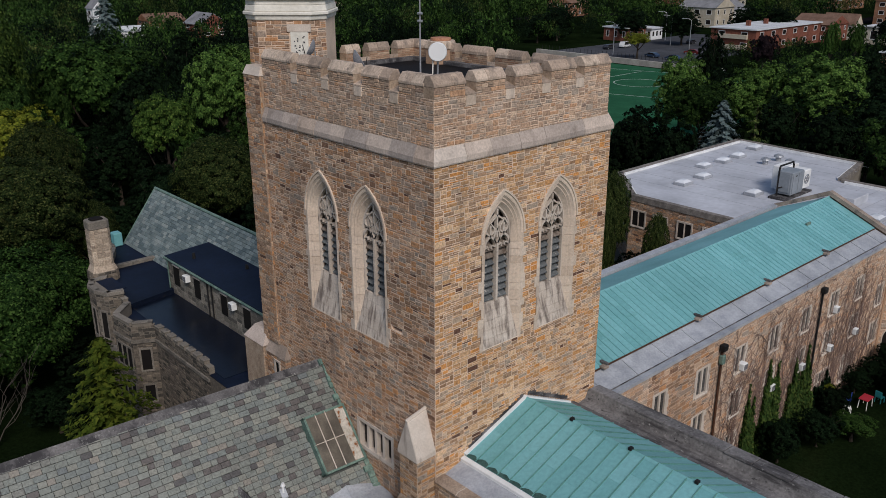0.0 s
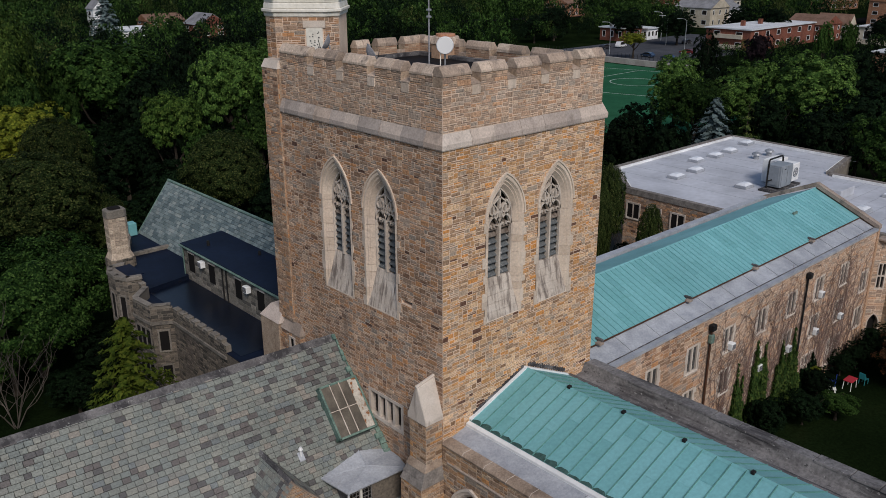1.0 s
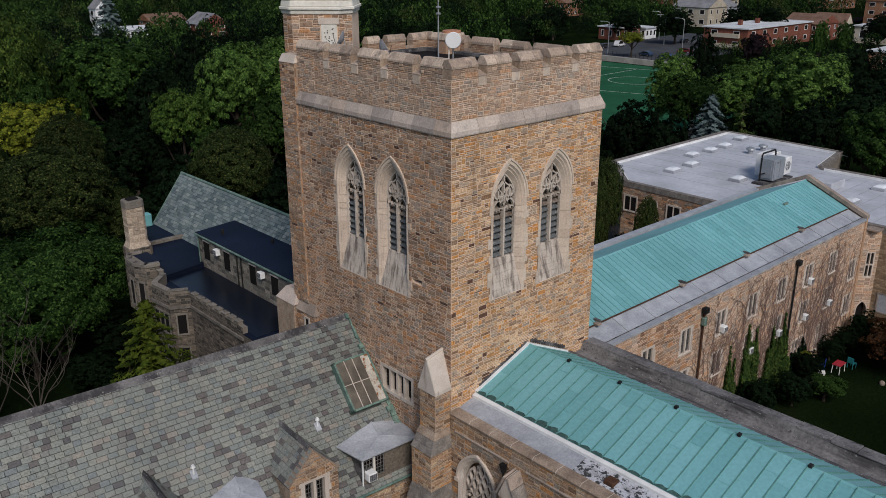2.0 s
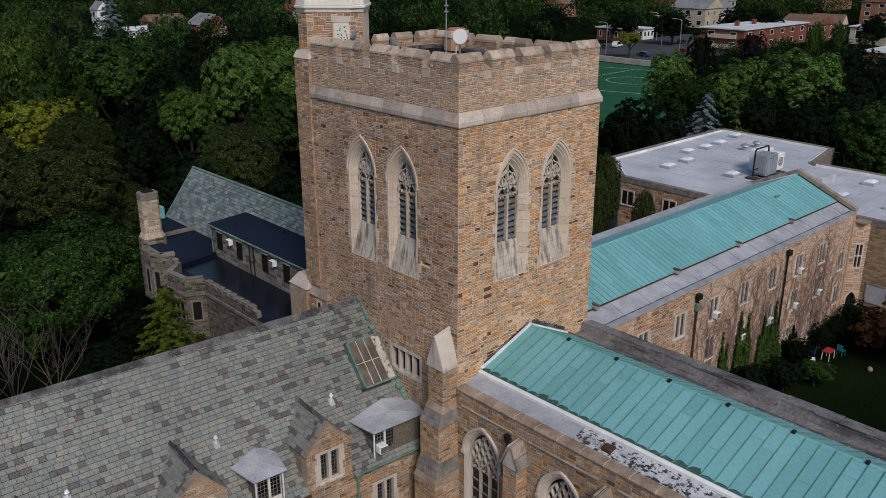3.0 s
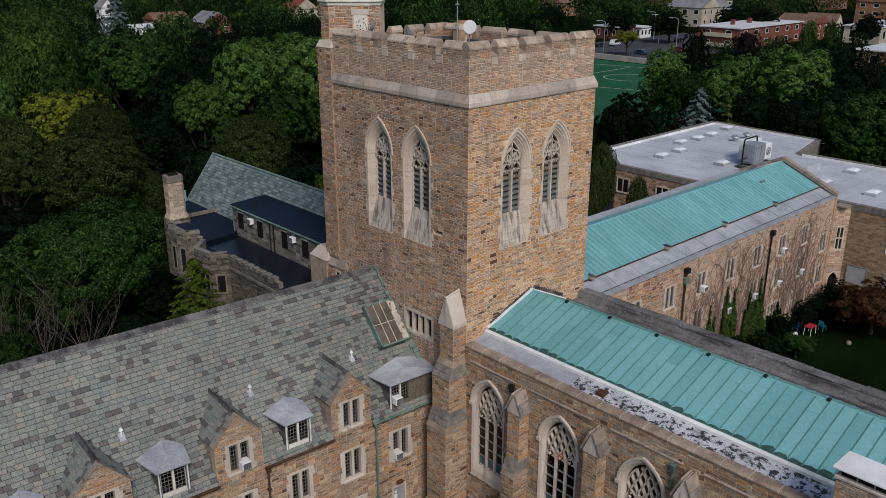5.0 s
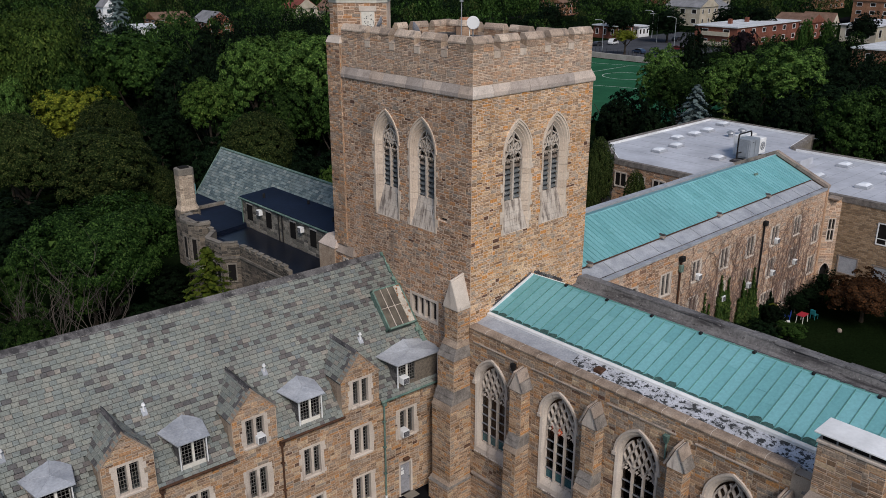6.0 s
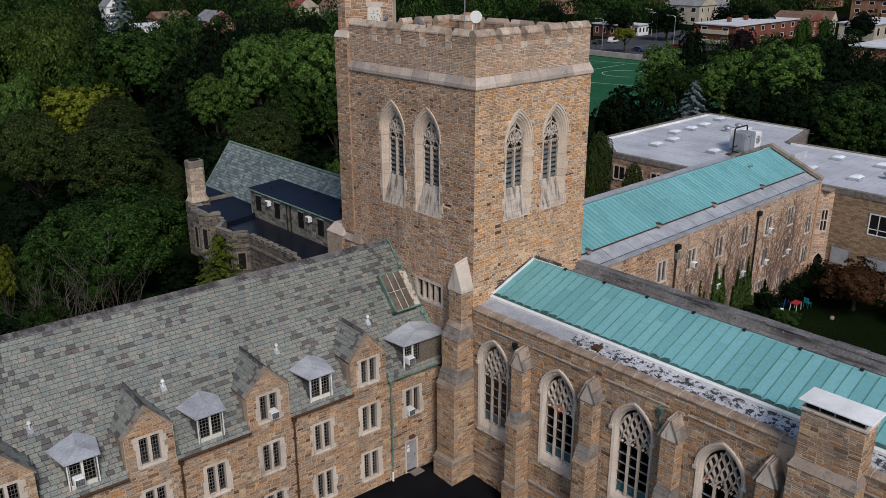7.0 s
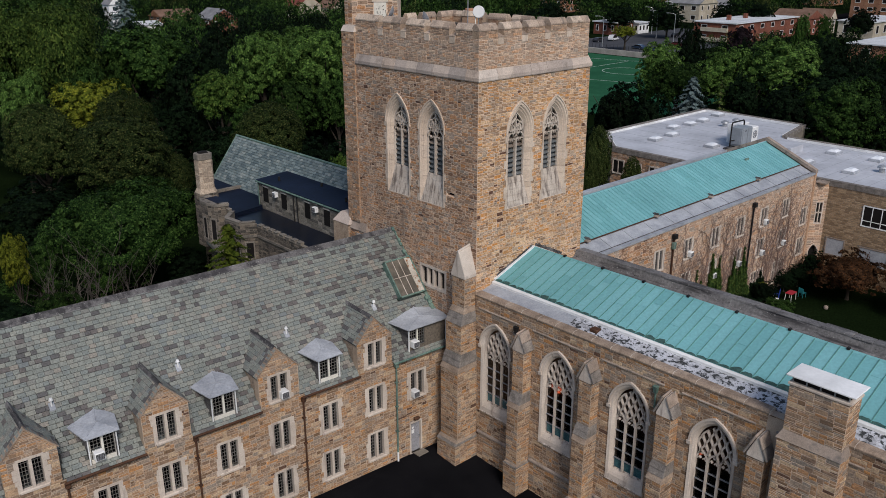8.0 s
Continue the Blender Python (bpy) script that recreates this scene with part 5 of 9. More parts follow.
part("crown", soften(boxm(-0.78, 0.46, -21.46, -18.89, 12.05, 12.17), 0.02), limestone, chim)
part("flue_box", boxm(-0.6, 0.3, -21.3, -19.05, 12.17, 12.42), dark_room, chim)
bm = bmesh.new()
for k in range(5):
    for x in (-0.66, 0.36):
        box(bm, x - 0.03, x + 0.03, -21.34 + k * 0.57, -21.29 + k * 0.57, 12.17, 12.45)
part("cap_leg", bm, steel, chim)
part("metal_cap", soften(boxm(-0.85, 0.52, -21.6, -18.8, 12.45, 12.52), 0.015), white_paint, chim, "flat white metal rain cap")

# ---- the dormitory wing with the slate roof, a little off square ----
PLACE[0] = Matrix.Translation((0, 2.15, 0)) @ Matrix.Rotation(radians(-3.66), 4, "Z")
wing = thing("dormitory_wing", (-17, 5.4, GROUND), "three-storey golden stone dormitory wing with a steep slate roof", "building")
WX0, EAVE, RIDGE_Y, RIDGE_Z = -38.0, 6.2, 5.4, 12.05
SF = south(0)
GABLES = [-5.6 - 6.1 * k for k in range(6)]
COLS = [-2.6, -5.62] + [-5.62 - 3.05 * k for k in range(1, 11)]


def two_light(F, c, z0, z1, parent, seed, half=0.52, mat=limestone, open_right=False, quoin=True, wallmat_d=0.0, deep=0.2, pane_mat=None):
    """A mullioned pair of leaded casements in a limestone frame with long and short blocks."""
    o, i = rect(c - half - 0.07, c + half + 0.07, z0 - 0.12, z1 + 0.13), rect(c - half + 0.04, c + half - 0.04, z0, z1)
    win = part("window", ring_band(F, o, i, -0.3, (0.035 + wallmat_d, 0.03 + wallmat_d)), mat, parent, "two-light limestone window with leaded casements")
    bm = bmesh.new()
    hexa(bm, [F(c - half - 0.1, z0 - 0.14, 0.0), F(c + half + 0.1, z0 - 0.14, 0.0), F(c + half + 0.1, z0 - 0.14, 0.09), F(c - half - 0.1, z0 - 0.14, 0.09)],
         [F(c - half - 0.1, z0 + 0.0, 0.0), F(c + half + 0.1, z0 + 0.0, 0.0), F(c + half + 0.1, z0 - 0.05, 0.09), F(c - half - 0.1, z0 - 0.05, 0.09)])
    part("sill", bm, mat, win)
    bm = bmesh.new()
    bar(bm, F, (c, z0), (c, z1), 0.14, -0.28, 0.02 + wallmat_d)
    part("mullion", bm, mat, win)
    if quoin:
        for a, b, v0, v1 in quoins(F, o, seed):
            bm = bmesh.new()
            prism(bm, F, rect(a, b, v0 + 0.008, v1 - 0.008), -0.02, 0.032 + wallmat_d)
            part("quoin", bm, mat, win)
    for s in (-1, 1):
        a, b = sorted((c + s * 0.07, c + s * (half - 0.04)))
        part("pane", panel(F, rect(a, b, z0, z1), [], -deep, 0.01 - deep), pane_mat or pane_glass, win)
        bm = bmesh.new()
        for e in (rect(a, a + 0.035, z0, z1), rect(b - 0.035, b, z0, z1), rect(a, b, z0, z0 + 0.035), rect(a, b, z1 - 0.035, z1)):
            prism(bm, F, e, 0.01 - deep, 0.035 - deep)
        n = max(4, round((z1 - z0) / 0.2))
        for k in range(1, n):
            bar(bm, F, (a, z0 + (z1 - z0) * k / n), (b, z0 + (z1 - z0) * k / n), 0.022, 0.01 - deep, 0.028 - deep)
        for k in (1, 2):
            bar(bm, F, (a + (b - a) * k / 3, z0), (a + (b - a) * k / 3, z1), 0.022, 0.01 - deep, 0.028 - deep)
        part("casement", bm, lattice, win)
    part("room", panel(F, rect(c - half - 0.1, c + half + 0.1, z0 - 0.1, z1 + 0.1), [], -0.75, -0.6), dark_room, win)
    return win


def air_conditioner(F, c, z):
    """A boxy window unit that sticks out of a casement."""
    ac = thing("air_conditioner", F(c, z, 0.1), "white window air conditioner with a dark grille", "air conditioner", "window air conditioners")
    bm = bmesh.new()
    prism(bm, F, rect(c - 0.23, c + 0.23, z, z + 0.42), -0.2, 0.32)
    part("case", soften(bm, 0.03), white_paint, ac)
    bm = bmesh.new()
    prism(bm, F, rect(c - 0.19, c + 0.19, z + 0.05, z + 0.37), 0.32, 0.325)
    part("grille", bm, black_iron, ac, "dark front grille")
    bm = bmesh.new()
    for k in range(6):
        prism(bm, F, rect(c - 0.17, c + 0.17, z + 0.08 + k * 0.05, z + 0.095 + k * 0.05), 0.325, 0.335)
    part("slat", bm, grey_door, ac)
    return ac


outline = [(WX0, GROUND), (0, GROUND), (0, EAVE)]
for g in GABLES:
    outline += [(g + 1.17, EAVE), (g + 1.17, 8.05), (g, 9.35), (g - 1.17, 8.05), (g - 1.17, EAVE)]
outline += [(WX0, EAVE)]
wins = []
for c in COLS:
    wins.append((c, 3.38, 5.0))
    if c != -2.6:
        wins.append((c, 0.28, 1.95))
for g in GABLES:
    wins.append((g, 6.42, 7.85))
holes = [rect(c - 0.55, c + 0.55, a - 0.05, b + 0.05) for c, a, b in wins] + [rect(-3.2, -2.3, GROUND + 0.02, 1.72)]
dorm_wall = part("wall", panel(SF, outline, holes, -0.45, 0), court_mortar, wing)
covers = [rect(c - 0.59, c + 0.59, a - 0.12, b + 0.13) for c, a, b in wins] + [rect(-3.2, -2.3, GROUND, 1.72)]
lay("stone", SF, rubble([(max(u, -30.0), v) for u, v in outline if u > -30.5 or v in (GROUND, EAVE)], covers, 400, dv=0.07, rows=(1, 1, 2, 2, 2, 3, 3), widen=1.1), gold_mat, dorm_wall,
    single=gold_piece, near=(-8.5, 3.0), label="coursed golden rubble stones")
for i, (c, a, b) in enumerate(wins):
    two_light(SF, c, a, b, wing, 500 + i)
for c, z in ((-2.86, 3.42), (-11.5, 6.48)):
    air_conditioner(SF, c, z)
# closing walls and floors
bm = boxm(WX0, 0, 10.35, 10.8, GROUND, EAVE)
box(bm, WX0, WX0 + 0.4, 0.45, 10.35, GROUND, EAVE)
part("wall", bm, gold_mat, wing)
# gable coping stones
for g in GABLES:
    bm = bmesh.new()
    for s in (-1, 1):
        hexa(bm, [(g, -0.05, 9.33), (g + s * 1.24, -0.05, 7.98), (g + s * 1.24, 0.3, 7.98), (g, 0.3, 9.33)], [(g, -0.05, 9.40), (g + s * 1.24, -0.05, 8.05), (g + s * 1.24, 0.3, 8.05), (g, 0.3, 9.40)])
    part("gable_coping", bm, brown_coping, wing)

# main roof
run = math.hypot(RIDGE_Y + 0.22, RIDGE_Z - EAVE + 0.24)
RF = slope((0, -0.22, EAVE - 0.24 + 0.18), (1, 0, 0), (0, RIDGE_Y + 0.22, RIDGE_Z - EAVE + 0.24))
bm = bmesh.new()
hexa(bm, [(WX0, 0.06, EAVE - 0.08), (WX0, 11.0, EAVE - 0.08), (WX0, RIDGE_Y, RIDGE_Z - 0.1), (WX0, 0.06, EAVE + 0.13)], [(0.1, 0.06, EAVE - 0.08), (0.1, 11.0, EAVE - 0.08), (0.1, RIDGE_Y, RIDGE_Z - 0.1), (0.1, 0.06, EAVE + 0.13)])
w_roof = part("roof", bm, slate_under, wing, "grey-green slate roof with darker scattered slates")
k_s = (RIDGE_Z - EAVE + 0.24) / run
up = lambda z: (z - (EAVE - 0.06)) / k_s
roof_holes = []
for g in GABLES:
    roof_holes.append([(g - 1.25, -0.5), (g + 1.25, -0.5), (g + 1.25, up(8.02)), (g, up(9.3)), (g - 1.25, up(8.02))])
DORMERS = [-2.5, -8.6, -14.8, -20.8, -26.9]
for c in DORMERS:
    roof_holes.append(rect(c - 0.62, c + 0.62, up(6.62), up(7.8)))
roof_holes.append([(-2.25, up(8.75)), (-0.55, up(8.75)), (-0.55, up(10.65)), (-2.25, up(10.65))])
lay("slate", RF, courses(rect(-34.0, 0.05, 0, run - 0.1), roof_holes, 420, 0.36, 0.235, 0.3), slate_mat, w_roof, proud=(0.006, 0.014), joint=0.008, tilt=0.014,
    single=slate_piece, near=(-11, 4.2), label="grey-green roof slates", base=0.0)
bm = bmesh.new()
hexa(bm, [(WX0, RIDGE_Y - 0.24, RIDGE_Z - 0.05), (WX0, RIDGE_Y + 0.24, RIDGE_Z - 0.05), (WX0, RIDGE_Y, RIDGE_Z + 0.24)], [(0, RIDGE_Y - 0.24, RIDGE_Z - 0.05), (0, RIDGE_Y + 0.24, RIDGE_Z - 0.05), (0, RIDGE_Y, RIDGE_Z + 0.24)])
part("ridge", bm, dark_roofing, wing, "dark metal ridge")
# gutter at the eaves, between the gables
edges = [0.0] + [x for g in GABLES for x in (g + 1.17, g - 1.17)]
for a, b in zip(edges[::2], edges[1::2]):
    bm = bmesh.new()
    tube(bm, [(a, -0.26, EAVE - 0.04), (b, -0.26, EAVE - 0.04)], 0.07, 8)
    part("gutter", bm, copper_dark if a > -1 else rust_iron, wing, "weathered metal gutter")
# downpipes
for i, x in enumerate((-4.2, -10.4, -16.5, -22.6, -28.7)):
    dp = thing("downpipe", (x, -0.12, GROUND), "rusty iron downpipe with a hopper head" if i else "verdigris copper downpipe with a white foot", "downpipe", "wing downpipes")
    m = copper_dark if i == 0 else rust_iron
    bm = bmesh.new()
    tube(bm, [(x, -0.24, EAVE - 0.1), (x, -0.13, EAVE - 0.45), (x, -0.12, 0.1)], 0.055, 8)
    part("pipe", bm, m, dp)
    part("hopper", soften(boxm(x - 0.11, x + 0.11, -0.26, -0.04, EAVE - 0.35, EAVE - 0.1), 0.02), m, dp)
    for z in (1.5, 3.2, 4.8):
        part("bracket", boxm(x - 0.09, x + 0.09, -0.19, 0.0, z, z + 0.06), m, dp)
    bm = bmesh.new()
    tube(bm, [(x, -0.12, 0.1), (x, -0.12, GROUND)], 0.06, 8)
    part("foot", bm, white_paint, dp)

# stone gable dormer roofs
for g in GABLES:
    dr = thing("gable_dormer_roof", (g, 1.2, EAVE), "steep slate roof of a stone gable dormer", "dormer", "gable dormer roofs")
    back = 3.1
    for s in (-1, 1):
        bm = bmesh.new()
        hexa(bm, [(g, 0.02, 9.28), (g + s * 1.22, 0.02, 7.93), (g + s * 1.22, 0.02 + 2.0, 7.93), (g, back, 9.28)], [(g, 0.02, 9.36), (g + s * 1.22, 0.02, 8.01), (g + s * 1.22, 0.02 + 2.0, 8.01), (g, back, 9.36)])
        sl = part("slope", bm, slate_under, dr)
        F = slope((g + s * 1.24, 0.0, 7.99), (0, 1, 0), (-s * 1.24, 0, 1.36))
        L = math.hypot(1.24, 1.36)
        lay("slate", F, courses([(-0.04, 0), (1.95, 0), (2.95, L), (-0.04, L)], [[(9, 9), (9.1, 9), (9.1, 9.1)]], 430, 0.32, 0.22, 0.3), slate_mat, sl, proud=(0.008, 0.014), joint=0.012, tilt=0.016, label="dark roof slates", base=0.02)
        # cheek of stone below the slope
        part("cheek", panel(lambda u, v, d: (g + s * (1.17 - 0.0 + d), u, v), [(0.45, EAVE - 0.3), (0.45, 7.97), (1.75, 7.97)], [], -0.2, 0), gold_mat, dr)
    bm = bmesh.new()
    hexa(bm, [(g - 0.13, 0.22, 9.32), (g + 0.13, 0.22, 9.32), (g, 0.22, 9.48)], [(g - 0.13, back - 0.05, 9.32), (g + 0.13, back - 0.05, 9.32), (g, back - 0.05, 9.50)])
    part("ridge", bm, dark_roofing, dr)

# box dormers with grey metal roofs
def box_dormer(c, half=0.62, right=0.0):
    d = thing("box_dormer", (c, 0.9, 6.3), "flat box dormer with a grey metal roof and leaded casements", "dormer", "box dormers")
    F = south(0.06)
    z0, z1 = 6.66, 7.78
    part("front", panel(F, rect(c - half, c + half + right, z0 - 0.28, z1 + 0.12), [rect(c - half + 0.07, c + half - 0.07, z0, z1)], -0.12, 0), cream if right == 0 else grey_stone, d)
    for s in (-1, 1):
        e = c + s * half + (right if s > 0 else 0)
        part("cheek", panel(lambda u, v, dd, e=e, s=s: (e + s * dd, u, v), [(0.06, z0 - 0.28), (0.06, z1 + 0.12), (1.55, z1 + 0.12), (1.55, z1 + 0.0)], [], -0.06, 0.02), dark_roofing if s < 0 or right == 0 else grey_stone, d, "dark slate-hung cheek")
        part("corner_post", boxm(min(e, e + s * 0.05), max(e, e + s * 0.05), 0.0, 0.07, z0 - 0.2, z1 + 0.1), white_paint, d)
    for s in (-1, 1):
        a, b = sorted((c + s * 0.05, c + s * (half - 0.07)))
        part("pane", panel(F, rect(a, b, z0, z1), [], -0.08, -0.07), pane_glass, d)
        bm = bmesh.new()
        for e in (rect(a, a + 0.03, z0, z1), rect(b - 0.03, b, z0, z1), rect(a, b, z0, z0 + 0.03), rect(a, b, z1 - 0.03, z1)):
            prism(bm, F, e, -0.07, -0.045)
        for k in range(1, 6):
            bar(bm, F, (a, z0 + (z1 - z0) * k / 6), (b, z0 + (z1 - z0) * k / 6), 0.022, -0.07, -0.05)
        for k in (1, 2):
            bar(bm, F, (a + (b - a) * k / 3, z0), (a + (b - a) * k / 3, z1), 0.022, -0.07, -0.05)
        part("casement", bm, lattice, d)
    bm = bmesh.new()
    bar(bm, F, (c, z0), (c, z1), 0.1, -0.1, 0.01)
    part("mullion", bm, cream, d)
    part("room", panel(F, rect(c - half + 0.03, c + half - 0.03, z0 - 0.1, z1 + 0.05), [], -0.5, -0.4), dark_room, d)
    rim = [(c - half - 0.16, -0.14, z1 + 0.08), (c + half + right + 0.16, -0.14, z1 + 0.08), (c + half + right + 0.42, 1.35, z1 + 0.12), (c + 0.30 + right * 0.5, 1.92, z1 + 0.50), (c - half - 0.48, 1.45, z1 + 0.13)]
    bm = bmesh.new()
    a = [bm.verts.new(p) for p in rim]
    b = [bm.verts.new((x, y, z + 0.06)) for x, y, z in rim]
    peak_a, peak_b = bm.verts.new((c + 0.05 + right * 0.5, 0.85, z1 + 0.22)), bm.verts.new((c + 0.05 + right * 0.5, 0.85, z1 + 0.33))
    n = len(a)
    for i in range(n):
        j = (i + 1) % n
        bm.faces.new((a[i], a[j], b[j], b[i]))
        bm.faces.new((b[i], b[j], peak_b))
        bm.faces.new((a[j], a[i], peak_a))
    part("metal_roof", bm, lead, d, "dull grey sheet-metal roof")
    bm = bmesh.new()
    tube(bm, [tuple(Vector(p) + Vector((0, 0, 0.03))) for p in (rim[4], rim[0], rim[1], rim[2])], 0.028, 6)
    part("drip_edge", bm, steel, d)
    peak = Vector((c + 0.05 + right * 0.5, 0.85, z1 + 0.335))
    for p in rim:
        bm = bmesh.new()
        tube(bm, [tuple(peak), tuple(Vector(p) + Vector((0, 0, 0.065)))], 0.016, 6)
        part("seam", bm, lead, d)
    return F


for c in DORMERS[1:]:
    F = box_dormer(c)
F = box_dormer(-2.5, right=1.5)
air_conditioner(F, -2.77, 6.68)
air_conditioner(F, -21.05, 6.68)

# vent pipes on the roof
for x in (-4.05, -9.9, -16.1, -22.2, -28.2):
    y = 2.25
    z = EAVE - 0.06 + (y + 0.22) * 1.083
    v = thing("vent_pipe", (x, y, z), "capped white vent pipe on the slate roof", "vent pipe", "roof vents")
    bm = bmesh.new()
    tube(bm, [(x, y, z - 0.1), (x, y, z + 0.35)], 0.045, 8)
    part("pipe", bm, white_paint, v)
    bm = bmesh.new()
    tube(bm, [(x, y, z + 0.33), (x, y, z + 0.45)], [0.11, 0.06], 8)
    part("cap", bm, white_paint, v)
    bm = bmesh.new()
    hexa(bm, [(x - 0.13, y - 0.16, z - 0.15), (x + 0.13, y - 0.16, z - 0.15), (x + 0.13, y + 0.1, z + 0.13), (x - 0.13, y + 0.1, z + 0.13)], [(x - 0.13, y - 0.16, z - 0.11), (x + 0.13, y - 0.16, z - 0.11), (x + 0.13, y + 0.1, z + 0.17), (x - 0.13, y + 0.1, z + 0.17)])
    part("collar", bm, lead, v)

# glazed skylight by the tower
sk = thing("roof_skylight", (-1.5, 3.2, 9), "raised skylight with a verdigris copper frame and tan glass", "skylight")
H = 0.34
a, b, v0, v1 = -2.25, -0.30, up(8.78), up(10.62)
bm = bmesh.new()
for r in (rect(a, a + 0.09, v0, v1), rect(b - 0.09, b, v0, v1), rect(a, b, v0, v0 + 0.09), rect(a, b, v1 - 0.1, v1)):
    prism(bm, RF, r, -0.1, H)
part("frame", bm, copper_dark, sk)
part("glass", panel(RF, rect(a + 0.09, b - 0.5, v0 + 0.09, v1 - 0.1), [], H - 0.05, H - 0.03), tan_lit_glass, sk, "wired glass with its tan light put into the colour")
part("well", panel(RF, rect(a + 0.09, b - 0.09, v0 + 0.09, v1 - 0.1), [], 0.02, 0.05), dark_roofing, sk)
part("rusty_panel", panel(RF, rect(b - 0.5, b - 0.09, v0 + 0.09, v1 - 0.1), [], H - 0.06, H - 0.02),
     surface("peeling_panel", [(0.35, (0.42, 0.38, 0.32)), (0.6, (0.50, 0.46, 0.40))], cloud=2, stains=[(3.5, None, 0.50, 0.58, (0.22, 0.085, 0.03))]), sk, "peeling rust-stained side panel")
bm = bmesh.new()
for u in (a + 0.52, a + 0.98):
    prism(bm, RF, rect(u, u + 0.035, v0 + 0.05, v1 - 0.05), H - 0.04, H)
prism(bm, RF, rect(a + 0.05, b - 0.45, (v0 + v1) / 2, (v0 + v1) / 2 + 0.03), H - 0.04, H)
part("glazing_bar", bm, limestone, sk)
# copper flashing where the roof meets the tower
for k in range(24):
    bm = bmesh.new()
    v = up(7.4) + k * (run - up(7.4)) / 24
    prism(bm, RF, rect(-0.34 - 0.06 * (k % 2) - 0.05 * (k % 3), 0.2, v, v + (run - up(7.4)) / 24 - 0.02), 0.02, 0.09 + 0.03 * (k % 3))
    part("flashing", bm, copper_dark, wing, "crumpled verdigris flashing against the tower")
part("ridge_ball", soften(boxm(-0.35, 0.05, RIDGE_Y - 0.15, RIDGE_Y + 0.15, RIDGE_Z, RIDGE_Z + 0.25), 0.05), copper_dark, wing)

# the door at the foot of the wall
dr = thing("entrance_door", (-2.75, 0, GROUND), "grey metal door with white notices in an arched stone surround", "door")
part("leaf", panel(SF, rect(-3.12, -2.38, GROUND + 0.03, 1.55), [], -0.2, -0.14), grey_door, dr)
part("frame", ring_band(SF, rect(-3.22, -2.28, GROUND + 0.01, 1.66), rect(-3.12, -2.38, GROUND + 0.02, 1.55), -0.2, (0.03, 0.02)), limestone, dr)
part("notice", panel(SF, rect(-2.98, -2.78, 0.75, 1.0), [], -0.14, -0.132), white_paint, dr, "white paper notice")
part("notice", panel(SF, rect(-2.95, -2.82, 1.08, 1.2), [], -0.14, -0.132), white_paint, dr, "white paper notice")
part("handle", boxm(-2.47, -2.43, -0.02, 0.14, 0.45, 0.58), steel, dr)
tagged(part("wall_lamp", soften(boxm(-2.95, -2.55, -0.22, 0.0, 1.78, 1.98), 0.05), rust_iron), "rusty brown wall lamp over the door", "wall lamp")
PLACE[0] = Matrix.Identity(4)

# ---- the east wing with its copper roof ----
ew = thing("east_wing", (26, 4.5, GROUND), "three-storey stone east wing with a green copper roof and vine-covered wall", "building")
EX1, E_TOP = 43.6, 9.35
EF = south(0.02)
E_COLS = [15.05 + 3.93 * k for k in range(7)]
e_wins = [(42.45, 4.85, 6.35, 0.48), (42.45, 1.9, 3.4, 0.48)]      # by the stair at the far end
for c in E_COLS:
    e_wins.append((c, 6.45, 7.95, 0.5))
    e_wins.append((c, 3.65, 5.15, 0.5))
    if c > 33:
        e_wins.append((c, 0.3, 2.2, 0.95))
    else:
        e_wins.append((c, 0.8, 2.3, 0.5))
ew_wall = part("wall", panel(EF, rect(TX, EX1, GROUND, E_TOP), [rect(c - h - 0.02, c + h + 0.02, a - 0.05, b + 0.05) for c, a, b, h in e_wins], -0.5, 0), mortar, ew)
lay("stone", EF, rubble(rect(TX + 0.02, EX1, GROUND, E_TOP), [rect(c - h - 0.06, c + h + 0.06, a - 0.1, b + 0.1) for c, a, b, h in e_wins], 600, du=0.09, dv=0.10, rows=(1, 1, 2, 2, 3)), pale_mat, ew_wall,
    single=stone_piece, near=(17, 7.5), label="coursed tan rubble stones")
for i, (c, a, b, h) in enumerate(e_wins):
    w = two_light(EF, c, a, b, ew, 620 + i, h, deep=0.09, pane_mat=dark_glass)
    if h > 0.9:
        bm = bmesh.new()
        bar(bm, EF, (c - h, (a + b) / 2 + 0.2), (c + h, (a + b) / 2 + 0.2), 0.1, -0.28, 0.02)
        for s in (-0.47, 0.47):
            bar(bm, EF, (c + s, a), (c + s, b), 0.09, -0.28, 0.02)
        part("transom", bm, limestone, w)
bm = boxm(TX, EX1, 9.0, 9.5, GROUND, 10.0)
box(bm, EX1 - 0.4, EX1, 0.5, 9.0, GROUND, 9.4)
part("wall", bm, stone_mat, ew)
for c, z in ((23.15, 6.5), (34.95, 6.5), (31.0, 3.7), (34.95, 3.7), (38.85, 3.7), (27.05, 3.7)):
    air_conditioner(EF, c, z)
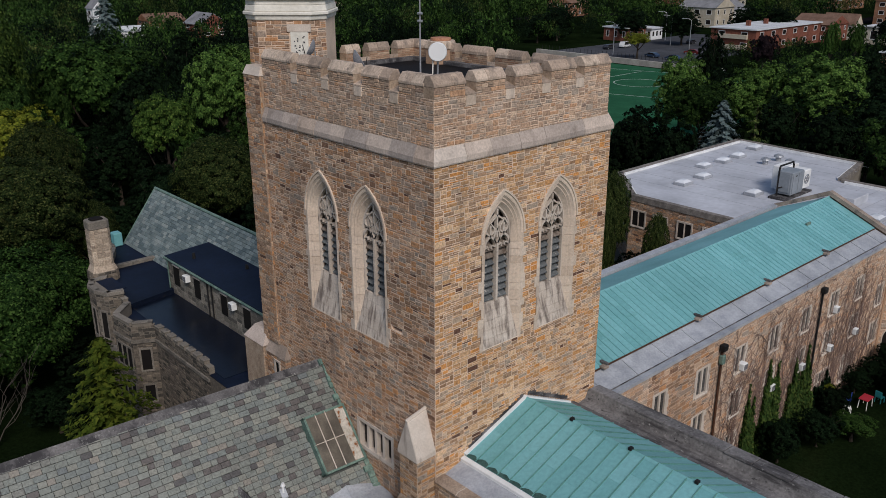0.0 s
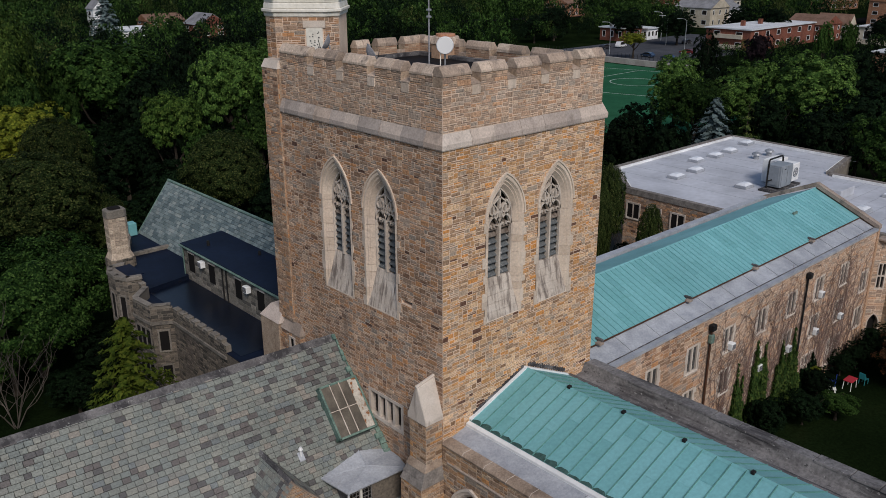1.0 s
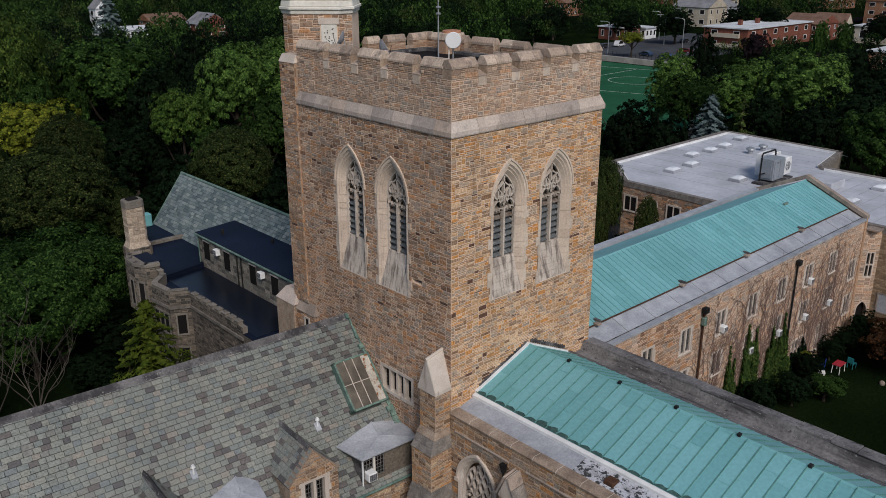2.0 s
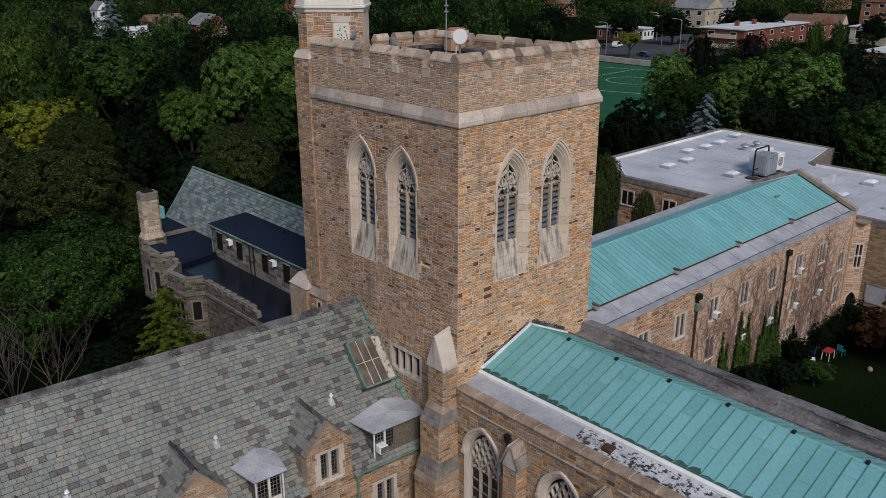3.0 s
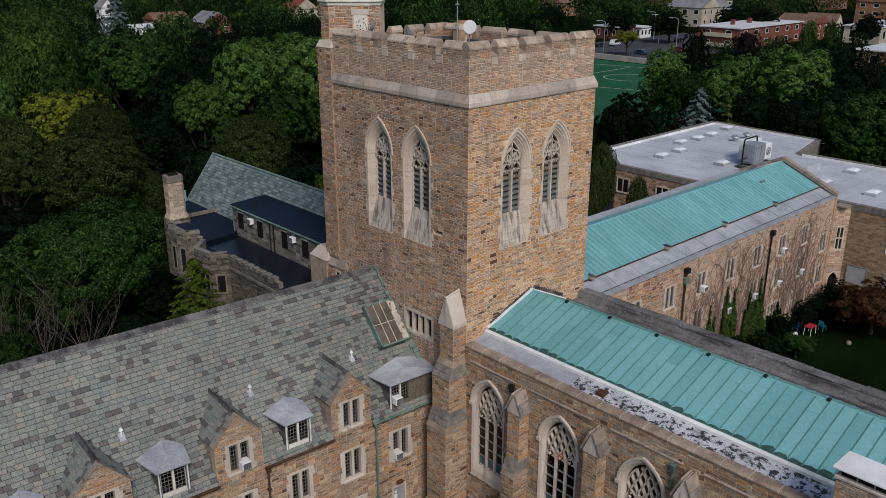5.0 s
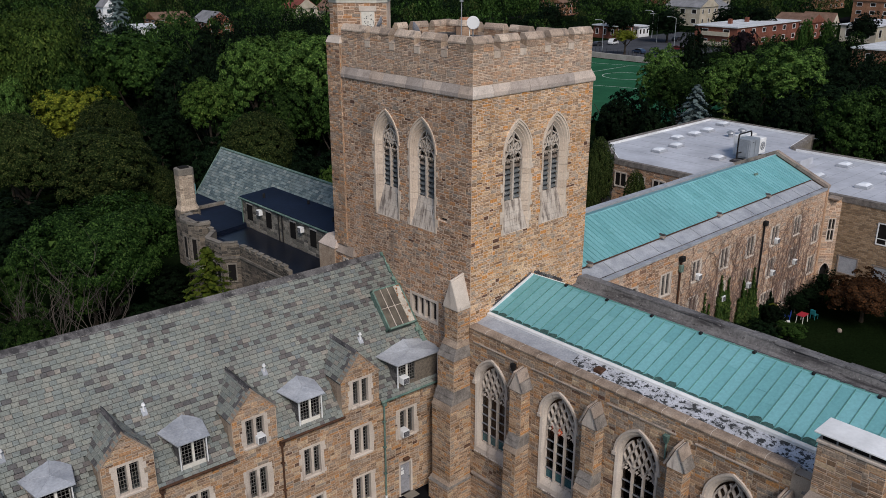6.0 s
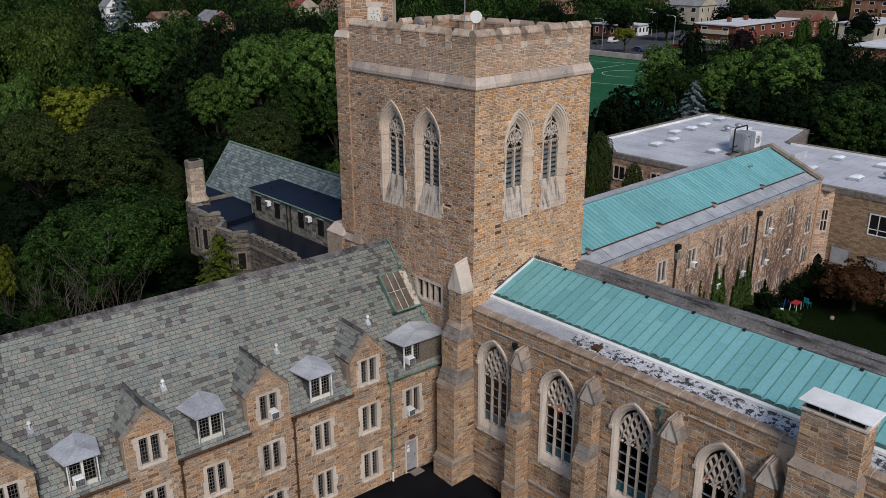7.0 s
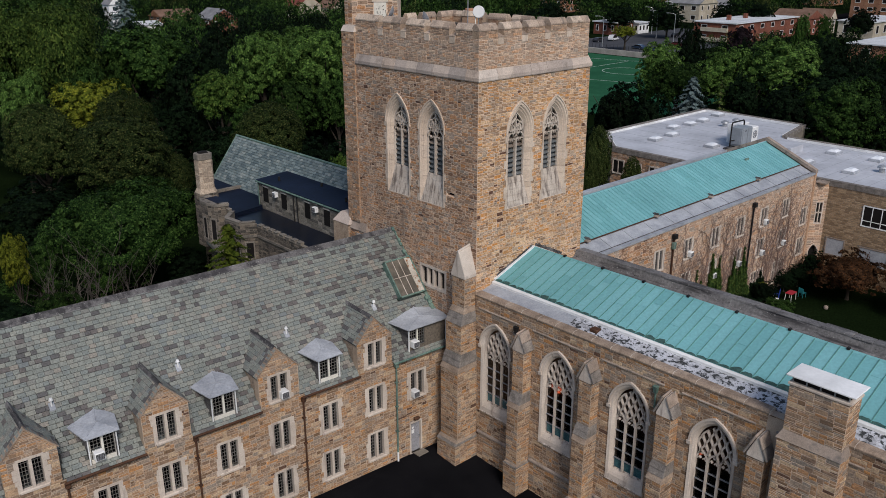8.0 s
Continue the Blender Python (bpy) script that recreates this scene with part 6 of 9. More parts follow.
# lead gutter strip, parapet edge
bm = bmesh.new()
hexa(bm, [(TX, -0.10, E_TOP), (TX, 1.45, E_TOP), (TX, 1.45, 9.95), (TX, 0.30, 9.50), (TX, -0.10, 9.52)], [(EX1, -0.10, E_TOP), (EX1, 1.45, E_TOP), (EX1, 1.45, 9.95), (EX1, 0.30, 9.50), (EX1, -0.10, 9.52)])
part("lead_gutter", bm, lead, ew, "broad pale lead gutter strip along the eaves")
bm = bmesh.new()
tube(bm, [(TX, 0.26, 9.52), (EX1, 0.26, 9.52)], 0.03, 6)
part("gutter_lip", bm, dark_roofing, ew)
for k in range(13):
    x = TX + 1.3 + k * 2.6
    bm = bmesh.new()
    hexa(bm, [(x, 0.28, 9.50), (x + 0.04, 0.28, 9.50), (x + 0.04, 1.45, 9.95), (x, 1.45, 9.95)], [(x, 0.28, 9.54), (x + 0.04, 0.28, 9.54), (x + 0.04, 1.45, 9.99), (x, 1.45, 9.99)])
    part("lead_roll", bm, lead, ew)
bm = bmesh.new()
ey, ez, ry, rz = 1.4, 10.05, 5.0, 11.6
hexa(bm, [(TX, ey + 0.05, 9.4), (TX, 8.6, 9.4), (TX, 8.6, ez - 0.03), (TX, ry, rz - 0.04), (TX, ey + 0.05, ez - 0.03)], [(EX1, ey + 0.05, 9.4), (EX1, 8.6, 9.4), (EX1, 8.6, ez - 0.03), (EX1, ry, rz - 0.04), (EX1, ey + 0.05, ez - 0.03)])
e_roof = part("roof", bm, copper, ew, "green copper roof with standing seams")
run = math.hypot(ry - ey, rz - ez)
seamed_roof(e_roof, slope((TX + 0.02, ey, ez), (1, 0, 0), (0, ry - ey, rz - ez)), EX1 - TX - 0.3, run, 0.47, copper_sheet, copper, lap=3.2, seed=7)
bm = bmesh.new()
hexa(bm, [(TX, ry - 0.09, rz - 0.02), (TX, ry + 0.09, rz - 0.02), (TX, ry, rz + 0.06)], [(EX1, ry - 0.09, rz - 0.02), (EX1, ry + 0.09, rz - 0.02), (EX1, ry, rz + 0.06)])
part("ridge_roll", bm, copper, e_roof)
bm = bmesh.new()
tube(bm, [(TX, ey - 0.03, ez - 0.03), (EX1 - 0.3, ey - 0.03, ez - 0.03)], 0.045, 6)
part("eaves_edge", bm, rust_iron, ew)
for x in (12.0, 20.2, 27.8, 35.5):
    br = thing("snow_bracket", (x, ey, ez), "small weathered metal bracket at the copper eaves", "bracket", "roof brackets")
    part("plate", soften(boxm(x - 0.22, x + 0.12, ey - 0.3, ey + 0.05, ez - 0.02, ez + 0.1), 0.02), coping_stone, br)
    part("stop", soften(boxm(x + 0.05, x + 0.2, ey - 0.2, ey + 0.25, ez + 0.02, ez + 0.22), 0.02), dark_roofing, br)
part("north_parapet", boxm(TX, EX1, 8.8, 9.3, 9.9, 10.12), lead, ew)
part("roof_vent", soften(boxm(37.3, 37.9, 3.6, 3.75, 11.0, 11.2), 0.03), copper_dark, ew)
# gable coping at the far end
bm = bmesh.new()
for s, y1, z1 in ((1, -0.1, 9.45), (-1, 9.6, 9.6)):
    hexa(bm, [(EX1 - 0.1, y1, z1), (EX1 + 0.4, y1, z1), (EX1 + 0.4, ry, rz + 0.1), (EX1 - 0.1, ry, rz + 0.1)], [(EX1 - 0.1, y1, z1 + 0.3), (EX1 + 0.4, y1, z1 + 0.3), (EX1 + 0.4, ry, rz + 0.42), (EX1 - 0.1, ry, rz + 0.42)])
part("gable_coping", bm, coping_stone, ew, "dark weathered gable coping")
hb = bmesh.new()
hexa(hb, [(EX1, -0.05, GROUND), (EX1 + 0.35, -0.05, GROUND), (EX1 + 0.35, 9.5, GROUND), (EX1, 9.5, GROUND)], [(EX1, -0.05, 9.4), (EX1 + 0.35, -0.05, 9.4), (EX1 + 0.35, 9.5, 9.4), (EX1, 9.5, 9.4)])
part("end_wall", hb, stone_mat, ew)
bm = bmesh.new()
prism(bm, east(EX1 + 0.3), [(0, 9.4), (9.5, 9.4), (5, 11.6)], -0.3, 0)
part("gable", bm, stone_mat, ew)
for i, x in enumerate((20.6, 32.5)):
    dp = thing("downpipe", (x, -0.1, GROUND), "dark iron downpipe with a verdigris hopper head" if i == 0 else "dark iron downpipe on the stone wall", "downpipe", "east wing downpipes")
    bm = bmesh.new()
    tube(bm, [(x, -0.12, 8.6), (x, -0.12, GROUND)], 0.07, 8)
    part("pipe", bm, rust_iron if i == 0 else black_iron, dp)
    part("hopper", soften(boxm(x - 0.2, x + 0.2, -0.36, -0.02, 8.55, 8.95), 0.05), black_iron, dp)
    if i == 0:
        part("collar", soften(boxm(x - 0.16, x + 0.16, -0.3, -0.02, 7.75, 8.3), 0.05), copper_dark, dp)

# canted link between the wing and the brick building, with a pointed doorway
link = thing("canted_link", (44.4, -0.5, GROUND), "narrow canted stone link with a tall window and a pointed doorway", "building")
lp, lu = Vector((43.98, -0.04, 0)), Vector((1.06, -0.90, 0)).normalized()
ln = Vector((lu.y, -lu.x, 0))
LF = lambda u, v, d: tuple(lp + lu * u + ln * d + Vector((0, 0, v)))
l_win, l_door = rect(0.42, 0.98, 4.6, 6.6), arch(0.68, 0.42, GROUND + 0.02, 1.7, 2.45, 6)
l_wall = part("wall", panel(LF, rect(0, 1.39, GROUND, 8.5), [l_win, l_door], -0.4, 0), mortar, link)
lay("stone", LF, rubble(rect(0, 1.39, GROUND, 8.5), [rect(0.34, 1.06, 4.52, 6.68), arch(0.68, 0.50, GROUND, 1.7, 2.55, 6)], 640, du=0.09, dv=0.10, rows=(1, 1, 2, 2, 3)), pale_mat, l_wall, label="coursed tan rubble stones")
w = part("window", ring_band(LF, rect(0.34, 1.06, 4.52, 6.68), rect(0.44, 0.96, 4.62, 6.58), -0.2, (0.03, 0.02)), limestone, link, "tall leaded window in a pale frame")
part("pane", panel(LF, rect(0.44, 0.96, 4.62, 6.58), [], -0.18, -0.16), dark_glass, w)
bm = bmesh.new()
bar(bm, LF, (0.44, 5.6), (0.96, 5.6), 0.09, -0.2, 0.01)
bar(bm, LF, (0.70, 4.62), (0.70, 6.58), 0.08, -0.2, 0.01)
part("mullion", bm, limestone, w)
d = part("doorway", ring_band(LF, arch(0.68, 0.50, GROUND + 0.01, 1.7, 2.55, 6), arch(0.68, 0.42, GROUND + 0.02, 1.7, 2.45, 6), -0.2, (0.04, 0.03)), limestone, link, "pointed stone doorway, dark inside")
part("door", panel(LF, l_door, [], -0.38, -0.34), dark_room, d)
part("coping", boxm(43.95, 45.02, -0.95, 0.05, 8.5, 8.62), coping_stone, link)

# ---- the flat-roofed building behind, and its wing of buff brick ----
fb = thing("flat_roofed_building", (55, 10, GROUND), "low building with a pale flat roof, skylights and stone parapets", "building")
poly = [(41.7, 10.2), (45.0, 10.2), (45.0, -42), (60.6, -42), (60.6, 11.0), (68.6, 12.5), (69.5, 26.7), (47.2, 26.7), (41.7, 21.2)]
bm = bmesh.new()
hexa(bm, [(x, y, GROUND) for x, y in poly], [(x, y, 8.3) for x, y in poly])
fb_wall = part("wall", bm, grey_mortar, fb)
bm = bmesh.new()
hexa(bm, [(x, y, 8.3) for x, y in poly], [(x, y, 8.45) for x, y in poly])
part("roof", bm, white_roof, fb, "pale grey roof membrane with faint seams")
n = len(poly)
for i in range(n):
    (x0, y0), (x1, y1) = poly[i], poly[(i + 1) % n]
    l = math.hypot(x1 - x0, y1 - y0)
    ux, uy = (x1 - x0) / l, (y1 - y0) / l
    F = (lambda x0, y0, ux, uy: lambda u, v, d: (x0 + ux * u + uy * d, y0 + uy * u - ux * d, v))(x0, y0, ux, uy)
    bm = bmesh.new()
    prism(bm, F, rect(0, l, 8.2, 8.72), -0.45, 0.06)
    part("parapet", bm, dark_cap, fb, "dark stone parapet coping")
    bm = bmesh.new()
    prism(bm, F, rect(0.4, l - 0.4, 8.4, 8.66), -0.6, -0.45)
    part("upstand", bm, white_paint, fb)
    if i == 8 or i == 7:
        lay("stone", F, rubble(rect(0, l, 2, 8.2), [], 650 + i, du=0.1, dv=0.11, rows=(1, 1, 2, 2)), stone_mat, fb_wall, label="coursed rubble stones")
FB = west(41.7)
for c in (13.2, 15.6, 18.0, 20.2):
    w = part("window", ring_band(FB, rect(c - 0.75, c + 0.75, 5.9, 7.5), rect(c - 0.62, c + 0.62, 6.05, 7.35), -0.05, (0.1, 0.08)), limestone, fb, "broad dark window in a pale frame")
    part("pane", panel(FB, rect(c - 0.62, c + 0.62, 6.05, 7.35), [], 0.02, 0.05), dark_room, w)
    bm = bmesh.new()
    bar(bm, FB, (c, 6.05), (c, 7.35), 0.1, 0.03, 0.1)
    part("mullion", bm, limestone, w)
# roof seams, skylights, vents
for k in range(9):
    x = 47 + k * 2.6
    part("roof_seam", boxm(x, x + 0.05, 11.6, 26.2, 8.45, 8.462), lead, fb)
for k in range(14):
    y = -8 + k * 1.4
    part("roof_seam", boxm(45.5, 60.0, y, y + 0.05, 8.45, 8.462), lead, fb)
dome = surface("skylight_dome", [(0.3, (0.62, 0.64, 0.68)), (0.7, (0.72, 0.74, 0.78))], rough=0.25, grain=None, bump=None)
for x, y in ((67.1, 23.4), (62.4, 22.7), (59.3, 22.6), (56.0, 22.8), (52.3, 20.6), (48.8, 20.5), (50.4, 14.4), (50.7, 4.0), (57.0, 4.0), (50.2, -0.6), (57.0, -0.4), (54.0, -6.0)):
    s = thing("roof_skylight", (x, y, 8.45), "low white domed skylight on the pale flat roof", "skylight", "flat roof skylights")
    part("curb", soften(boxm(x - 0.75, x + 0.75, y - 0.6, y + 0.6, 8.45, 8.72), 0.03), lead, s)
    bm = bmesh.new()
    hexa(bm, [(x - 0.7, y - 0.55, 8.72), (x + 0.7, y - 0.55, 8.72), (x + 0.7, y + 0.55, 8.72), (x - 0.7, y + 0.55, 8.72)], [(x - 0.35, y - 0.25, 8.92), (x + 0.35, y - 0.25, 8.92), (x + 0.35, y + 0.25, 8.92), (x - 0.35, y + 0.25, 8.92)])
    part("dome", soften(bm, 0.05), dome, s)
for x, y in ((61.5, 19.2), (63.8, 19.0), (62.6, 17.2), (52.5, -2.6)):
    v = thing("mushroom_vent", (x, y, 8.45), "round metal mushroom vent on the flat roof", "roof vent", "mushroom vents")
    bm = bmesh.new()
    tube(bm, [(x, y, 8.45), (x, y, 8.95)], 0.28, 12)
    part("neck", bm, steel, v)
    bm = bmesh.new()
    tube(bm, [(x, y, 8.9), (x, y, 9.05), (x, y, 9.2)], [0.5, 0.45, 0.15], 12)
    part("hood", bm, steel, v)
part("roof_curb", soften(boxm(52.6, 55.4, 6.6, 9.2, 8.45, 9.25), 0.04), white_roof, fb, "low boxed upstand in pale membrane")
# rooftop cooling unit with its pipe bridge
ac = thing("cooling_unit", (52.5, 11.9, 8.45), "large grey rooftop cooling unit with a round fan", "cooling unit")
unit_grey = surface("blue_grey_metal", [(0.3, (0.21, 0.235, 0.265)), (0.7, (0.27, 0.295, 0.325))], cloud=0.8, rough=0.45, grain=(5, 0.08), bump=None, spec=0.3)
part("cabinet", soften(boxm(51.3, 53.4, 11.5, 12.9, 8.75, 10.75), 0.05), unit_grey, ac)
for x in (51.4, 52.4):
    part("door", soften(boxm(x, x + 0.92, 11.44, 11.5, 8.95, 10.65), 0.02), unit_grey, ac)
part("name_plate", boxm(51.75, 52.05, 11.43, 11.44, 10.4, 10.48), black_iron, ac)
part("side_panel", soften(boxm(51.24, 51.3, 11.7, 12.7, 8.95, 10.6), 0.02), unit_grey, ac)
part("fan_box", soften(boxm(53.45, 55.0, 11.6, 13.0, 8.9, 10.55), 0.05), white_paint, ac)
part("rear_case", soften(boxm(53.0, 55.6, 13.05, 14.2, 8.6, 10.7), 0.05), white_paint, ac)
bm = bmesh.new()
ring = [(54.25 + 0.40 * math.cos(a), 11.57, 9.75 + 0.40 * math.sin(a)) for a in (k * math.pi / 12 for k in range(25))]
tube(bm, ring, 0.04, 6)
part("fan_ring", bm, unit_grey, ac)
bm = bmesh.new()
for k in range(5):
    a = k * math.pi * 2 / 5
    hexa(bm, [(54.25, 11.56, 9.75), (54.25 + 0.34 * math.cos(a), 11.56, 9.75 + 0.34 * math.sin(a)), (54.25 + 0.34 * math.cos(a + 0.5), 11.56, 9.75 + 0.34 * math.sin(a + 0.5))],
         [(54.25, 11.53, 9.75), (54.25 + 0.34 * math.cos(a), 11.50, 9.75 + 0.34 * math.sin(a)), (54.25 + 0.34 * math.cos(a + 0.5), 11.54, 9.75 + 0.34 * math.sin(a + 0.5))])
part("fan_blade", bm, grey_door, ac)
bm = bmesh.new()
tube(bm, [(50.6, 12.4, 8.6), (50.6, 12.4, 11.2), (50.75, 12.4, 11.35), (53.2, 12.5, 11.3), (53.35, 12.5, 11.1), (53.4, 12.5, 10.7)], 0.085, 8)
part("pipe", bm, black_iron, ac)
bm = bmesh.new()
tube(bm, [(50.6, 12.4, 9.4), (51.3, 12.3, 9.4)], 0.06, 8)
part("branch_pipe", bm, black_iron, ac)
part("pipe_foot", soften(boxm(50.4, 50.9, 11.9, 12.7, 8.45, 8.75), 0.02), dark_roofing, ac)
part("skid", boxm(50.3, 55.2, 11.4, 13.0, 8.46, 8.62), dark_roofing, ac)

# west front of buff brick, with wide windows
NF = west(45.0)
lay("brick", NF, courses(rect(-16, 0.0, GROUND, 8.2), [rect(-6.7, -4.2, 5.1, 7.05), rect(-3.1, -1.35, 1.7, 3.4), rect(-7.0, -4.4, 1.5, 3.2), rect(-11.5, -8.5, 4.8, 6.8), rect(-11.5, -8.5, 0.6, 2.4)], 660, 0.42, 0.16, 0.2), tan_brick, fb_wall,
    proud=(0.004, 0.012), joint=0.018, label="buff bricks")
for y0, y1, z0, z1 in ((-6.7, -4.2, 5.1, 7.05), (-3.1, -1.35, 1.7, 3.4), (-7.0, -4.4, 1.5, 3.2), (-11.5, -8.5, 4.8, 6.8), (-11.5, -8.5, 0.6, 2.4)):
    w = part("window", ring_band(NF, rect(y0, y1, z0, z1), rect(y0 + 0.1, y1 - 0.1, z0 + 0.1, z1 - 0.1), -0.02, (0.06, 0.05)), white_paint if z0 > 4 else coping_stone, fb, "wide metal-framed window")
    part("pane", panel(NF, rect(y0 + 0.1, y1 - 0.1, z0 + 0.1, z1 - 0.1), [], 0.0, 0.02), dark_room if z0 > 4 else lead, w)
    if z0 < 4:
        continue
    bm = bmesh.new()
    for f in (0.33, 0.66):
        bar(bm, NF, (y0 + (y1 - y0) * f, z0), (y0 + (y1 - y0) * f, z1), 0.07, 0.0, 0.05)
    bar(bm, NF, (y0, z0 + 0.55), (y1, z0 + 0.55), 0.07, 0.0, 0.05)
    part("glazing_bar", bm, white_paint, w)

# ---- the north block with dark flat roofs, a bay, a chimney and a slate roof ----
nb = thing("north_block", (2, 24, GROUND), "grey stone block with dark flat roofs, battlements and a slate roof", "building")
NW, DECK = -1.25, 8.55
bay = [(NW, 22.3), (-2.35, 22.9), (-2.55, 24.9), (NW, 26.2)]
poly = [(NW, 13.5), (9.5, 13.5), (9.5, 37.9), (2.0, 37.9), (1.9, 36.3), (NW, 30.2), (NW, 26.2), (-2.55, 24.9), (-2.35, 22.9), (NW, 22.3)]
bm = bmesh.new()
hexa(bm, [(x, y, GROUND) for x, y in poly[::-1]], [(x, y, DECK) for x, y in poly[::-1]])
part("wall", bm, grey_stone, nb)
bm = bmesh.new()
hexa(bm, [(x, y, DECK) for x, y in poly[::-1]], [(x, y, DECK + 0.06) for x, y in poly[::-1]])
part("roof_deck", bm, black_roof, nb, "dark blue-black roof membrane with dull patches")


bm = bmesh.new()
deck = [(-0.75, 26.75), (2.2, 27.3), (9.4, 27.3), (9.4, 37.7), (2.1, 37.7), (2.0, 36.4), (-1.0, 30.3), (-1.0, 27.4)]
hexa(bm, [(x, y, DECK + 0.06) for x, y in deck], [(x, y, DECK + 0.34) for x, y in deck])
part("upper_deck", bm, black_roof, nb, "dark blue upper roof deck, a step higher")
part("deck_kerb", soften(boxm(0.55, 4.1, 33.05, 33.4, DECK + 0.34, 9.15), 0.03), grey_coping, nb, "brown stone kerb along the roof deck")
bm = bmesh.new()
hexa(bm, [(x, y, DECK + 0.06) for x, y in ((-0.9, 15.0), (2.2, 15.0), (2.2, 27.2), (-0.7, 26.65))], [(x, y, DECK + 0.075) for x, y in ((-0.9, 15.0), (2.2, 15.0), (2.2, 27.2), (-0.7, 26.65))])
part("lower_deck", bm, worn_membrane, nb, "worn brown-black lower roof deck with a dull sheen")


def edge_plane(p, q):
    p, q = Vector((*p, 0)), Vector((*q, 0))
    u = (q - p).normalized()
    nrm = Vector((u.y, -u.x, 0))
    return (lambda s, v, d: tuple(p + u * s + nrm * d + Vector((0, 0, v)))), (q - p).length


# west edge, walked from north to south so that it looks outwards to the west
edge = [(2.0, 37.9), (1.9, 36.3), (NW, 30.2), (NW, 26.2), (-2.55, 24.9), (-2.35, 22.9), (NW, 22.3), (NW, 15.9)]
for i, (p, q) in enumerate(zip(edge, edge[1:])):
    F, L = edge_plane(p, q)
    if Vector(F(0, 0, 1)).x - Vector(F(0, 0, 0)).x > 0:
        q2, p2 = p, q
        F, L = edge_plane(p2, q2)
    PZ_ = 9.0 if i == 6 else 9.2
    pw = part("parapet", panel(F, rect(0, L, DECK, PZ_), [], -0.3, 0), grey_mortar, nb)
    lay("stone", F, rubble(rect(0, L, 3.0, PZ_), [], 700 + i, du=0.075, dv=0.075, rows=(1, 1, 2, 2, 3)), grey_stone, pw, label="grey weathered stones")
    k, u = 0, 0.1
    wide = i in (2, 6)
    while u < L - 0.3:
        w = min(0.50 if wide else L - 0.2, L - u - 0.05)
        m = part("merlon", panel(F, rect(u, u + w, PZ_, PZ_ + 0.16), [], -0.3, 0), grey_mortar, nb)
        bm = bmesh.new()
        prism(bm, F, rect(u - 0.02, u + w + 0.02, PZ_ + 0.16, PZ_ + 0.22), -0.34, 0.05)
        part("coping", soften(bm, 0.02), grey_coping, m)
        u += w + 0.26
    bm = bmesh.new()
    prism(bm, F, rect(0, L, 8.2, 8.38), -0.1, 0.10)
    part("string_course", bm, grey_coping, nb)
    if i in (3, 4, 5):
        for z0, z1 in ((6.5, 7.75), (4.5, 5.5)):
            for c in ([L / 2] if i != 4 else [0.45, 1.0, 1.55]):
                h = 0.26 if i != 4 else 0.2
                w = part("window", ring_band(F, rect(c - h - 0.1, c + h + 0.1, z0 - 0.1, z1 + 0.12), rect(c - h, c + h, z0, z1), -0.02, (0.06, 0.05)), grey_coping, nb, "tall stone bay window light")
                part("pane", panel(F, rect(c - h, c + h, z0, z1), [], -0.01, 0.035), dark_room, w)
# oriel turret on the west front
ot = thing("oriel_turret", (-1.6, 28.3, 5.5), "small corbelled stone oriel with a battlemented top", "turret")
ring = [(NW + 0.2, 26.9), (-1.9, 27.1), (-2.3, 28.0), (-2.3, 29.1), (-1.9, 29.9), (NW + 0.2, 30.0)]
bm = bmesh.new()
c0 = Vector((NW, 28.4))
hexa(bm, [(c0.x + (x - c0.x) * 0.4, c0.y + (y - c0.y) * 0.5, 5.4) for x, y in ring[::-1]], [(x, y, 6.4) for x, y in ring[::-1]])
part("corbel", bm, limestone, ot)
bm = bmesh.new()
hexa(bm, [(x, y, 6.4) for x, y in ring[::-1]], [(x, y, 9.75) for x, y in ring[::-1]])
ow = part("wall", bm, grey_mortar, ot)
for i, (q, p) in enumerate(zip(ring, ring[1:])):
    F, L = edge_plane(p, q)
    if (Vector(F(0, 0, 1)) - Vector(F(0, 0, 0))).x > 0.05:
        F, L = edge_plane(q, p)
    hol = []
    if i in (1, 2):
        hol = [rect(L / 2 - 0.22, L / 2 + 0.22, 6.8, 8.5)]
        w = part("window", ring_band(F, rect(L / 2 - 0.3, L / 2 + 0.3, 6.7, 8.6), rect(L / 2 - 0.2, L / 2 + 0.2, 6.82, 8.48), -0.02, (0.06, 0.05)), grey_coping, ot, "narrow oriel window")
        part("pane", panel(F, rect(L / 2 - 0.2, L / 2 + 0.2, 6.82, 8.48), [], 0.0, 0.035), dark_room, w)
    lay("stone", F, rubble(rect(0, L, 6.4, 9.6), hol, 720 + i, du=0.09, dv=0.09, rows=(1, 2, 2, 3)), grey_stone, ow, label="grey weathered stones")
    bm = bmesh.new()
    prism(bm, F, rect(-0.05, L + 0.05, 9.6, 9.85), -0.3, 0.07)
    part("coping", soften(bm, 0.02), grey_coping, ot)
part("cap_deck", boxm(NW - 0.4, NW + 0.6, 27.4, 29.6, 9.7, 9.76), black_roof, ot)

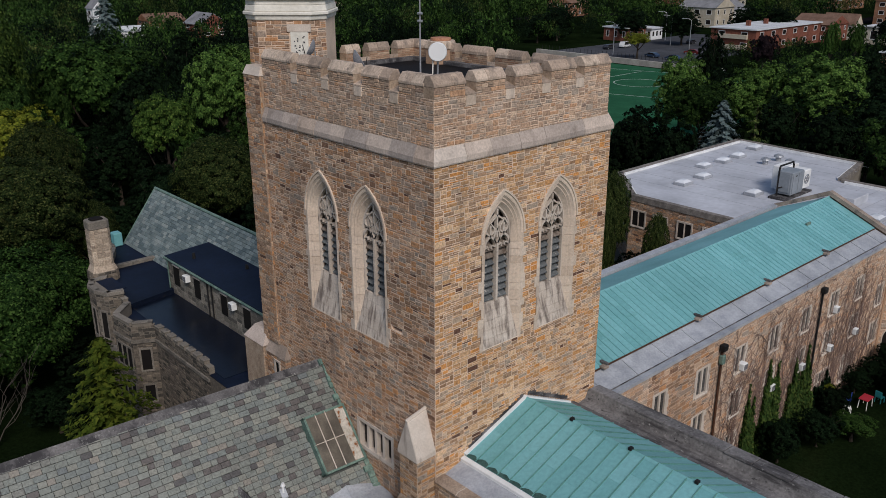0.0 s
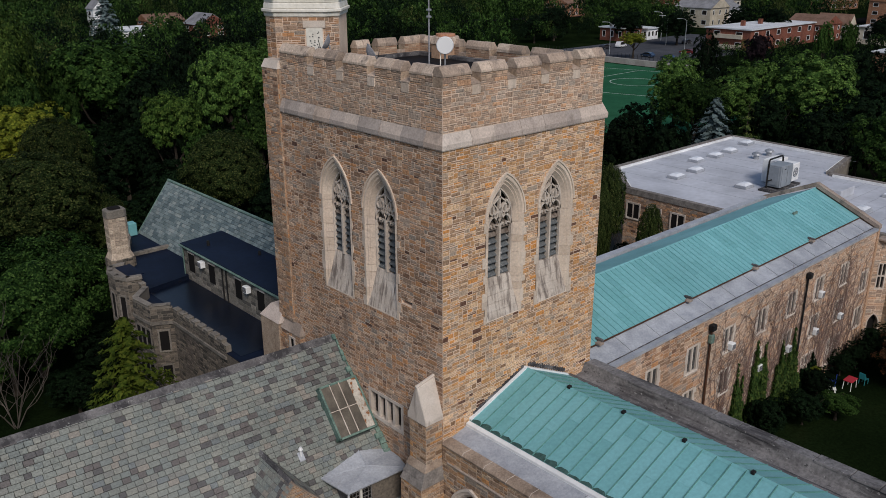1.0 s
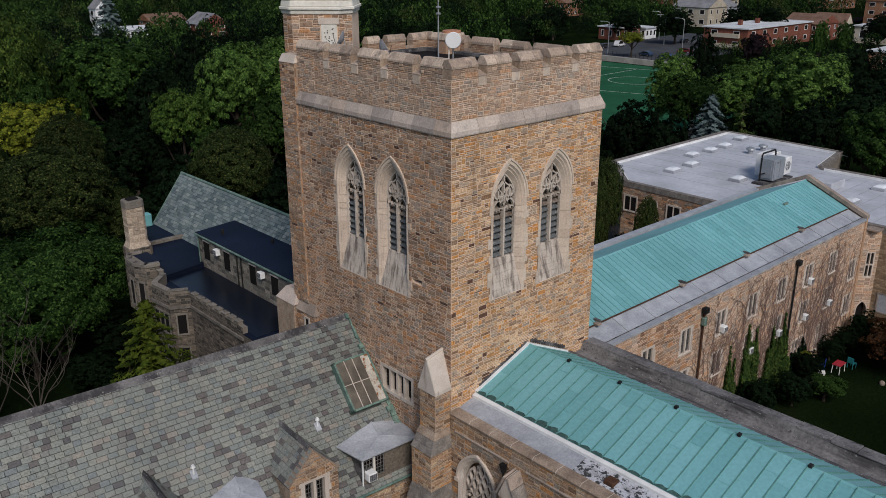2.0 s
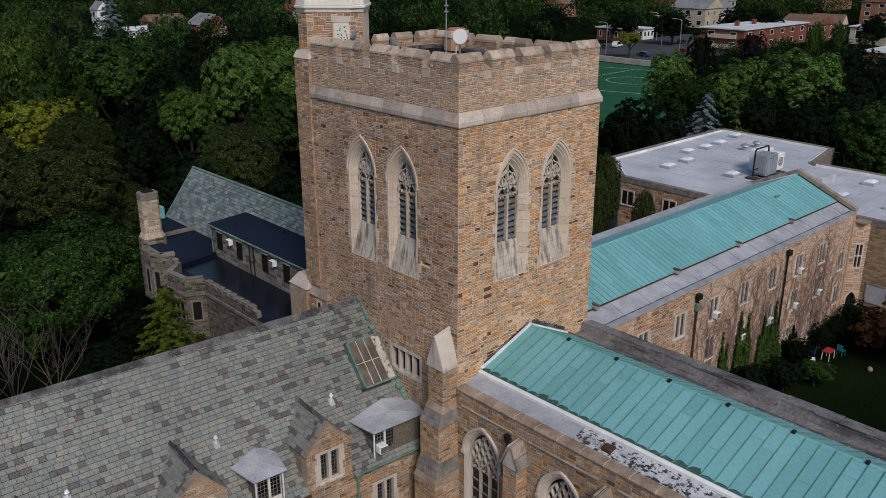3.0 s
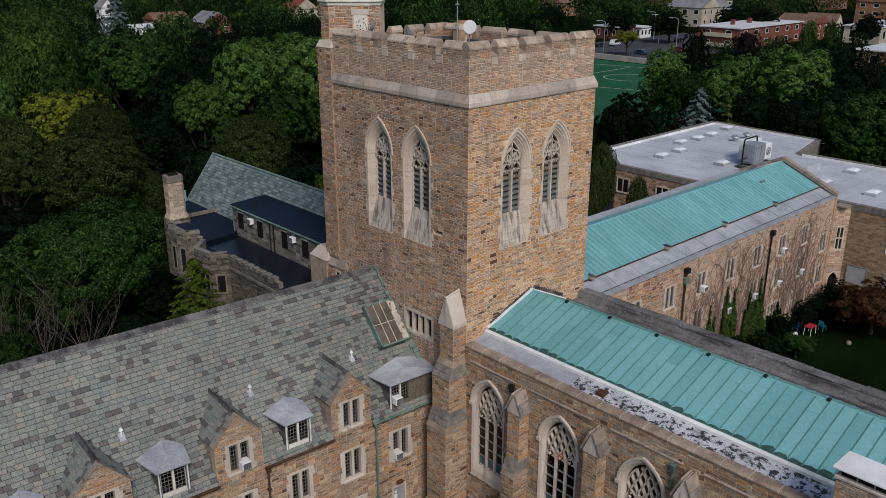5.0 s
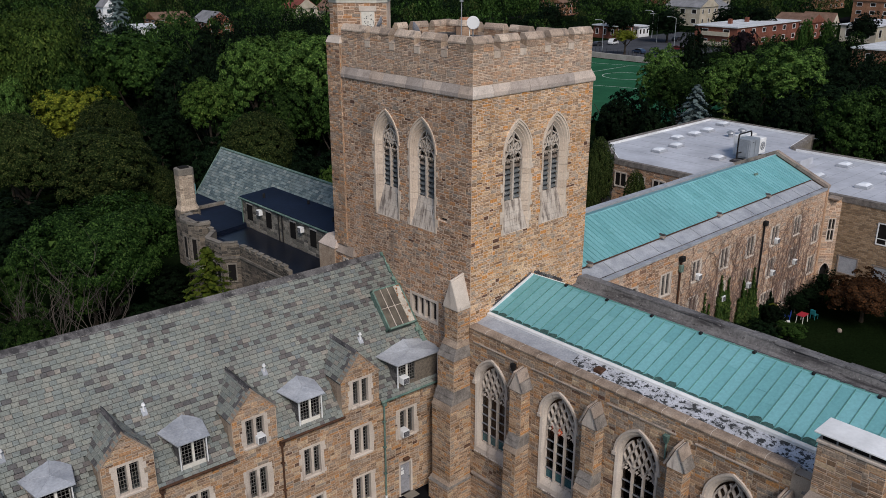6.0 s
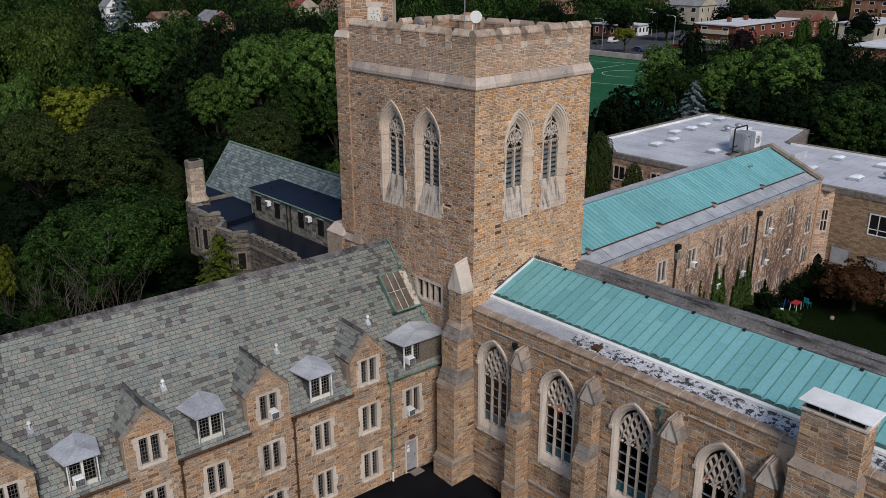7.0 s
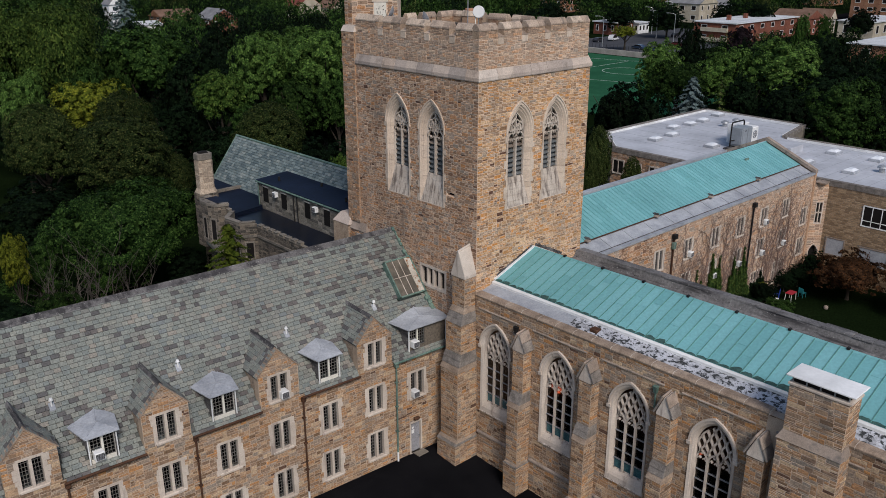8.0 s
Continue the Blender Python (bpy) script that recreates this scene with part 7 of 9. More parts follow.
# tall chimney
ch = thing("stone_chimney", (-0.4, 31.9, GROUND), "tall weathered stone chimney with a rounded cap", "chimney")
bm = bmesh.new()
def cring(k, z, o=0.0):
    return [(-0.35 + x * k * 0.7, 31.9 + y * k * 0.72, z) for x, y in ((-0.95, -0.55), (-0.65, -0.8), (0.65, -0.8), (0.95, -0.55), (0.95, 0.55), (0.65, 0.8), (-0.65, 0.8), (-0.95, 0.55))]
hexa(bm, cring(1.25, 5), cring(1.2, 9.6))
low_stack = part("lower_stack", bm, grey_mortar, ch)
bm = bmesh.new()
hexa(bm, cring(1.2, 9.6), cring(0.95, 10.0))
part("offset", bm, chimney_stone, ch)
bm = bmesh.new()
hexa(bm, cring(0.93, 10.0), cring(0.93, 12.4))
shaft = part("shaft", bm, court_mortar, ch)
for k in range(8):
    for kk, z0, z1, own, mat in ((1.25, 5.0, 9.6, low_stack, grey_stone), (0.93, 10.0, 12.4, shaft, chimney_stone)):
        p, q = Vector(cring(kk, 0)[k]), Vector(cring(kk, 0)[(k + 1) % 8])
        u = (q - p).normalized()
        out = Vector((u.y, -u.x, 0))
        F = (lambda p, u, out: lambda a, v, d: tuple(p + u * a + out * d + Vector((0, 0, v))))(p, u, out)
        lay("stone", F, rubble(rect(0, (q - p).length, z0, z1), [], 770 + k, du=0.10, dv=0.10, rows=(1, 2, 2, 3)), mat, own, proud=(0.01, 0.035), label="weathered chimney stones")
bm = bmesh.new()
hexa(bm, cring(1.0, 12.4), cring(0.98, 12.95))
part("cap", soften(bm, 0.05), grey_coping, ch)
bm = bmesh.new()
hexa(bm, cring(0.6, 12.95), cring(0.5, 13.05))
part("flue", bm, dark_room, ch)

# roof-top storey with doors
ph = thing("rooftop_storey", (4.3, 22, DECK), "low rooftop storey of grey blocks with a dark blue roof", "rooftop storey")
PX, PY0, PY1, PZ = 2.25, 15.2, 27.75, 10.85
ph_wall = part("wall", boxm(PX, 6.5, PY0, PY1, DECK + 0.06, PZ), grey_mortar, ph)
PF = west(PX)
doors = [(26.25, 27.0), (23.5, 24.25), (20.25, 20.95), (17.65, 18.4)]
lay("block", PF, courses(rect(PY0, PY1, DECK + 0.1, PZ), [rect(a - 0.05, b + 0.05, 9.35, 10.6) for a, b in doors], 740, 0.5, 0.24, 0.1), block_grey, ph_wall, proud=(0.006, 0.02), label="grey wall blocks")
lay("block", north(PY1), courses(rect(PX, 6.4, DECK + 0.1, PZ), [], 741, 0.5, 0.24, 0.1), block_grey, ph_wall, proud=(0.006, 0.02), label="grey wall blocks")
for a, b in doors:
    d = part("door", panel(PF, rect(a, b, 9.3, 10.55), [], -0.05, 0.03), dark_room, ph, "dark doorway")
    bm = bmesh.new()
    prism(bm, PF, rect(a - 0.08, b + 0.08, 10.55, 10.65), -0.02, 0.05)
    part("lintel", bm, limestone, d)
bm = bmesh.new()
hexa(bm, [(PX - 0.12, PY0, PZ), (6.6, PY0, PZ + 0.25), (6.6, PY1 + 0.12, PZ + 0.25), (PX - 0.12, PY1 + 0.12, PZ)], [(PX - 0.12, PY0, PZ + 0.14), (6.6, PY0, PZ + 0.4), (6.6, PY1 + 0.12, PZ + 0.4), (PX - 0.12, PY1 + 0.12, PZ + 0.14)])
part("roof", bm, black_roof, ph, "dark blue roof membrane")
bm = bmesh.new()
tube(bm, [(PX - 0.16, PY0, PZ + 0.03), (PX - 0.16, PY1 + 0.15, PZ + 0.03), ], 0.07, 6)
part("gutter", bm, copper_dark, ph)
for y in (27.6, 22.4, 21.9):
    bm = bmesh.new()
    tube(bm, [(PX - 0.1, y, PZ), (PX - 0.08, y, DECK + 0.1)], 0.045, 6)
    part("downpipe", bm, black_iron if y < 27 else copper_dark, ph)
for y in (24.95, 19.35):
    air_conditioner(PF, y, 10.1)
for x, y in ((3.2, 26.0), (4.6, 22.0), (3.6, 17.4)):
    v = thing("roof_vent", (x, y, PZ + 0.15), "short black pipe vent on the dark roof", "roof vent", "small roof vents")
    bm = bmesh.new()
    tube(bm, [(x, y, PZ + 0.1), (x, y, PZ + 0.55)], [0.12, 0.09], 8)
    part("pipe", bm, black_iron, v)

# slate roof behind
sr = thing("slate_gable_roof", (6.2, 27, 8.5), "steep pale blue-grey slate gable roof with a copper edge", "roof")
ry0, ry1, rx, rz, bx, bz = 13.6, 37.9, 6.25, 12.45, 3.3, 8.6
bm = bmesh.new()
hexa(bm, [(bx, ry0, bz), (2 * rx - bx, ry0, bz), (rx, ry0, rz - 0.04)], [(bx, ry1, bz), (2 * rx - bx, ry1, bz), (rx, ry1, rz - 0.04)])
s0 = part("roof_body", bm, slate_under, sr)
F = slope((bx - 0.1, ry0, bz - 0.12), (0, 1, 0), (rx - bx, 0, rz - bz))
L = math.hypot(rx - bx, rz - bz)
lay("slate", F, courses(rect(0, ry1 - ry0, 0, L + 0.1), [], 760, 0.40, 0.24, 0.3), blue_slate, s0, proud=(0.008, 0.014), joint=0.012, tilt=0.016, single=None, label="pale blue-grey slates", base=0.05)
bm = bmesh.new()
tube(bm, [(bx - 0.25, ry1 + 0.05, bz - 0.25), (rx, ry1 + 0.05, rz + 0.05)], 0.075, 6)
part("rake_edge", bm, copper_dark, sr)
bm = bmesh.new()
tube(bm, [(rx, ry0, rz + 0.06), (rx, ry1 + 0.1, rz + 0.06)], 0.1, 6)
part("ridge", bm, copper_dark, sr)
part("copper_hopper", soften(boxm(bx - 0.7, bx - 0.1, ry1 - 0.5, ry1 + 0.2, 8.9, 9.9), 0.06), copper, sr)
part("north_gable", boxm(bx - 0.4, 2 * rx - bx, ry1 - 0.05, ry1 + 0.02, GROUND, 8.7), grey_stone, sr)

# ---- things on the tower roof ----
dish = thing("antenna_drum", (2.19, 2.25, 23.95), "white drum-shaped microwave antenna on a pole", "antenna")
ax = Vector((-0.72, -0.70, 0.0)).normalized()
c = Vector((2.19, 2.25, 25.57))
bm = bmesh.new()
tube(bm, [c - ax * 0.22, c - ax * 0.1, c + ax * 0.10, c + ax * 0.15], [0.20, 0.32, 0.335, 0.31], 28)
part("drum", bm, surface("white_radome", [(0.3, (0.74, 0.74, 0.75)), (0.7, (0.80, 0.80, 0.81))], rough=0.4, grain=None, bump=None), dish)
bm = bmesh.new()
tube(bm, [(2.25, 2.32, 23.95), (2.25, 2.32, 25.4)], 0.035, 8)
part("pole", bm, steel, dish)
bm = bmesh.new()
tube(bm, [c - ax * 0.2 + Vector((-0.15, 0.1, -0.1)), (1.9, 2.2, 24.8), (1.75, 2.1, 24.2), (1.8, 2.2, 23.97)], 0.022, 6)
part("cable", bm, cream, dish)
# low flue block on the far parapet
flue = thing("flue_block", (8.85, 9.5, 23.95), "low eight-sided brick flue with a round terracotta lid", "flue")
oct_ring = lambda r, z: [(8.85 + r * math.cos(k * math.pi / 4 + 0.39), 9.5 + r * math.sin(k * math.pi / 4 + 0.39), z) for k in range(8)]
bm = bmesh.new()
hexa(bm, oct_ring(0.74, 23.95), oct_ring(0.74, 24.62))
part("shaft", bm, inner_brick, flue)
bm = bmesh.new()
hexa(bm, oct_ring(0.80, 24.62), oct_ring(0.70, 24.98))
part("coping", soften(bm, 0.03), cap_stone, flue)
bm = bmesh.new()
tube(bm, [(8.85, 9.5, 24.98), (8.85, 9.5, 25.10)], [0.50, 0.48], 20)
part("lid", soften(bm, 0.015), surface("terracotta", [(0.3, (0.36, 0.17, 0.10)), (0.7, (0.44, 0.23, 0.15))], cloud=3), flue, "round terracotta lid")
mast = thing("radio_mast", (1.55, 2.45, 23.95), "thin grey radio mast with small clamps", "mast")
bm = bmesh.new()
tube(bm, [(1.55, 2.45, 23.95), (1.55, 2.45, 29.8)], [0.032, 0.02], 8)
part("pole", bm, grey_door, mast)
for z in (26.6, 26.85):
    part("clamp", soften(boxm(1.47, 1.63, 2.37, 2.53, z, z + 0.08), 0.02), steel, mast)
for px, py, pz, yaw, r in ((0.75, 5.2, 25.0, -25, 0.42), (1.1, 8.4, 25.2, 140, 0.36)):
    sd = thing("satellite_dish", (px, py, 23.95), "grey satellite dish behind the battlements", "satellite dish", "satellite dishes")
    bm = bmesh.new()
    a = Vector((math.cos(radians(yaw)), math.sin(radians(yaw)), 0.5)).normalized()
    p = Vector((px, py, pz))
    q = a.to_track_quat("Z", "Y")
    rings = []
    for k in range(1, 6):
        rr = r * k / 5
        rings.append([bm.verts.new(p + q @ Vector((rr * math.cos(t), rr * math.sin(t) * 1.1, 0.55 * rr * rr / r))) for t in (i * math.pi / 10 for i in range(20))])
    top = bm.verts.new(p)
    for i in range(20):
        bm.faces.new((top, rings[0][i], rings[0][(i + 1) % 20]))
        for A_, B_ in zip(rings, rings[1:]):
            bm.faces.new((A_[i], A_[(i + 1) % 20], B_[(i + 1) % 20], B_[i]))
    out = bmesh.ops.extrude_face_region(bm, geom=list(bm.faces))
    bmesh.ops.translate(bm, vec=-a * 0.02, verts=[g for g in out["geom"] if isinstance(g, bmesh.types.BMVert)])
    part("reflector", bm, grey_door, sd)
    bm = bmesh.new()
    tube(bm, [(px - a.x * 0.05, py - a.y * 0.05, 23.95), tuple(p - a * 0.04)], 0.03, 6)
    part("post", bm, steel, sd)
    bm = bmesh.new()
    tube(bm, [tuple(p + q @ Vector((0, -r, 0.2))), tuple(p + a * 0.5)], 0.015, 6)
    part("feed_arm", bm, black_iron, sd)

# ---- ground, yard, garden, field, streets ----
bm = bmesh.new()
xs = sorted([-700 + 2000 * i / 60 for i in range(61)] + [-45.0, -0.05])
ys = sorted([-600 + 2000 * i / 60 for i in range(61)] + [-45.0, 5.5])
vs = [[bm.verts.new((x, y, GROUND - 0.03)) for y in ys] for x in xs]
for i in range(len(xs) - 1):
    for j in range(len(ys) - 1):
        if not (-45 <= xs[i] < -0.1 and -45 <= ys[j] < 5.4):
            bm.faces.new((vs[i][j], vs[i + 1][j], vs[i + 1][j + 1], vs[i][j + 1]))
out = bmesh.ops.extrude_face_region(bm, geom=list(bm.faces))
bmesh.ops.translate(bm, vec=(0, 0, -0.9), verts=[g for g in out["geom"] if isinstance(g, bmesh.types.BMVert)])
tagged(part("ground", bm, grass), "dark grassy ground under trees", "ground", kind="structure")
# the asphalt yard falls to the south, away from the dormitory
bm = bmesh.new()
line = [(5.5, GROUND), (2.0, GROUND), (-0.6, GROUND - 0.22), (-4.5, GROUND - 0.43), (-9.0, GROUND - 0.52), (-45.0, GROUND - 0.55)]
top = [[bm.verts.new((x, y, z)) for x in (-45.0, -0.05)] for y, z in line]
low = [[bm.verts.new((x, y, z - 0.3)) for x in (-45.0, -0.05)] for y, z in line]
for k in range(len(line) - 1):
    bm.faces.new((top[k][0], top[k][1], top[k + 1][1], top[k + 1][0]))
    bm.faces.new((low[k][0], low[k + 1][0], low[k + 1][1], low[k][1]))
    for q in (0, 1):
        bm.faces.new((top[k][q], low[k][q], low[k + 1][q], top[k + 1][q]))
for k in (0, -1):
    bm.faces.new((top[k][0], top[k][1], low[k][1], low[k][0]))
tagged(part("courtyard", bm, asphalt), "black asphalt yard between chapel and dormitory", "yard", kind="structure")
tagged(part("doorstep", soften(boxm(-3.0, -2.2, 1.75, 2.3, GROUND, GROUND + 0.08), 0.02), grey_mortar), "worn concrete doorstep slab", "step", kind="structure")
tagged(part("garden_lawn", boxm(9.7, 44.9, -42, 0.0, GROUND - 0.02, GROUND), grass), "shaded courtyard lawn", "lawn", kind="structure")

tagged(part("sports_field", boxm(96, 172, 55, 140, GROUND - 0.02, GROUND + 0.02), turf), "green artificial sports field with painted lines", "field", kind="structure")
def strip(name, x0, y0, x1, y1, w, mat, z, label, cat):
    bm = bmesh.new()
    l = math.hypot(x1 - x0, y1 - y0)
    nx, ny = -(y1 - y0) / l * w / 2, (x1 - x0) / l * w / 2
    hexa(bm, [(x0 - nx, y0 - ny, GROUND - 0.02), (x1 - nx, y1 - ny, GROUND - 0.02), (x1 + nx, y1 + ny, GROUND - 0.02), (x0 + nx, y0 + ny, GROUND - 0.02)],
         [(x0 - nx, y0 - ny, z), (x1 - nx, y1 - ny, z), (x1 + nx, y1 + ny, z), (x0 + nx, y0 + ny, z)])
    return tagged(part(name, bm, mat), label, cat, kind="structure")
for x0, y0, x1, y1 in ((158.5, 131, 169.5, 92), (122, 104.8, 164.5, 106.2), (119, 128, 134, 78), (134, 78, 171, 86)):
    strip("field_line", x0, y0, x1, y1, 0.22, line_paint, GROUND + 0.028, "thin painted line on the green field", "field line")
for cx, cy, r in ((148, 95, 6.0),):
    bm = bmesh.new()
    pts = [(cx + r * math.cos(a), cy + r * math.sin(a)) for a in (k * math.pi / 20 for k in range(41))]
    curve_bar(bm, lambda u, v, d: (u, v, GROUND + d), pts, 0.22, 0.0, 0.03)
    tagged(part("field_circle", bm, line_paint), "painted circle on the green field", "field line", kind="structure")
goal = thing("soccer_goal", (168, 89, GROUND), "white metal soccer goal frame on the field edge", "goal")
for y in (85.4, 92.7):
    bm = bmesh.new()
    tube(bm, [(168, y, GROUND), (168, y, GROUND + 2.4), (169.5, y, GROUND)], 0.08, 6)
    part("post", bm, white_paint, goal)
bm = bmesh.new()
tube(bm, [(168, 85.4, GROUND + 2.4), (168, 92.7, GROUND + 2.4)], 0.08, 6)
part("crossbar", bm, white_paint, goal)
bm = boxm(173.2, 174.2, 96, 150, GROUND, 0.9)
box(bm, 172.2, 174.2, 90, 96, GROUND, 0.5)
tagged(part("retaining_wall", bm, concrete), "pale concrete retaining wall beside the field", "wall", kind="structure")
bm = bmesh.new()
for k in range(40):
    tube(bm, [(174.6, 98 + k * 1.3, GROUND), (174.6, 98 + k * 1.3, 2.1)], 0.05, 5)
tagged(part("fence_posts", bm, black_iron), "row of thin black fence posts by the parking lot", "fence", kind="stuff")
tagged(part("parking_lot", boxm(177, 262, 108, 152, GROUND - 0.02, GROUND + 0.03), surface("grey_asphalt", [(0.3, (0.055, 0.058, 0.066)), (0.7, (0.075, 0.078, 0.088))], cloud=0.05, grain=(2, 0.15), spec=0.0)), "grey asphalt parking lot and street", "parking lot", kind="structure")
strip("street", 262, 130, 700, 150, 11, asphalt, GROUND + 0.02, "asphalt street leading between houses", "street")
strip("street", 60, 300, 420, 205, 9, asphalt, GROUND + 0.02, "asphalt street behind the trees", "street")

# ---- cars ----
def car(x, y, yaw, paint, label, tall=0.0):
    c = thing("parked_car", (x, y, GROUND), label, "car", "parked cars")
    M = Matrix.Translation((x, y, GROUND)) @ Matrix.Rotation(radians(yaw), 4, "Z")
    def add(name, bm, mat):
        bm.transform(M)
        return part(name, bm, mat, c)
    bm = bmesh.new()
    side = [(-2.2, 0.35), (2.2, 0.35), (2.25, 0.75), (1.1, 0.95), (0.5 + tall * 0.4, 1.42 + tall), (-1.2 - tall * 0.7, 1.45 + tall), (-2.0, 1.0), (-2.25, 0.9)]
    hexa(bm, [(u, -0.86, v) for u, v in side], [(u, 0.86, v) for u, v in side])
    add("body", soften(bm, 0.08, 2), paint)
    for s in (-1, 1):
        bm = bmesh.new()
        win = [(0.95, 0.98), (0.48 + tall * 0.3, 1.36 + tall), (-1.1 - tall * 0.5, 1.38 + tall), (-1.7, 1.0)]
        hexa(bm, [(u, s * 0.85, v) for u, v in win], [(u, s * 0.875, v) for u, v in win])
        add("side_window", bm, dark_room)
    for u in (-1.4, 1.4):
        for s in (-1, 1):
            bm = bmesh.new()
            tube(bm, [(u, s * 0.70, 0.33), (u, s * 0.90, 0.33)], 0.33, 14)
            wheel = add("wheel", bm, black_iron)
            bm = bmesh.new()
            tube(bm, [(u, s * 0.905, 0.33), (u, s * 0.915, 0.33)], 0.2, 10)
            bm.transform(M)
            part("rim", bm, steel, wheel)
def paint(name, c):
    return surface(name, [(0.3, c), (0.7, tuple(v * 1.1 for v in c))], rough=0.25, grain=None, bump=None, spec=0.5)
car_white, car_blue, car_red, car_dark = paint("white_car_paint", (0.6, 0.6, 0.6)), paint("blue_car_paint", (0.03, 0.05, 0.09)), paint("red_car_paint", (0.12, 0.02, 0.02)), paint("dark_car_paint", (0.03, 0.03, 0.035))
car(206, 142, 5, car_white, "white van in the grey parking lot", 0.5)
car(199, 143, 5, car_dark, "dark car in the grey parking lot")
car(191, 121.5, 80, car_blue, "dark blue car beside the pale wall")
car(190, 114, 85, car_blue, "dark blue car beside the pale wall")
car(206, 118, 100, car_red, "dark red car in the grey parking lot")
car(231, 134, 10, car_dark, "dark car on the grey street")
car(240, 121, 95, car_dark, "dark car on the grey street")

# ---- street lamps ----
def street_lamp(x, y, yaw, h=9.0):
    s = thing("street_lamp", (x, y, GROUND), "pale metal street lamp with a curved arm", "street lamp", "street lamps")
    bm = bmesh.new()
    tube(bm, [(x, y, GROUND), (x, y, GROUND + h)], [0.13, 0.08], 8)
    part("pole", bm, steel, s)
    dx, dy = math.cos(radians(yaw)), math.sin(radians(yaw))
    bm = bmesh.new()
    tube(bm, [(x, y, GROUND + h - 0.1), (x + dx * 0.8, y + dy * 0.8, GROUND + h + 0.35), (x + dx * 2.2, y + dy * 2.2, GROUND + h + 0.45)], 0.06, 6)
    part("arm", bm, steel, s)
    bm = boxm(-0.4, 0.4, -0.15, 0.15, -0.08, 0.1)
    bm.transform(Matrix.Translation((x + dx * 2.5, y + dy * 2.5, GROUND + h + 0.42)) @ Matrix.Rotation(radians(yaw), 4, "Z"))
    part("lamp_head", soften(bm, 0.05), steel, s)
for x, y, yaw in ((188, 133, 150), (222, 136, 140), (214, 124, 120), (234, 146, 120), (268, 160, 130)):
    street_lamp(x, y, yaw)

# ---- houses and apartments beyond ----
HOUSES = []


def house(x0, x1, y0, y1, h, wall, roof, label, ridge=0.0, along="x", storeys=2, bays=4, flat=None, base=GROUND, win_mat=white_paint, cat="house"):
    hs = thing("house" if cat == "house" else "apartment_building", ((x0 + x1) / 2, (y0 + y1) / 2, base), label, cat)
    HOUSES.append((x0, x1, y0, y1))
    part("wall", boxm(x0, x1, y0, y1, base, base + h), wall, hs)
    if ridge > 0:
        o = 0.4
        bm = bmesh.new()
        if along == "x":
            m = (y0 + y1) / 2
            hexa(bm, [(x0 - o, y0 - o, base + h), (x0 - o, y1 + o, base + h), (x0 - o, m, base + h + ridge)], [(x1 + o, y0 - o, base + h), (x1 + o, y1 + o, base + h), (x1 + o, m, base + h + ridge)])
            b2 = bmesh.new()
            prism(b2, west(x0), [(y0, base + h), (y1, base + h), (m, base + h + ridge * (y1 - y0) / (y1 - y0 + 2 * o))], -0.05, o + 0.03)
        else:
            m = (x0 + x1) / 2
            hexa(bm, [(x0 - o, y0 - o, base + h), (x1 + o, y0 - o, base + h), (m, y0 - o, base + h + ridge)], [(x0 - o, y1 + o, base + h), (x1 + o, y1 + o, base + h), (m, y1 + o, base + h + ridge)])
            b2 = bmesh.new()
            prism(b2, south(y0), [(x0, base + h), (x1, base + h), (m, base + h + ridge * (x1 - x0) / (x1 - x0 + 2 * o))], -0.05, o + 0.03)
        part("roof", bm, roof, hs)
        part("gable", b2, wall, hs)
    else:
        part("roof", boxm(x0 - 0.5, x1 + 0.5, y0 - 0.5, y1 + 0.5, base + h, base + h + 0.35), roof, hs)
    sh = h / storeys
    for F, a, b in ((south(y0), x0, x1), (west(x0), y0, y1)):
        n = max(1, round((b - a) / ((x1 - x0) / bays)))
        for s in range(storeys):
            for k in range(n):
                c = a + (k + 0.5) * (b - a) / n
                z = base + s * sh + sh * 0.3
                wv = 0.6 if (b - a) / n < 5 else 1.1
                w = part("window", ring_band(F, rect(c - wv, c + wv, z, z + sh * 0.5), rect(c - wv + 0.12, c + wv - 0.12, z + 0.12, z + sh * 0.5 - 0.12), -0.02, (0.08, 0.06)), win_mat, hs)
                part("pane", panel(F, rect(c - wv + 0.12, c + wv - 0.12, z + 0.12, z + sh * 0.5 - 0.12), [], 0.0, 0.03), dark_room, w)
    return hs


tan_shingle = surface("brown_shingles", [(0.3, (0.14, 0.085, 0.06)), (0.7, (0.19, 0.12, 0.09))], cloud=0.5)
grey_shingle = surface("grey_shingles", [(0.3, (0.17, 0.17, 0.18)), (0.7, (0.23, 0.23, 0.24))], cloud=0.5)
red_shingle = surface("red_shingles", [(0.3, (0.16, 0.05, 0.04)), (0.7, (0.21, 0.07, 0.055))], cloud=0.5)
siding = surface("cream_siding", [(0.3, (0.40, 0.35, 0.27)), (0.7, (0.46, 0.41, 0.33))], cloud=0.5)
white_top = surface("white_gravel_roof", [(0.3, (0.50, 0.51, 0.53)), (0.7, (0.58, 0.59, 0.60))], cloud=0.2)
ap = house(224, 266, 108, 123, 6.3, red_brick, white_top, "two-storey red brick apartment block with a white flat roof", storeys=2, bays=6, cat="apartment")
for k in range(2):
    part("balcony", boxm(223.0, 224.0, 110.5, 120, GROUND + 0.5 + k * 3.1, GROUND + 1.7 + k * 3.1), siding, ap)
for x in (234, 245):
    part("chimney", soften(boxm(x, x + 1.2, 116, 117.2, GROUND + 6.5, GROUND + 8.2), 0.05), red_brick, ap)
house(266.6, 280, 105, 118, 5.6, red_brick, tan_shingle, "red brick house end with a brown pitched roof", 3.0, "y", 2, 3)
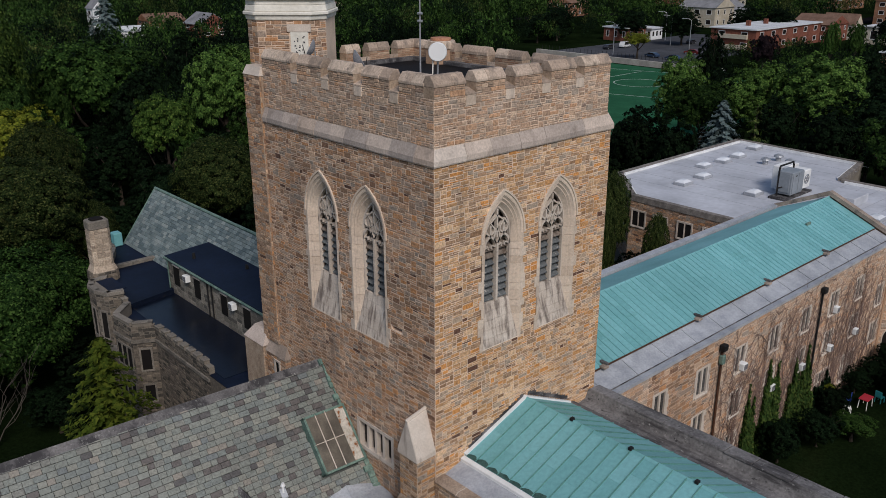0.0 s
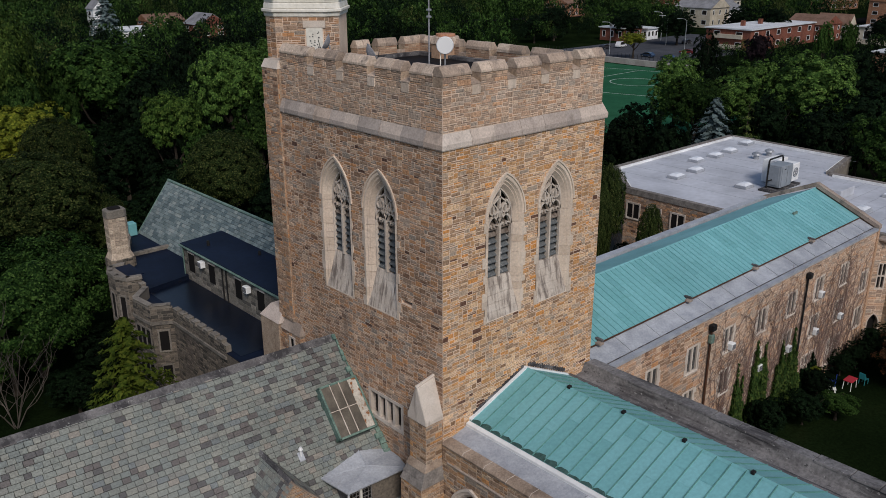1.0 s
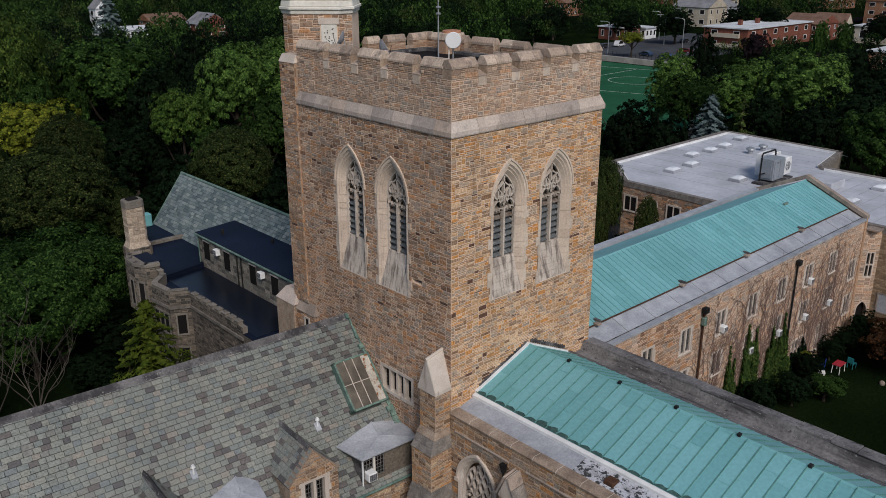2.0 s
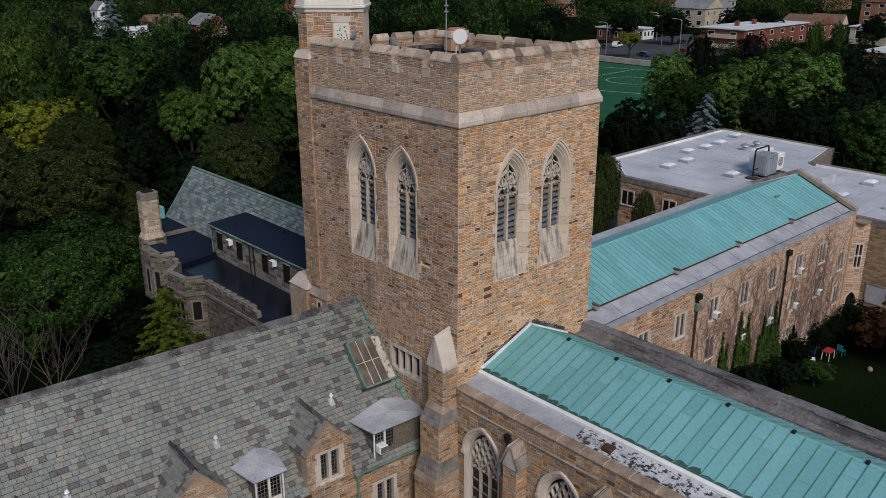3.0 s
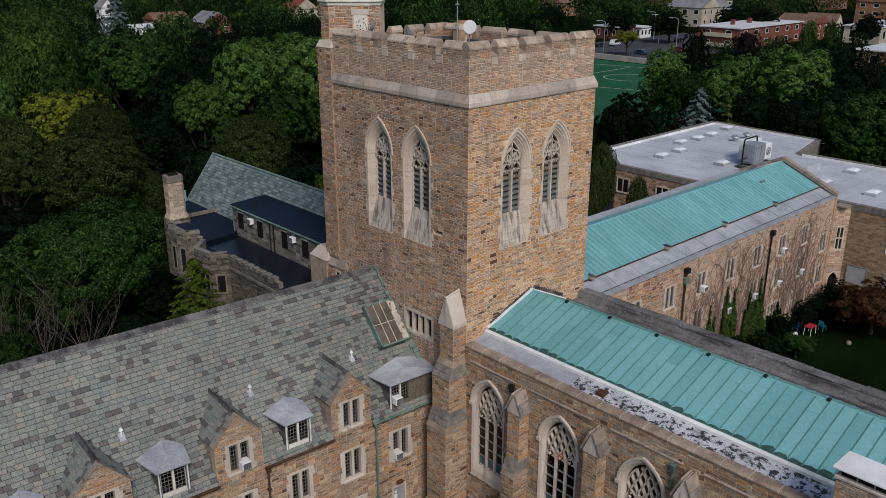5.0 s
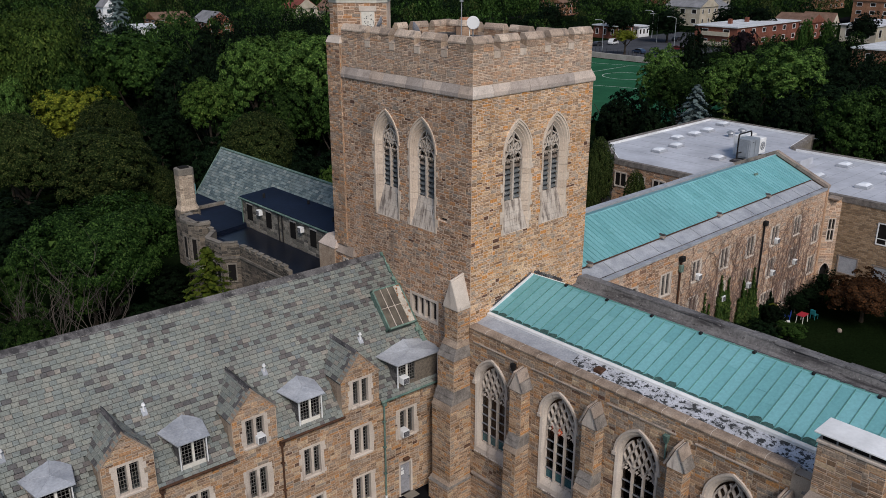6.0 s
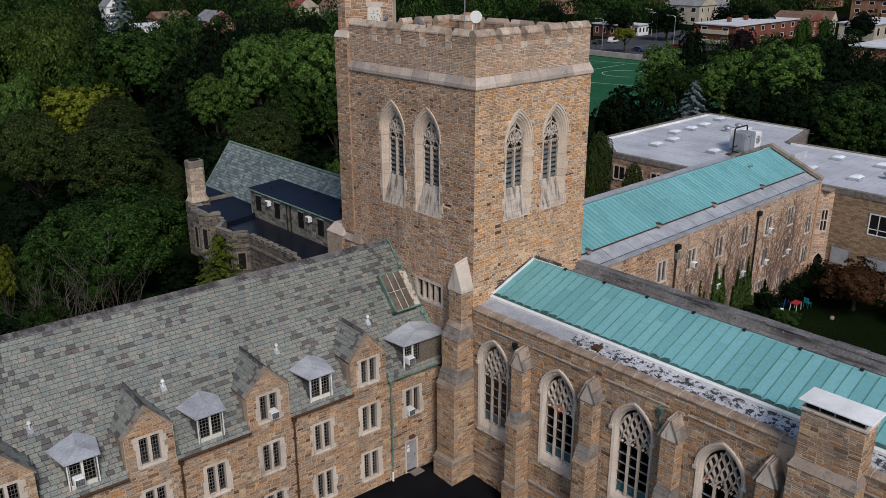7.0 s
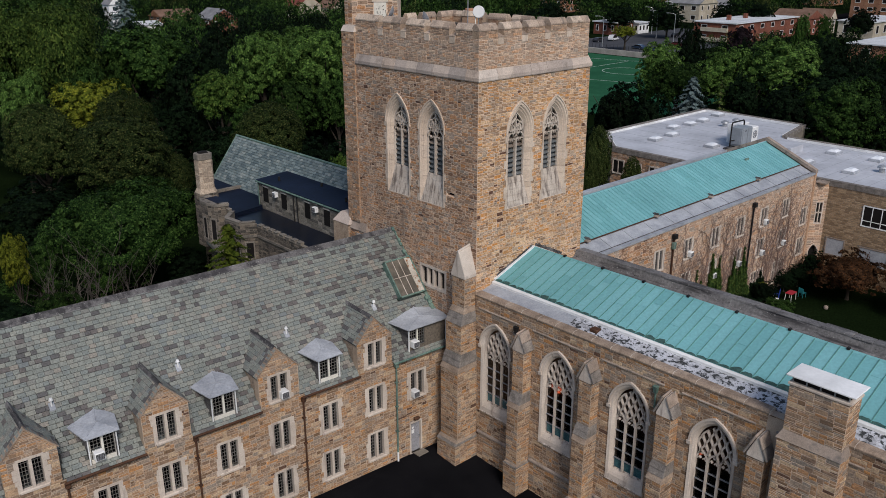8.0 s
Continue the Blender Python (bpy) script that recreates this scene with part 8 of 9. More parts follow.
house(280.6, 286, 103, 114, 5.0, siding, tan_shingle, "cream sided house gable", 3.5, "y", 2, 2)
house(348, 403, 102, 124, 9.5, orange_brick, tan_shingle, "long three-storey orange brick apartment block", 4.0, "x", 3, 9, cat="apartment")
house(272, 304, 84, 96, 5.4, siding, white_top, "low cream building with a white flat roof", storeys=1, bays=5)
house(207, 240, 46, 65, 4.8, orange_brick, white_top, "low orange brick building with a white roof", storeys=1, bays=4)
house(221, 231, 152, 162, 4.2, red_brick, white_top, "low red and white shop with a flat roof", storeys=1, bays=3)
house(231.6, 238, 150, 160, 3.6, white_paint, white_top, "small white shop building", storeys=1, bays=3)
house(288, 302, 160, 176, 7.5, siding, grey_shingle, "pale two-storey house with a grey gable roof", 4.0, "y", 2, 3)
house(306, 322, 164, 178, 5.5, white_paint, grey_shingle, "white house with a grey gable roof", 3.5, "x", 2, 3)
house(122, 133, 262, 274, 4.4, red_brick, grey_shingle, "red brick house with a blue-grey gable roof", 3.8, "y", 2, 2)
house(97, 111, 279, 290, 2.6, white_paint, white_top, "white low garage with a bright roof", 1.2, "x", 1, 3)
house(122, 137, 304, 315, 3.2, orange_brick, tan_shingle, "brick house with a brown roof", 2.6, "x", 2, 3)
house(180, 192, 292, 304, 5.4, siding, red_shingle, "cream house with a dark red gable roof", 4.4, "y", 2, 2)
house(194, 204, 286, 298, 4.2, siding, tan_shingle, "cream house with a brown gable roof", 4.0, "y", 2, 2)
house(97, 102, 293, 299, 9.5, white_paint, grey_shingle, "narrow pale house end among trees", 3.0, "y", 3, 1)
house(292, 306, 236, 250, 6.0, orange_brick, tan_shingle, "brick house with a brown roof", 3.5, "x", 2, 3)
house(360, 376, 196, 210, 6.0, siding, grey_shingle, "cream house with a grey roof", 3.5, "x", 2, 3)
house(400, 418, 250, 264, 6.0, red_brick, tan_shingle, "red brick house with a brown roof", 3.5, "y", 2, 3)
house(430, 450, 170, 186, 6.5, orange_brick, grey_shingle, "brick house with a grey roof", 3.5, "x", 2, 3)
house(395, 412, 120, 136, 6.5, siding, red_shingle, "cream house with a red roof", 3.5, "x", 2, 3)

# ---- garden furniture in the courtyard ----
def plastic(name, c):
    return surface(name, [(0.3, c), (0.7, tuple(min(1, v * 1.15) for v in c))], rough=0.45, grain=None, bump=None)
def garden_table(x, y, top, legs, label, cat="table"):
    t = thing("garden_table", (x, y, GROUND), label, cat)
    part("tabletop", soften(boxm(x - 0.5, x + 0.5, y - 0.33, y + 0.33, GROUND + 0.68, GROUND + 0.74), 0.02), top, t)
    for sx in (-0.42, 0.42):
        for sy in (-0.26, 0.26):
            bm = bmesh.new()
            tube(bm, [(x + sx * 1.1, y + sy * 1.1, GROUND), (x + sx, y + sy, GROUND + 0.68)], 0.03, 6)
            part("leg", bm, legs, t)
def garden_chair(x, y, yaw, mat, label):
    c = thing("garden_chair", (x, y, GROUND), label, "chair", "garden chairs")
    M = Matrix.Translation((x, y, GROUND)) @ Matrix.Rotation(radians(yaw), 4, "Z")
    def add(n, bm):
        bm.transform(M)
        part(n, bm, mat, c)
    add("seat", soften(boxm(-0.25, 0.25, -0.25, 0.25, 0.40, 0.45), 0.02))
    add("backrest", soften(boxm(-0.25, 0.25, 0.22, 0.27, 0.45, 0.9), 0.02))
    for sx in (-0.21, 0.21):
        for sy in (-0.21, 0.21):
            add("leg", boxm(sx - 0.02, sx + 0.02, sy - 0.02, sy + 0.02, 0, 0.40))
p_red, p_white, p_teal, p_blue = plastic("red_plastic", (0.35, 0.03, 0.045)), plastic("white_plastic", (0.65, 0.65, 0.62)), plastic("teal_plastic", (0.03, 0.22, 0.24)), plastic("blue_plastic", (0.02, 0.05, 0.28))
garden_table(37.2, -2.2, p_red, p_white, "garden table with a red top and pale legs")
garden_table(36.0, -0.6, p_white, p_teal, "white garden table on the courtyard lawn")
garden_chair(35.5, -1.7, 30, p_white, "white plastic garden chair on the lawn")
garden_chair(36.6, -1.2, 200, p_blue, "blue plastic garden chair on the lawn")
garden_chair(38.6, -2.6, 80, p_teal, "teal plastic garden chair on the lawn")
bm = bmesh.new()
bmesh.ops.create_icosphere(bm, subdivisions=2, radius=0.2, matrix=Matrix.Translation((37.6, -5.2, GROUND + 0.1)))
for v in bm.verts:
    v.co += Vector(noise.noise_vector(v.co * 2.0)) * 0.06
tagged(part("garden_boulder", bm, coping_stone), "pale boulder on the dark lawn", "boulder")

# ---- trees and shrubs ----
def leaf_quad(vs, fs, p, n, size, rng, long=1.5):
    """One leaf spray: a slightly folded lozenge."""
    t = Vector((rng.uniform(-1, 1), rng.uniform(-1, 1), rng.uniform(-1, 0.4)))
    a = n.cross(t)
    if a.length < 1e-3:
        a = n.orthogonal()
    a.normalize()
    b = n.cross(a)
    k = len(vs)
    s = size * rng.uniform(0.7, 1.3)
    f = n * (s * 0.22)
    e = p - a * s * long / 2
    vs.extend((tuple(e - b * s / 2), tuple(e + b * s / 2), tuple(p + a * s * long / 2 - f)))
    fs.append((k, k + 1, k + 2))


def crown_mesh(name, mat, seed, R, H, base, clumps, per, leaf, boughs=9, droop=0.0, core=0.52):
    """A billowing crown: boughs swell out of it, clumps of leaf sprays cover them, larger sprays deep inside block
    light from the gaps.
    """
    g = np.random.default_rng(seed)
    scale = np.array((R, R, (H - base) / 2))
    mid = np.array((0, 0, base + (H - base) / 2))

    def unit(v):
        return v / np.maximum(np.linalg.norm(v, axis=-1, keepdims=True), 1e-6)

    # boughs as balls whose outer envelope is the crown's outline
    cs, rs = [(0.0, 0.0, 0.10)], [core]
    for k in range(boughs):
        z = 0.80 - 1.35 * (k + 0.5) / boughs
        a = k * 2.39996 + g.uniform(-0.5, 0.5)
        w = math.sqrt(1 - z * z) * g.uniform(0.52, 0.74)
        cs.append((math.cos(a) * w, math.sin(a) * w, z * 0.68))
        rs.append(g.uniform(0.27, 0.40))
    cs, rs = np.array(cs), np.array(rs)

    def reach(d):
        dc = d @ cs.T
        disc = rs[None] ** 2 - ((cs ** 2).sum(1)[None] - dc ** 2)
        hit = np.where(disc > 0, dc + np.sqrt(np.maximum(disc, 0)), 0.3)
        return hit.max(1), hit.argmax(1)

    k = np.arange(clumps) + 0.5
    z = 1 - 1.72 * k / clumps
    a = k * 2.39996 + g.uniform(-0.25, 0.25, clumps)
    w = np.sqrt(np.maximum(0, 1 - z * z))
    d = np.stack((np.cos(a) * w, np.sin(a) * w, z), 1)
    t, bough = reach(d)
    full = t.max()
    p = d * (t / full * (1.0 - 0.24 * g.random(clumps) ** 2.2))[:, None]
    size = g.uniform(0.055, 0.125, clumps) * R
    out = unit(d * t[:, None] - cs[bough] + d * 0.25)
    # sprays on the clumps
    e = unit(g.normal(size=(clumps, per, 3)))
    turn = (e * out[:, None]).sum(2) < -0.15
    e[turn] *= -1
    low = e[:, :, 2] < -0.4
    e[low, 2] *= -0.6
    q = (p * scale + mid)[:, None] + e * size[:, None, None] * g.uniform(0.70, 1.12, (clumps, per, 1)) * np.array((1, 1, 0.82))
    if droop:
        q[:, :, 2] -= droop * g.random((clumps, per)) ** 1.6 * size[:, None]
    n = e * 0.55 + out[:, None] * 0.60 + np.array((0, 0, 0.22)) + g.normal(size=e.shape) * 0.32
    if droop:
        n[:, :, 2] *= 0.6
    q, n = q.reshape(-1, 3), unit(n.reshape(-1, 3))
    s = leaf * g.uniform(0.6, 1.35, len(q))
    # larger sprays deep inside, added so that the gaps go dark
    m = 3200
    di = unit(g.normal(size=(m, 3)))
    qi = di * (reach(di)[0] / full * g.uniform(0.48, 0.80, m))[:, None] * scale + mid
    q, n, s = np.concatenate((q, qi)), np.concatenate((n, unit(di + g.normal(size=di.shape) * 0.3))), np.concatenate((s, np.full(m, R * 0.070)))
    side = g.uniform(-1, 1, (len(q), 3)) + np.array((0, 0, -0.3 - 2.0 * (droop > 0)))
    a = unit(np.cross(n, side))
    b = np.cross(n, a)
    if droop:
        a, b = b, a
    long = 1.15 + 0.5 * (droop > 0)
    s = s[:, None]
    tail = q - a * s * long / 2
    v = np.stack((tail - b * s / 2, tail + b * s / 2, q + a * s * long / 2 - n * s * 0.22), 1).reshape(-1, 3)
    return soup(name, v, mat)


def soup(name, v, mat):
    """A mesh of loose triangles from rows of three corners."""
    count = len(v) // 3
    me = bpy.data.meshes.new(name)
    me.vertices.add(len(v))
    me.vertices.foreach_set("co", v.astype(np.float32).ravel())
    me.loops.add(count * 3)
    me.loops.foreach_set("vertex_index", np.arange(count * 3, dtype=np.int32))
    me.polygons.add(count)
    me.polygons.foreach_set("loop_start", np.arange(0, count * 3, 3, dtype=np.int32))
    me.update(calc_edges=True)
    me.materials.append(mat)
    return me


def trunk_bm(seed, H, r, R, limbs=6):
    rng = random.Random(seed)
    bm = bmesh.new()
    top = H * 0.62
    tube(bm, [(0, 0, -0.4), (0.05, 0.02, top * 0.3), (rng.uniform(-0.3, 0.3), rng.uniform(-0.3, 0.3), top)], [r * 1.25, r * 0.8, r * 0.35], 8)
    for k in range(limbs):
        a = k * 2 * math.pi / limbs + rng.uniform(-0.4, 0.4)
        z0 = H * rng.uniform(0.22, 0.42)
        l = R * rng.uniform(0.5, 0.75)
        tube(bm, [(0, 0, z0), (math.cos(a) * l * 0.5, math.sin(a) * l * 0.5, z0 + H * 0.14), (math.cos(a) * l, math.sin(a) * l, z0 + H * rng.uniform(0.22, 0.38))], [r * 0.5, r * 0.3, r * 0.1], 6)
    return bm


PROTO = {}


def proto(kind, label, mat, seed, R, H, base, clumps, per, leaf, boughs=9, droop=0.0, core=0.52):
    """Builds one tree at the world's origin as a pattern to copy; the pattern itself is moved to its place by its first use."""
    t = thing("tree", (0, 0, 0), label, "tree", "trees round the buildings")
    part("trunk", trunk_bm(seed, H, 0.02 * H + 0.08, R), bark, t)
    ob = new("crown", crown_mesh("crown", mat, seed, R, H, base, clumps, per, leaf, boughs, droop, core))
    ob.parent = t
    PROTO[kind] = [t, R, H, False]


def plant(kind, x, y, top, r, yaw):
    if (math.hypot(x + 25, y + 26) > 98 or kind not in PROTO) and "far_" + kind in PROTO:
        kind = "far_" + kind
    t, R, H, used = PROTO[kind]
    h = top - GROUND
    m = Matrix.Translation((x, y, GROUND)) @ Matrix.Rotation(yaw, 4, "Z") @ Matrix.Diagonal((r / R, r / R, h / H, 1))
    if not used:
        t.matrix_world = m
        PROTO[kind][3] = True
        return t
    c = copy_thing(t, Matrix.Identity(4))
    c.matrix_basis = m
    return c


proto("green", "broad leafy green deciduous tree", leaf_green, 1, 5.5, 15, 2.0, 290, 62, 0.20, 11)
proto("green2", "broad leafy green deciduous tree", leaf_green, 2, 5.5, 15, 2.0, 290, 62, 0.20, 8)
proto("broad", "low wide-spreading green tree", leaf_broad, 23, 7.6, 10.8, 2.2, 520, 84, 0.150, 16, core=0.40)
proto("lime", "light yellow-green deciduous tree", leaf_lime, 10, 5.0, 15, 6.5, 260, 62, 0.21, 10)
proto("dark", "dense dark green deciduous tree with shade put into its leaves", leaf_dark, 3, 5.0, 12, -0.4, 250, 60, 0.21, 8)
proto("dark2", "dense dark green deciduous tree with shade put into its leaves", leaf_dark, 4, 5.0, 12, -0.4, 250, 60, 0.21, 11)
proto("olive", "dense rounded olive-green tree", leaf_olive, 5, 5.0, 13, 3.2, 560, 66, 0.125, 7, core=0.80)
proto("willow", "tall willow with drooping green branches", leaf_willow, 7, 8.0, 22, 8, 520, 60, 0.20, 12, 3.2)
proto("rust", "low dark tree with rusty brown leaves", leaf_rust, 8, 4.0, 6, 0.8, 220, 50, 0.15, 8)
proto("yellow", "deciduous tree turning yellow", leaf_yellow, 6, 5.0, 15, 5.0, 210, 60, 0.20, 9)
proto("purple", "round tree with dark purple leaves", leaf_purple, 9, 4.0, 8, 1.0, 150, 36, 0.28, 7)
proto("far_lit", "broad green deciduous tree with sunlight put into its leaves", leaf_lit, 24, 5.5, 15, 4.2, 340, 52, 0.21, 11, core=0.48)
proto("far_full", "full green deciduous tree with sunlight put into its leaves", leaf_lit, 25, 5.5, 15, 0.6, 330, 52, 0.22, 12, core=0.55)
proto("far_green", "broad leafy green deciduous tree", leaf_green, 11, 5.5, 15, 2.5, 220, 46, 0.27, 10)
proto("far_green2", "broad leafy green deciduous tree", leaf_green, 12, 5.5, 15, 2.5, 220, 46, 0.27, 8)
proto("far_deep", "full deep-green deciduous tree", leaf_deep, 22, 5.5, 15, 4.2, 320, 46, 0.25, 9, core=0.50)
proto("far_dark", "dense dark green deciduous tree with shade put into its leaves", leaf_dark, 13, 5.0, 12, -0.2, 190, 44, 0.27, 8)
proto("far_dark2", "dense dark green deciduous tree with shade put into its leaves", leaf_dark, 14, 5.0, 12, -0.2, 190, 44, 0.27, 10)

def conifer(name, x, y, H, R, mat, label, seed, tiers=16, per=22, leaf=0.22, taper=0.85):
    rng = random.Random(seed)
    t = thing(name, (x, y, GROUND), label, "conifer")
    bm = bmesh.new()
    tube(bm, [(x, y, GROUND - 0.3), (x, y, GROUND + H * 0.97)], [0.05 + H * 0.012, 0.02], 7)
    part("trunk", bm, bark, t)
    vs, fs = [], []
    for k in range(tiers):
        f = k / tiers
        z = GROUND + 0.4 + (H - 0.5) * f
        r = R * (1 - f) ** taper
        n = max(4, int(11 * (1 - f) + 3))
        for b in range(n):
            a = b * 2 * math.pi / n + rng.uniform(-0.3, 0.3) + k
            l = r * rng.uniform(0.75, 1.1)
            for s in range(per):
                q = (s + rng.random()) / per
                spread = 0.16 * l * (1 - q) + 0.08
                p = Vector((x + math.cos(a) * l * q + rng.uniform(-spread, spread), y + math.sin(a) * l * q + rng.uniform(-spread, spread), z - 0.28 * l * q + 0.12 * l * q * q + rng.uniform(-0.08, 0.08)))
                d = Vector((math.cos(a) * 0.6, math.sin(a) * 0.6, 0.9 + rng.uniform(-0.4, 0.4))).normalized()
                leaf_quad(vs, fs, p, d, leaf, rng, 2.0)
    me = bpy.data.meshes.new("crown")
    me.from_pydata(vs, [], fs)
    me.materials.append(mat)
    ob = new("crown", me)
    ob.parent = t
    ob.matrix_parent_inverse = t.matrix_world.inverted()


conifer("cypress", -5.3, 19.2, 11.6, 4.4, leaf_fresh, "yellow-green feathery cypress beside the bay", 31, 40, 36, 0.17, 0.62)
conifer("blue_spruce", 73.6, 31.2, 12.8, 6.2, leaf_blue, "blue spruce with silvery needles", 32, 36, 26, 0.26, 0.78)
conifer("pine", 73.9, 27.1, 12.9, 4.4, leaf_olive, "ragged olive pine with open branches", 33, 12, 20, 0.26)
conifer("far_spruce", 86, 253, 17, 9.0, leaf_blue, "tall silvery spruce far behind the trees", 34, 22, 12, 0.7)

WOODS = [
    ("broad", -4.6, 38.6, 10.2, 7.6), ("dark", -8.2, 50.9, 8.8, 5.0), ("yellow", -15.4, 34.2, 9.7, 1.4), ("green2", -12.9, 36.7, 8.2, 2.4), ("green", -14.7, 27.8, 6.7, 2.0), ("olive", -3.0, 64.0, 14.0, 4.8),
    ("olive", 1.5, 54.0, 13.4, 6.4), ("olive", 7.0, 65.8, 14.1, 4.6), ("olive", 6.4, 53.0, 8.7, 2.8), ("yellow", 6.4, 74.6, 15.2, 5.6), ("green2", 11.4, 75.9, 13.7, 3.5), ("willow", 6.7, 89.3, 24.2, 8.8),
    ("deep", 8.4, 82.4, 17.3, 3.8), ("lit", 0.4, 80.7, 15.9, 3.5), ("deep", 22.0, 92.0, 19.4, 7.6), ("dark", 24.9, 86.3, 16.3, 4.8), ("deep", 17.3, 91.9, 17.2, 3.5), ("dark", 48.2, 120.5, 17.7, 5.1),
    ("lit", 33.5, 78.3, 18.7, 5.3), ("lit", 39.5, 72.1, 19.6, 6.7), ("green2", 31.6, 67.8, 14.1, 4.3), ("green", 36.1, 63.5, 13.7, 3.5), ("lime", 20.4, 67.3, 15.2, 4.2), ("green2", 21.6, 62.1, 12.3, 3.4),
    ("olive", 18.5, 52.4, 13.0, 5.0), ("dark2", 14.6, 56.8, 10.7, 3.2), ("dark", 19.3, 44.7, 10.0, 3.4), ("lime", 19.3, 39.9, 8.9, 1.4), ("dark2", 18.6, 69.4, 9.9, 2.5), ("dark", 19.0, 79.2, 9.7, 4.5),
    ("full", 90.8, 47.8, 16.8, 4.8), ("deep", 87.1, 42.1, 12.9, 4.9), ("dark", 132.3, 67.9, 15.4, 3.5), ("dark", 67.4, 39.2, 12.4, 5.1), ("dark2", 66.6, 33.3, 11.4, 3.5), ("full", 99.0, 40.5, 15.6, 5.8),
    ("dark", 117.0, 46.2, 14.3, 3.3), ("full", 100.1, 31.0, 17.8, 7.4), ("dark", 92.0, 32.8, 11.5, 4.0), ("dark2", 94.8, 22.0, 13.5, 5.5), ("deep", 72.2, 9.8, 15.2, 5.6), ("dark2", 80.6, 10.1, 15.8, 4.0),
    ("dark2", 122.8, 34.1, 16.3, 4.2), ("green", 181.5, 66.8, 14.4, 2.5), ("green2", 183.7, 62.0, 15.1, 2.6), ("dark2", 83.9, 37.0, 10.0, 3.6), ("dark", 105.8, 49.9, 13.0, 3.7), ("dark2", 84.1, 22.5, 12.4, 4.7),
    ("olive", 38.7, 20.8, 12.1, 1.8), ("olive", 35.9, 14.5, 10.3, 1.4), ("olive", 32.0, 16.5, 11.6, 1.1), ("dark2", 223.6, 152.7, 11.6, 6.3), ("dark2", 224.5, 133.6, 12.0, 7.1), ("dark2", 256.6, 118.1, 12.5, 6.4),
    ("dark", 256.1, 129.6, 11.7, 6.5), ("dark", 247.2, 78.6, 12.4, 6.0),
    ("green", -7.0, 37.0, 5.0, 3.0), ("dark2", -1.5, 33.5, 5.0, 2.6), ("green2", -13.0, 38.5, 5.0, 3.0), ("dark", -4.6, 31.5, 3.4, 2.2), ("dark", -17.0, 32.0, 5.0, 3.0), ("dark2", -20.0, 27.0, 5.0, 3.2),
    ("deep", 46.0, 140.0, 13.0, 8.0), ("dark", 31.0, 116.0, 12.5, 6.5), ("lit", 47.0, 92.0, 17.5, 7.0), ("green2", 56.0, 100.0, 16.0, 6.5), ("green", 52.0, 84.0, 15.0, 6.0), ("dark", 54.0, 38.0, 9.0, 5.0), ("dark2", 60.0, 46.0, 9.5, 5.0),
    ("dark2", 38.5, 17.5, 6.0, 2.6), ("olive", 36.5, 13.5, 5.0, 2.4), ("dark", 33.0, 28.0, 7.0, 4.0), ("green", 40.0, 31.0, 8.0, 4.5), ("dark", 27.0, 52.0, 7.0, 4.0), ("dark2", 30.0, 46.0, 7.0, 4.0),
    ("dark", 84.0, -2.0, 13.0, 6.5), ("dark2", 70.0, -4.0, 11.0, 5.5), ("dark", 90.0, 12.0, 14.0, 6.0), ("dark", 125.0, 62.0, 8.0, 5.0), ("dark", 118.0, 30.0, 12.0, 6.0), ("green2", 128.0, 20.0, 12.0, 6.0), ("green", 146.0, 30.0, 12.0, 6.0), ("dark", 136.0, 42.0, 12.0, 6.0),
    ("dark", 12.5, 60.5, 6.0, 3.6), ("dark2", 16.0, 63.0, 6.5, 3.6), ("dark", 24.0, 57.0, 6.5, 4.0), ("dark2", 26.5, 62.5, 7.0, 4.0), ("dark", 12.0, 70.0, 7.0, 4.0), ("dark2", 22.5, 73.0, 8.0, 4.0),
    ("purple", 176.0, 80.0, 11.0, 3.8), ("yellow", 185.1, 122.5, 7.5, 4.3), ("dark", 206.0, 170.0, 11.0, 5.5), ("dark2", 214.0, 176.0, 12.0, 6.0), ("dark", 196.0, 170.0, 10.0, 5.5),
    ("rust", 40.9, -5.6, 4.0, 3.7), ("rust", 41.6, -11.0, 3.8, 3.2), ("dark", 42.6, -1.5, 2.8, 1.4), ("dark2", 40.6, -1.2, 1.9, 1.2), ("dark", 38.6, -0.9, 1.6, 1.1), ("dark", 40.0, -16.0, 3.0, 2.6), ("dark2", 30.0, -2.2, 2.2, 1.6), ("dark", 34.2, -1.2, 2.0, 1.3), ("yellow", 35.4, -0.2, 1.3, 0.8), ("dark", 26.5, -1.4, 2.8, 1.5), ("green2", 32.2, -3.4, 1.6, 1.6),
]
rng = random.Random(77)
for kind, x, y, top, r in WOODS:
    plant(kind, x, y, top, r, rng.uniform(0, 6.28))
# near-black undergrowth closes the wood below crowns; its colour stands for shade there
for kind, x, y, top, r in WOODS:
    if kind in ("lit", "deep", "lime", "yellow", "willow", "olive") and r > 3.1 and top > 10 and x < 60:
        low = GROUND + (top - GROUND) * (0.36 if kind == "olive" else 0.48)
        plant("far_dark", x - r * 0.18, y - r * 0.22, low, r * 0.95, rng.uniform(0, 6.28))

# distant woods and street trees, scattered in the camera's view: nobody could count them
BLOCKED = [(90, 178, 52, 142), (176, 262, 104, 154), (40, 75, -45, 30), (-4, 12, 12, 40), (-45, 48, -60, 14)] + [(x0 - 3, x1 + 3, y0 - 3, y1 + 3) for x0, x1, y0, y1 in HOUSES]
CAMERA_XY = Vector((-25, -26))


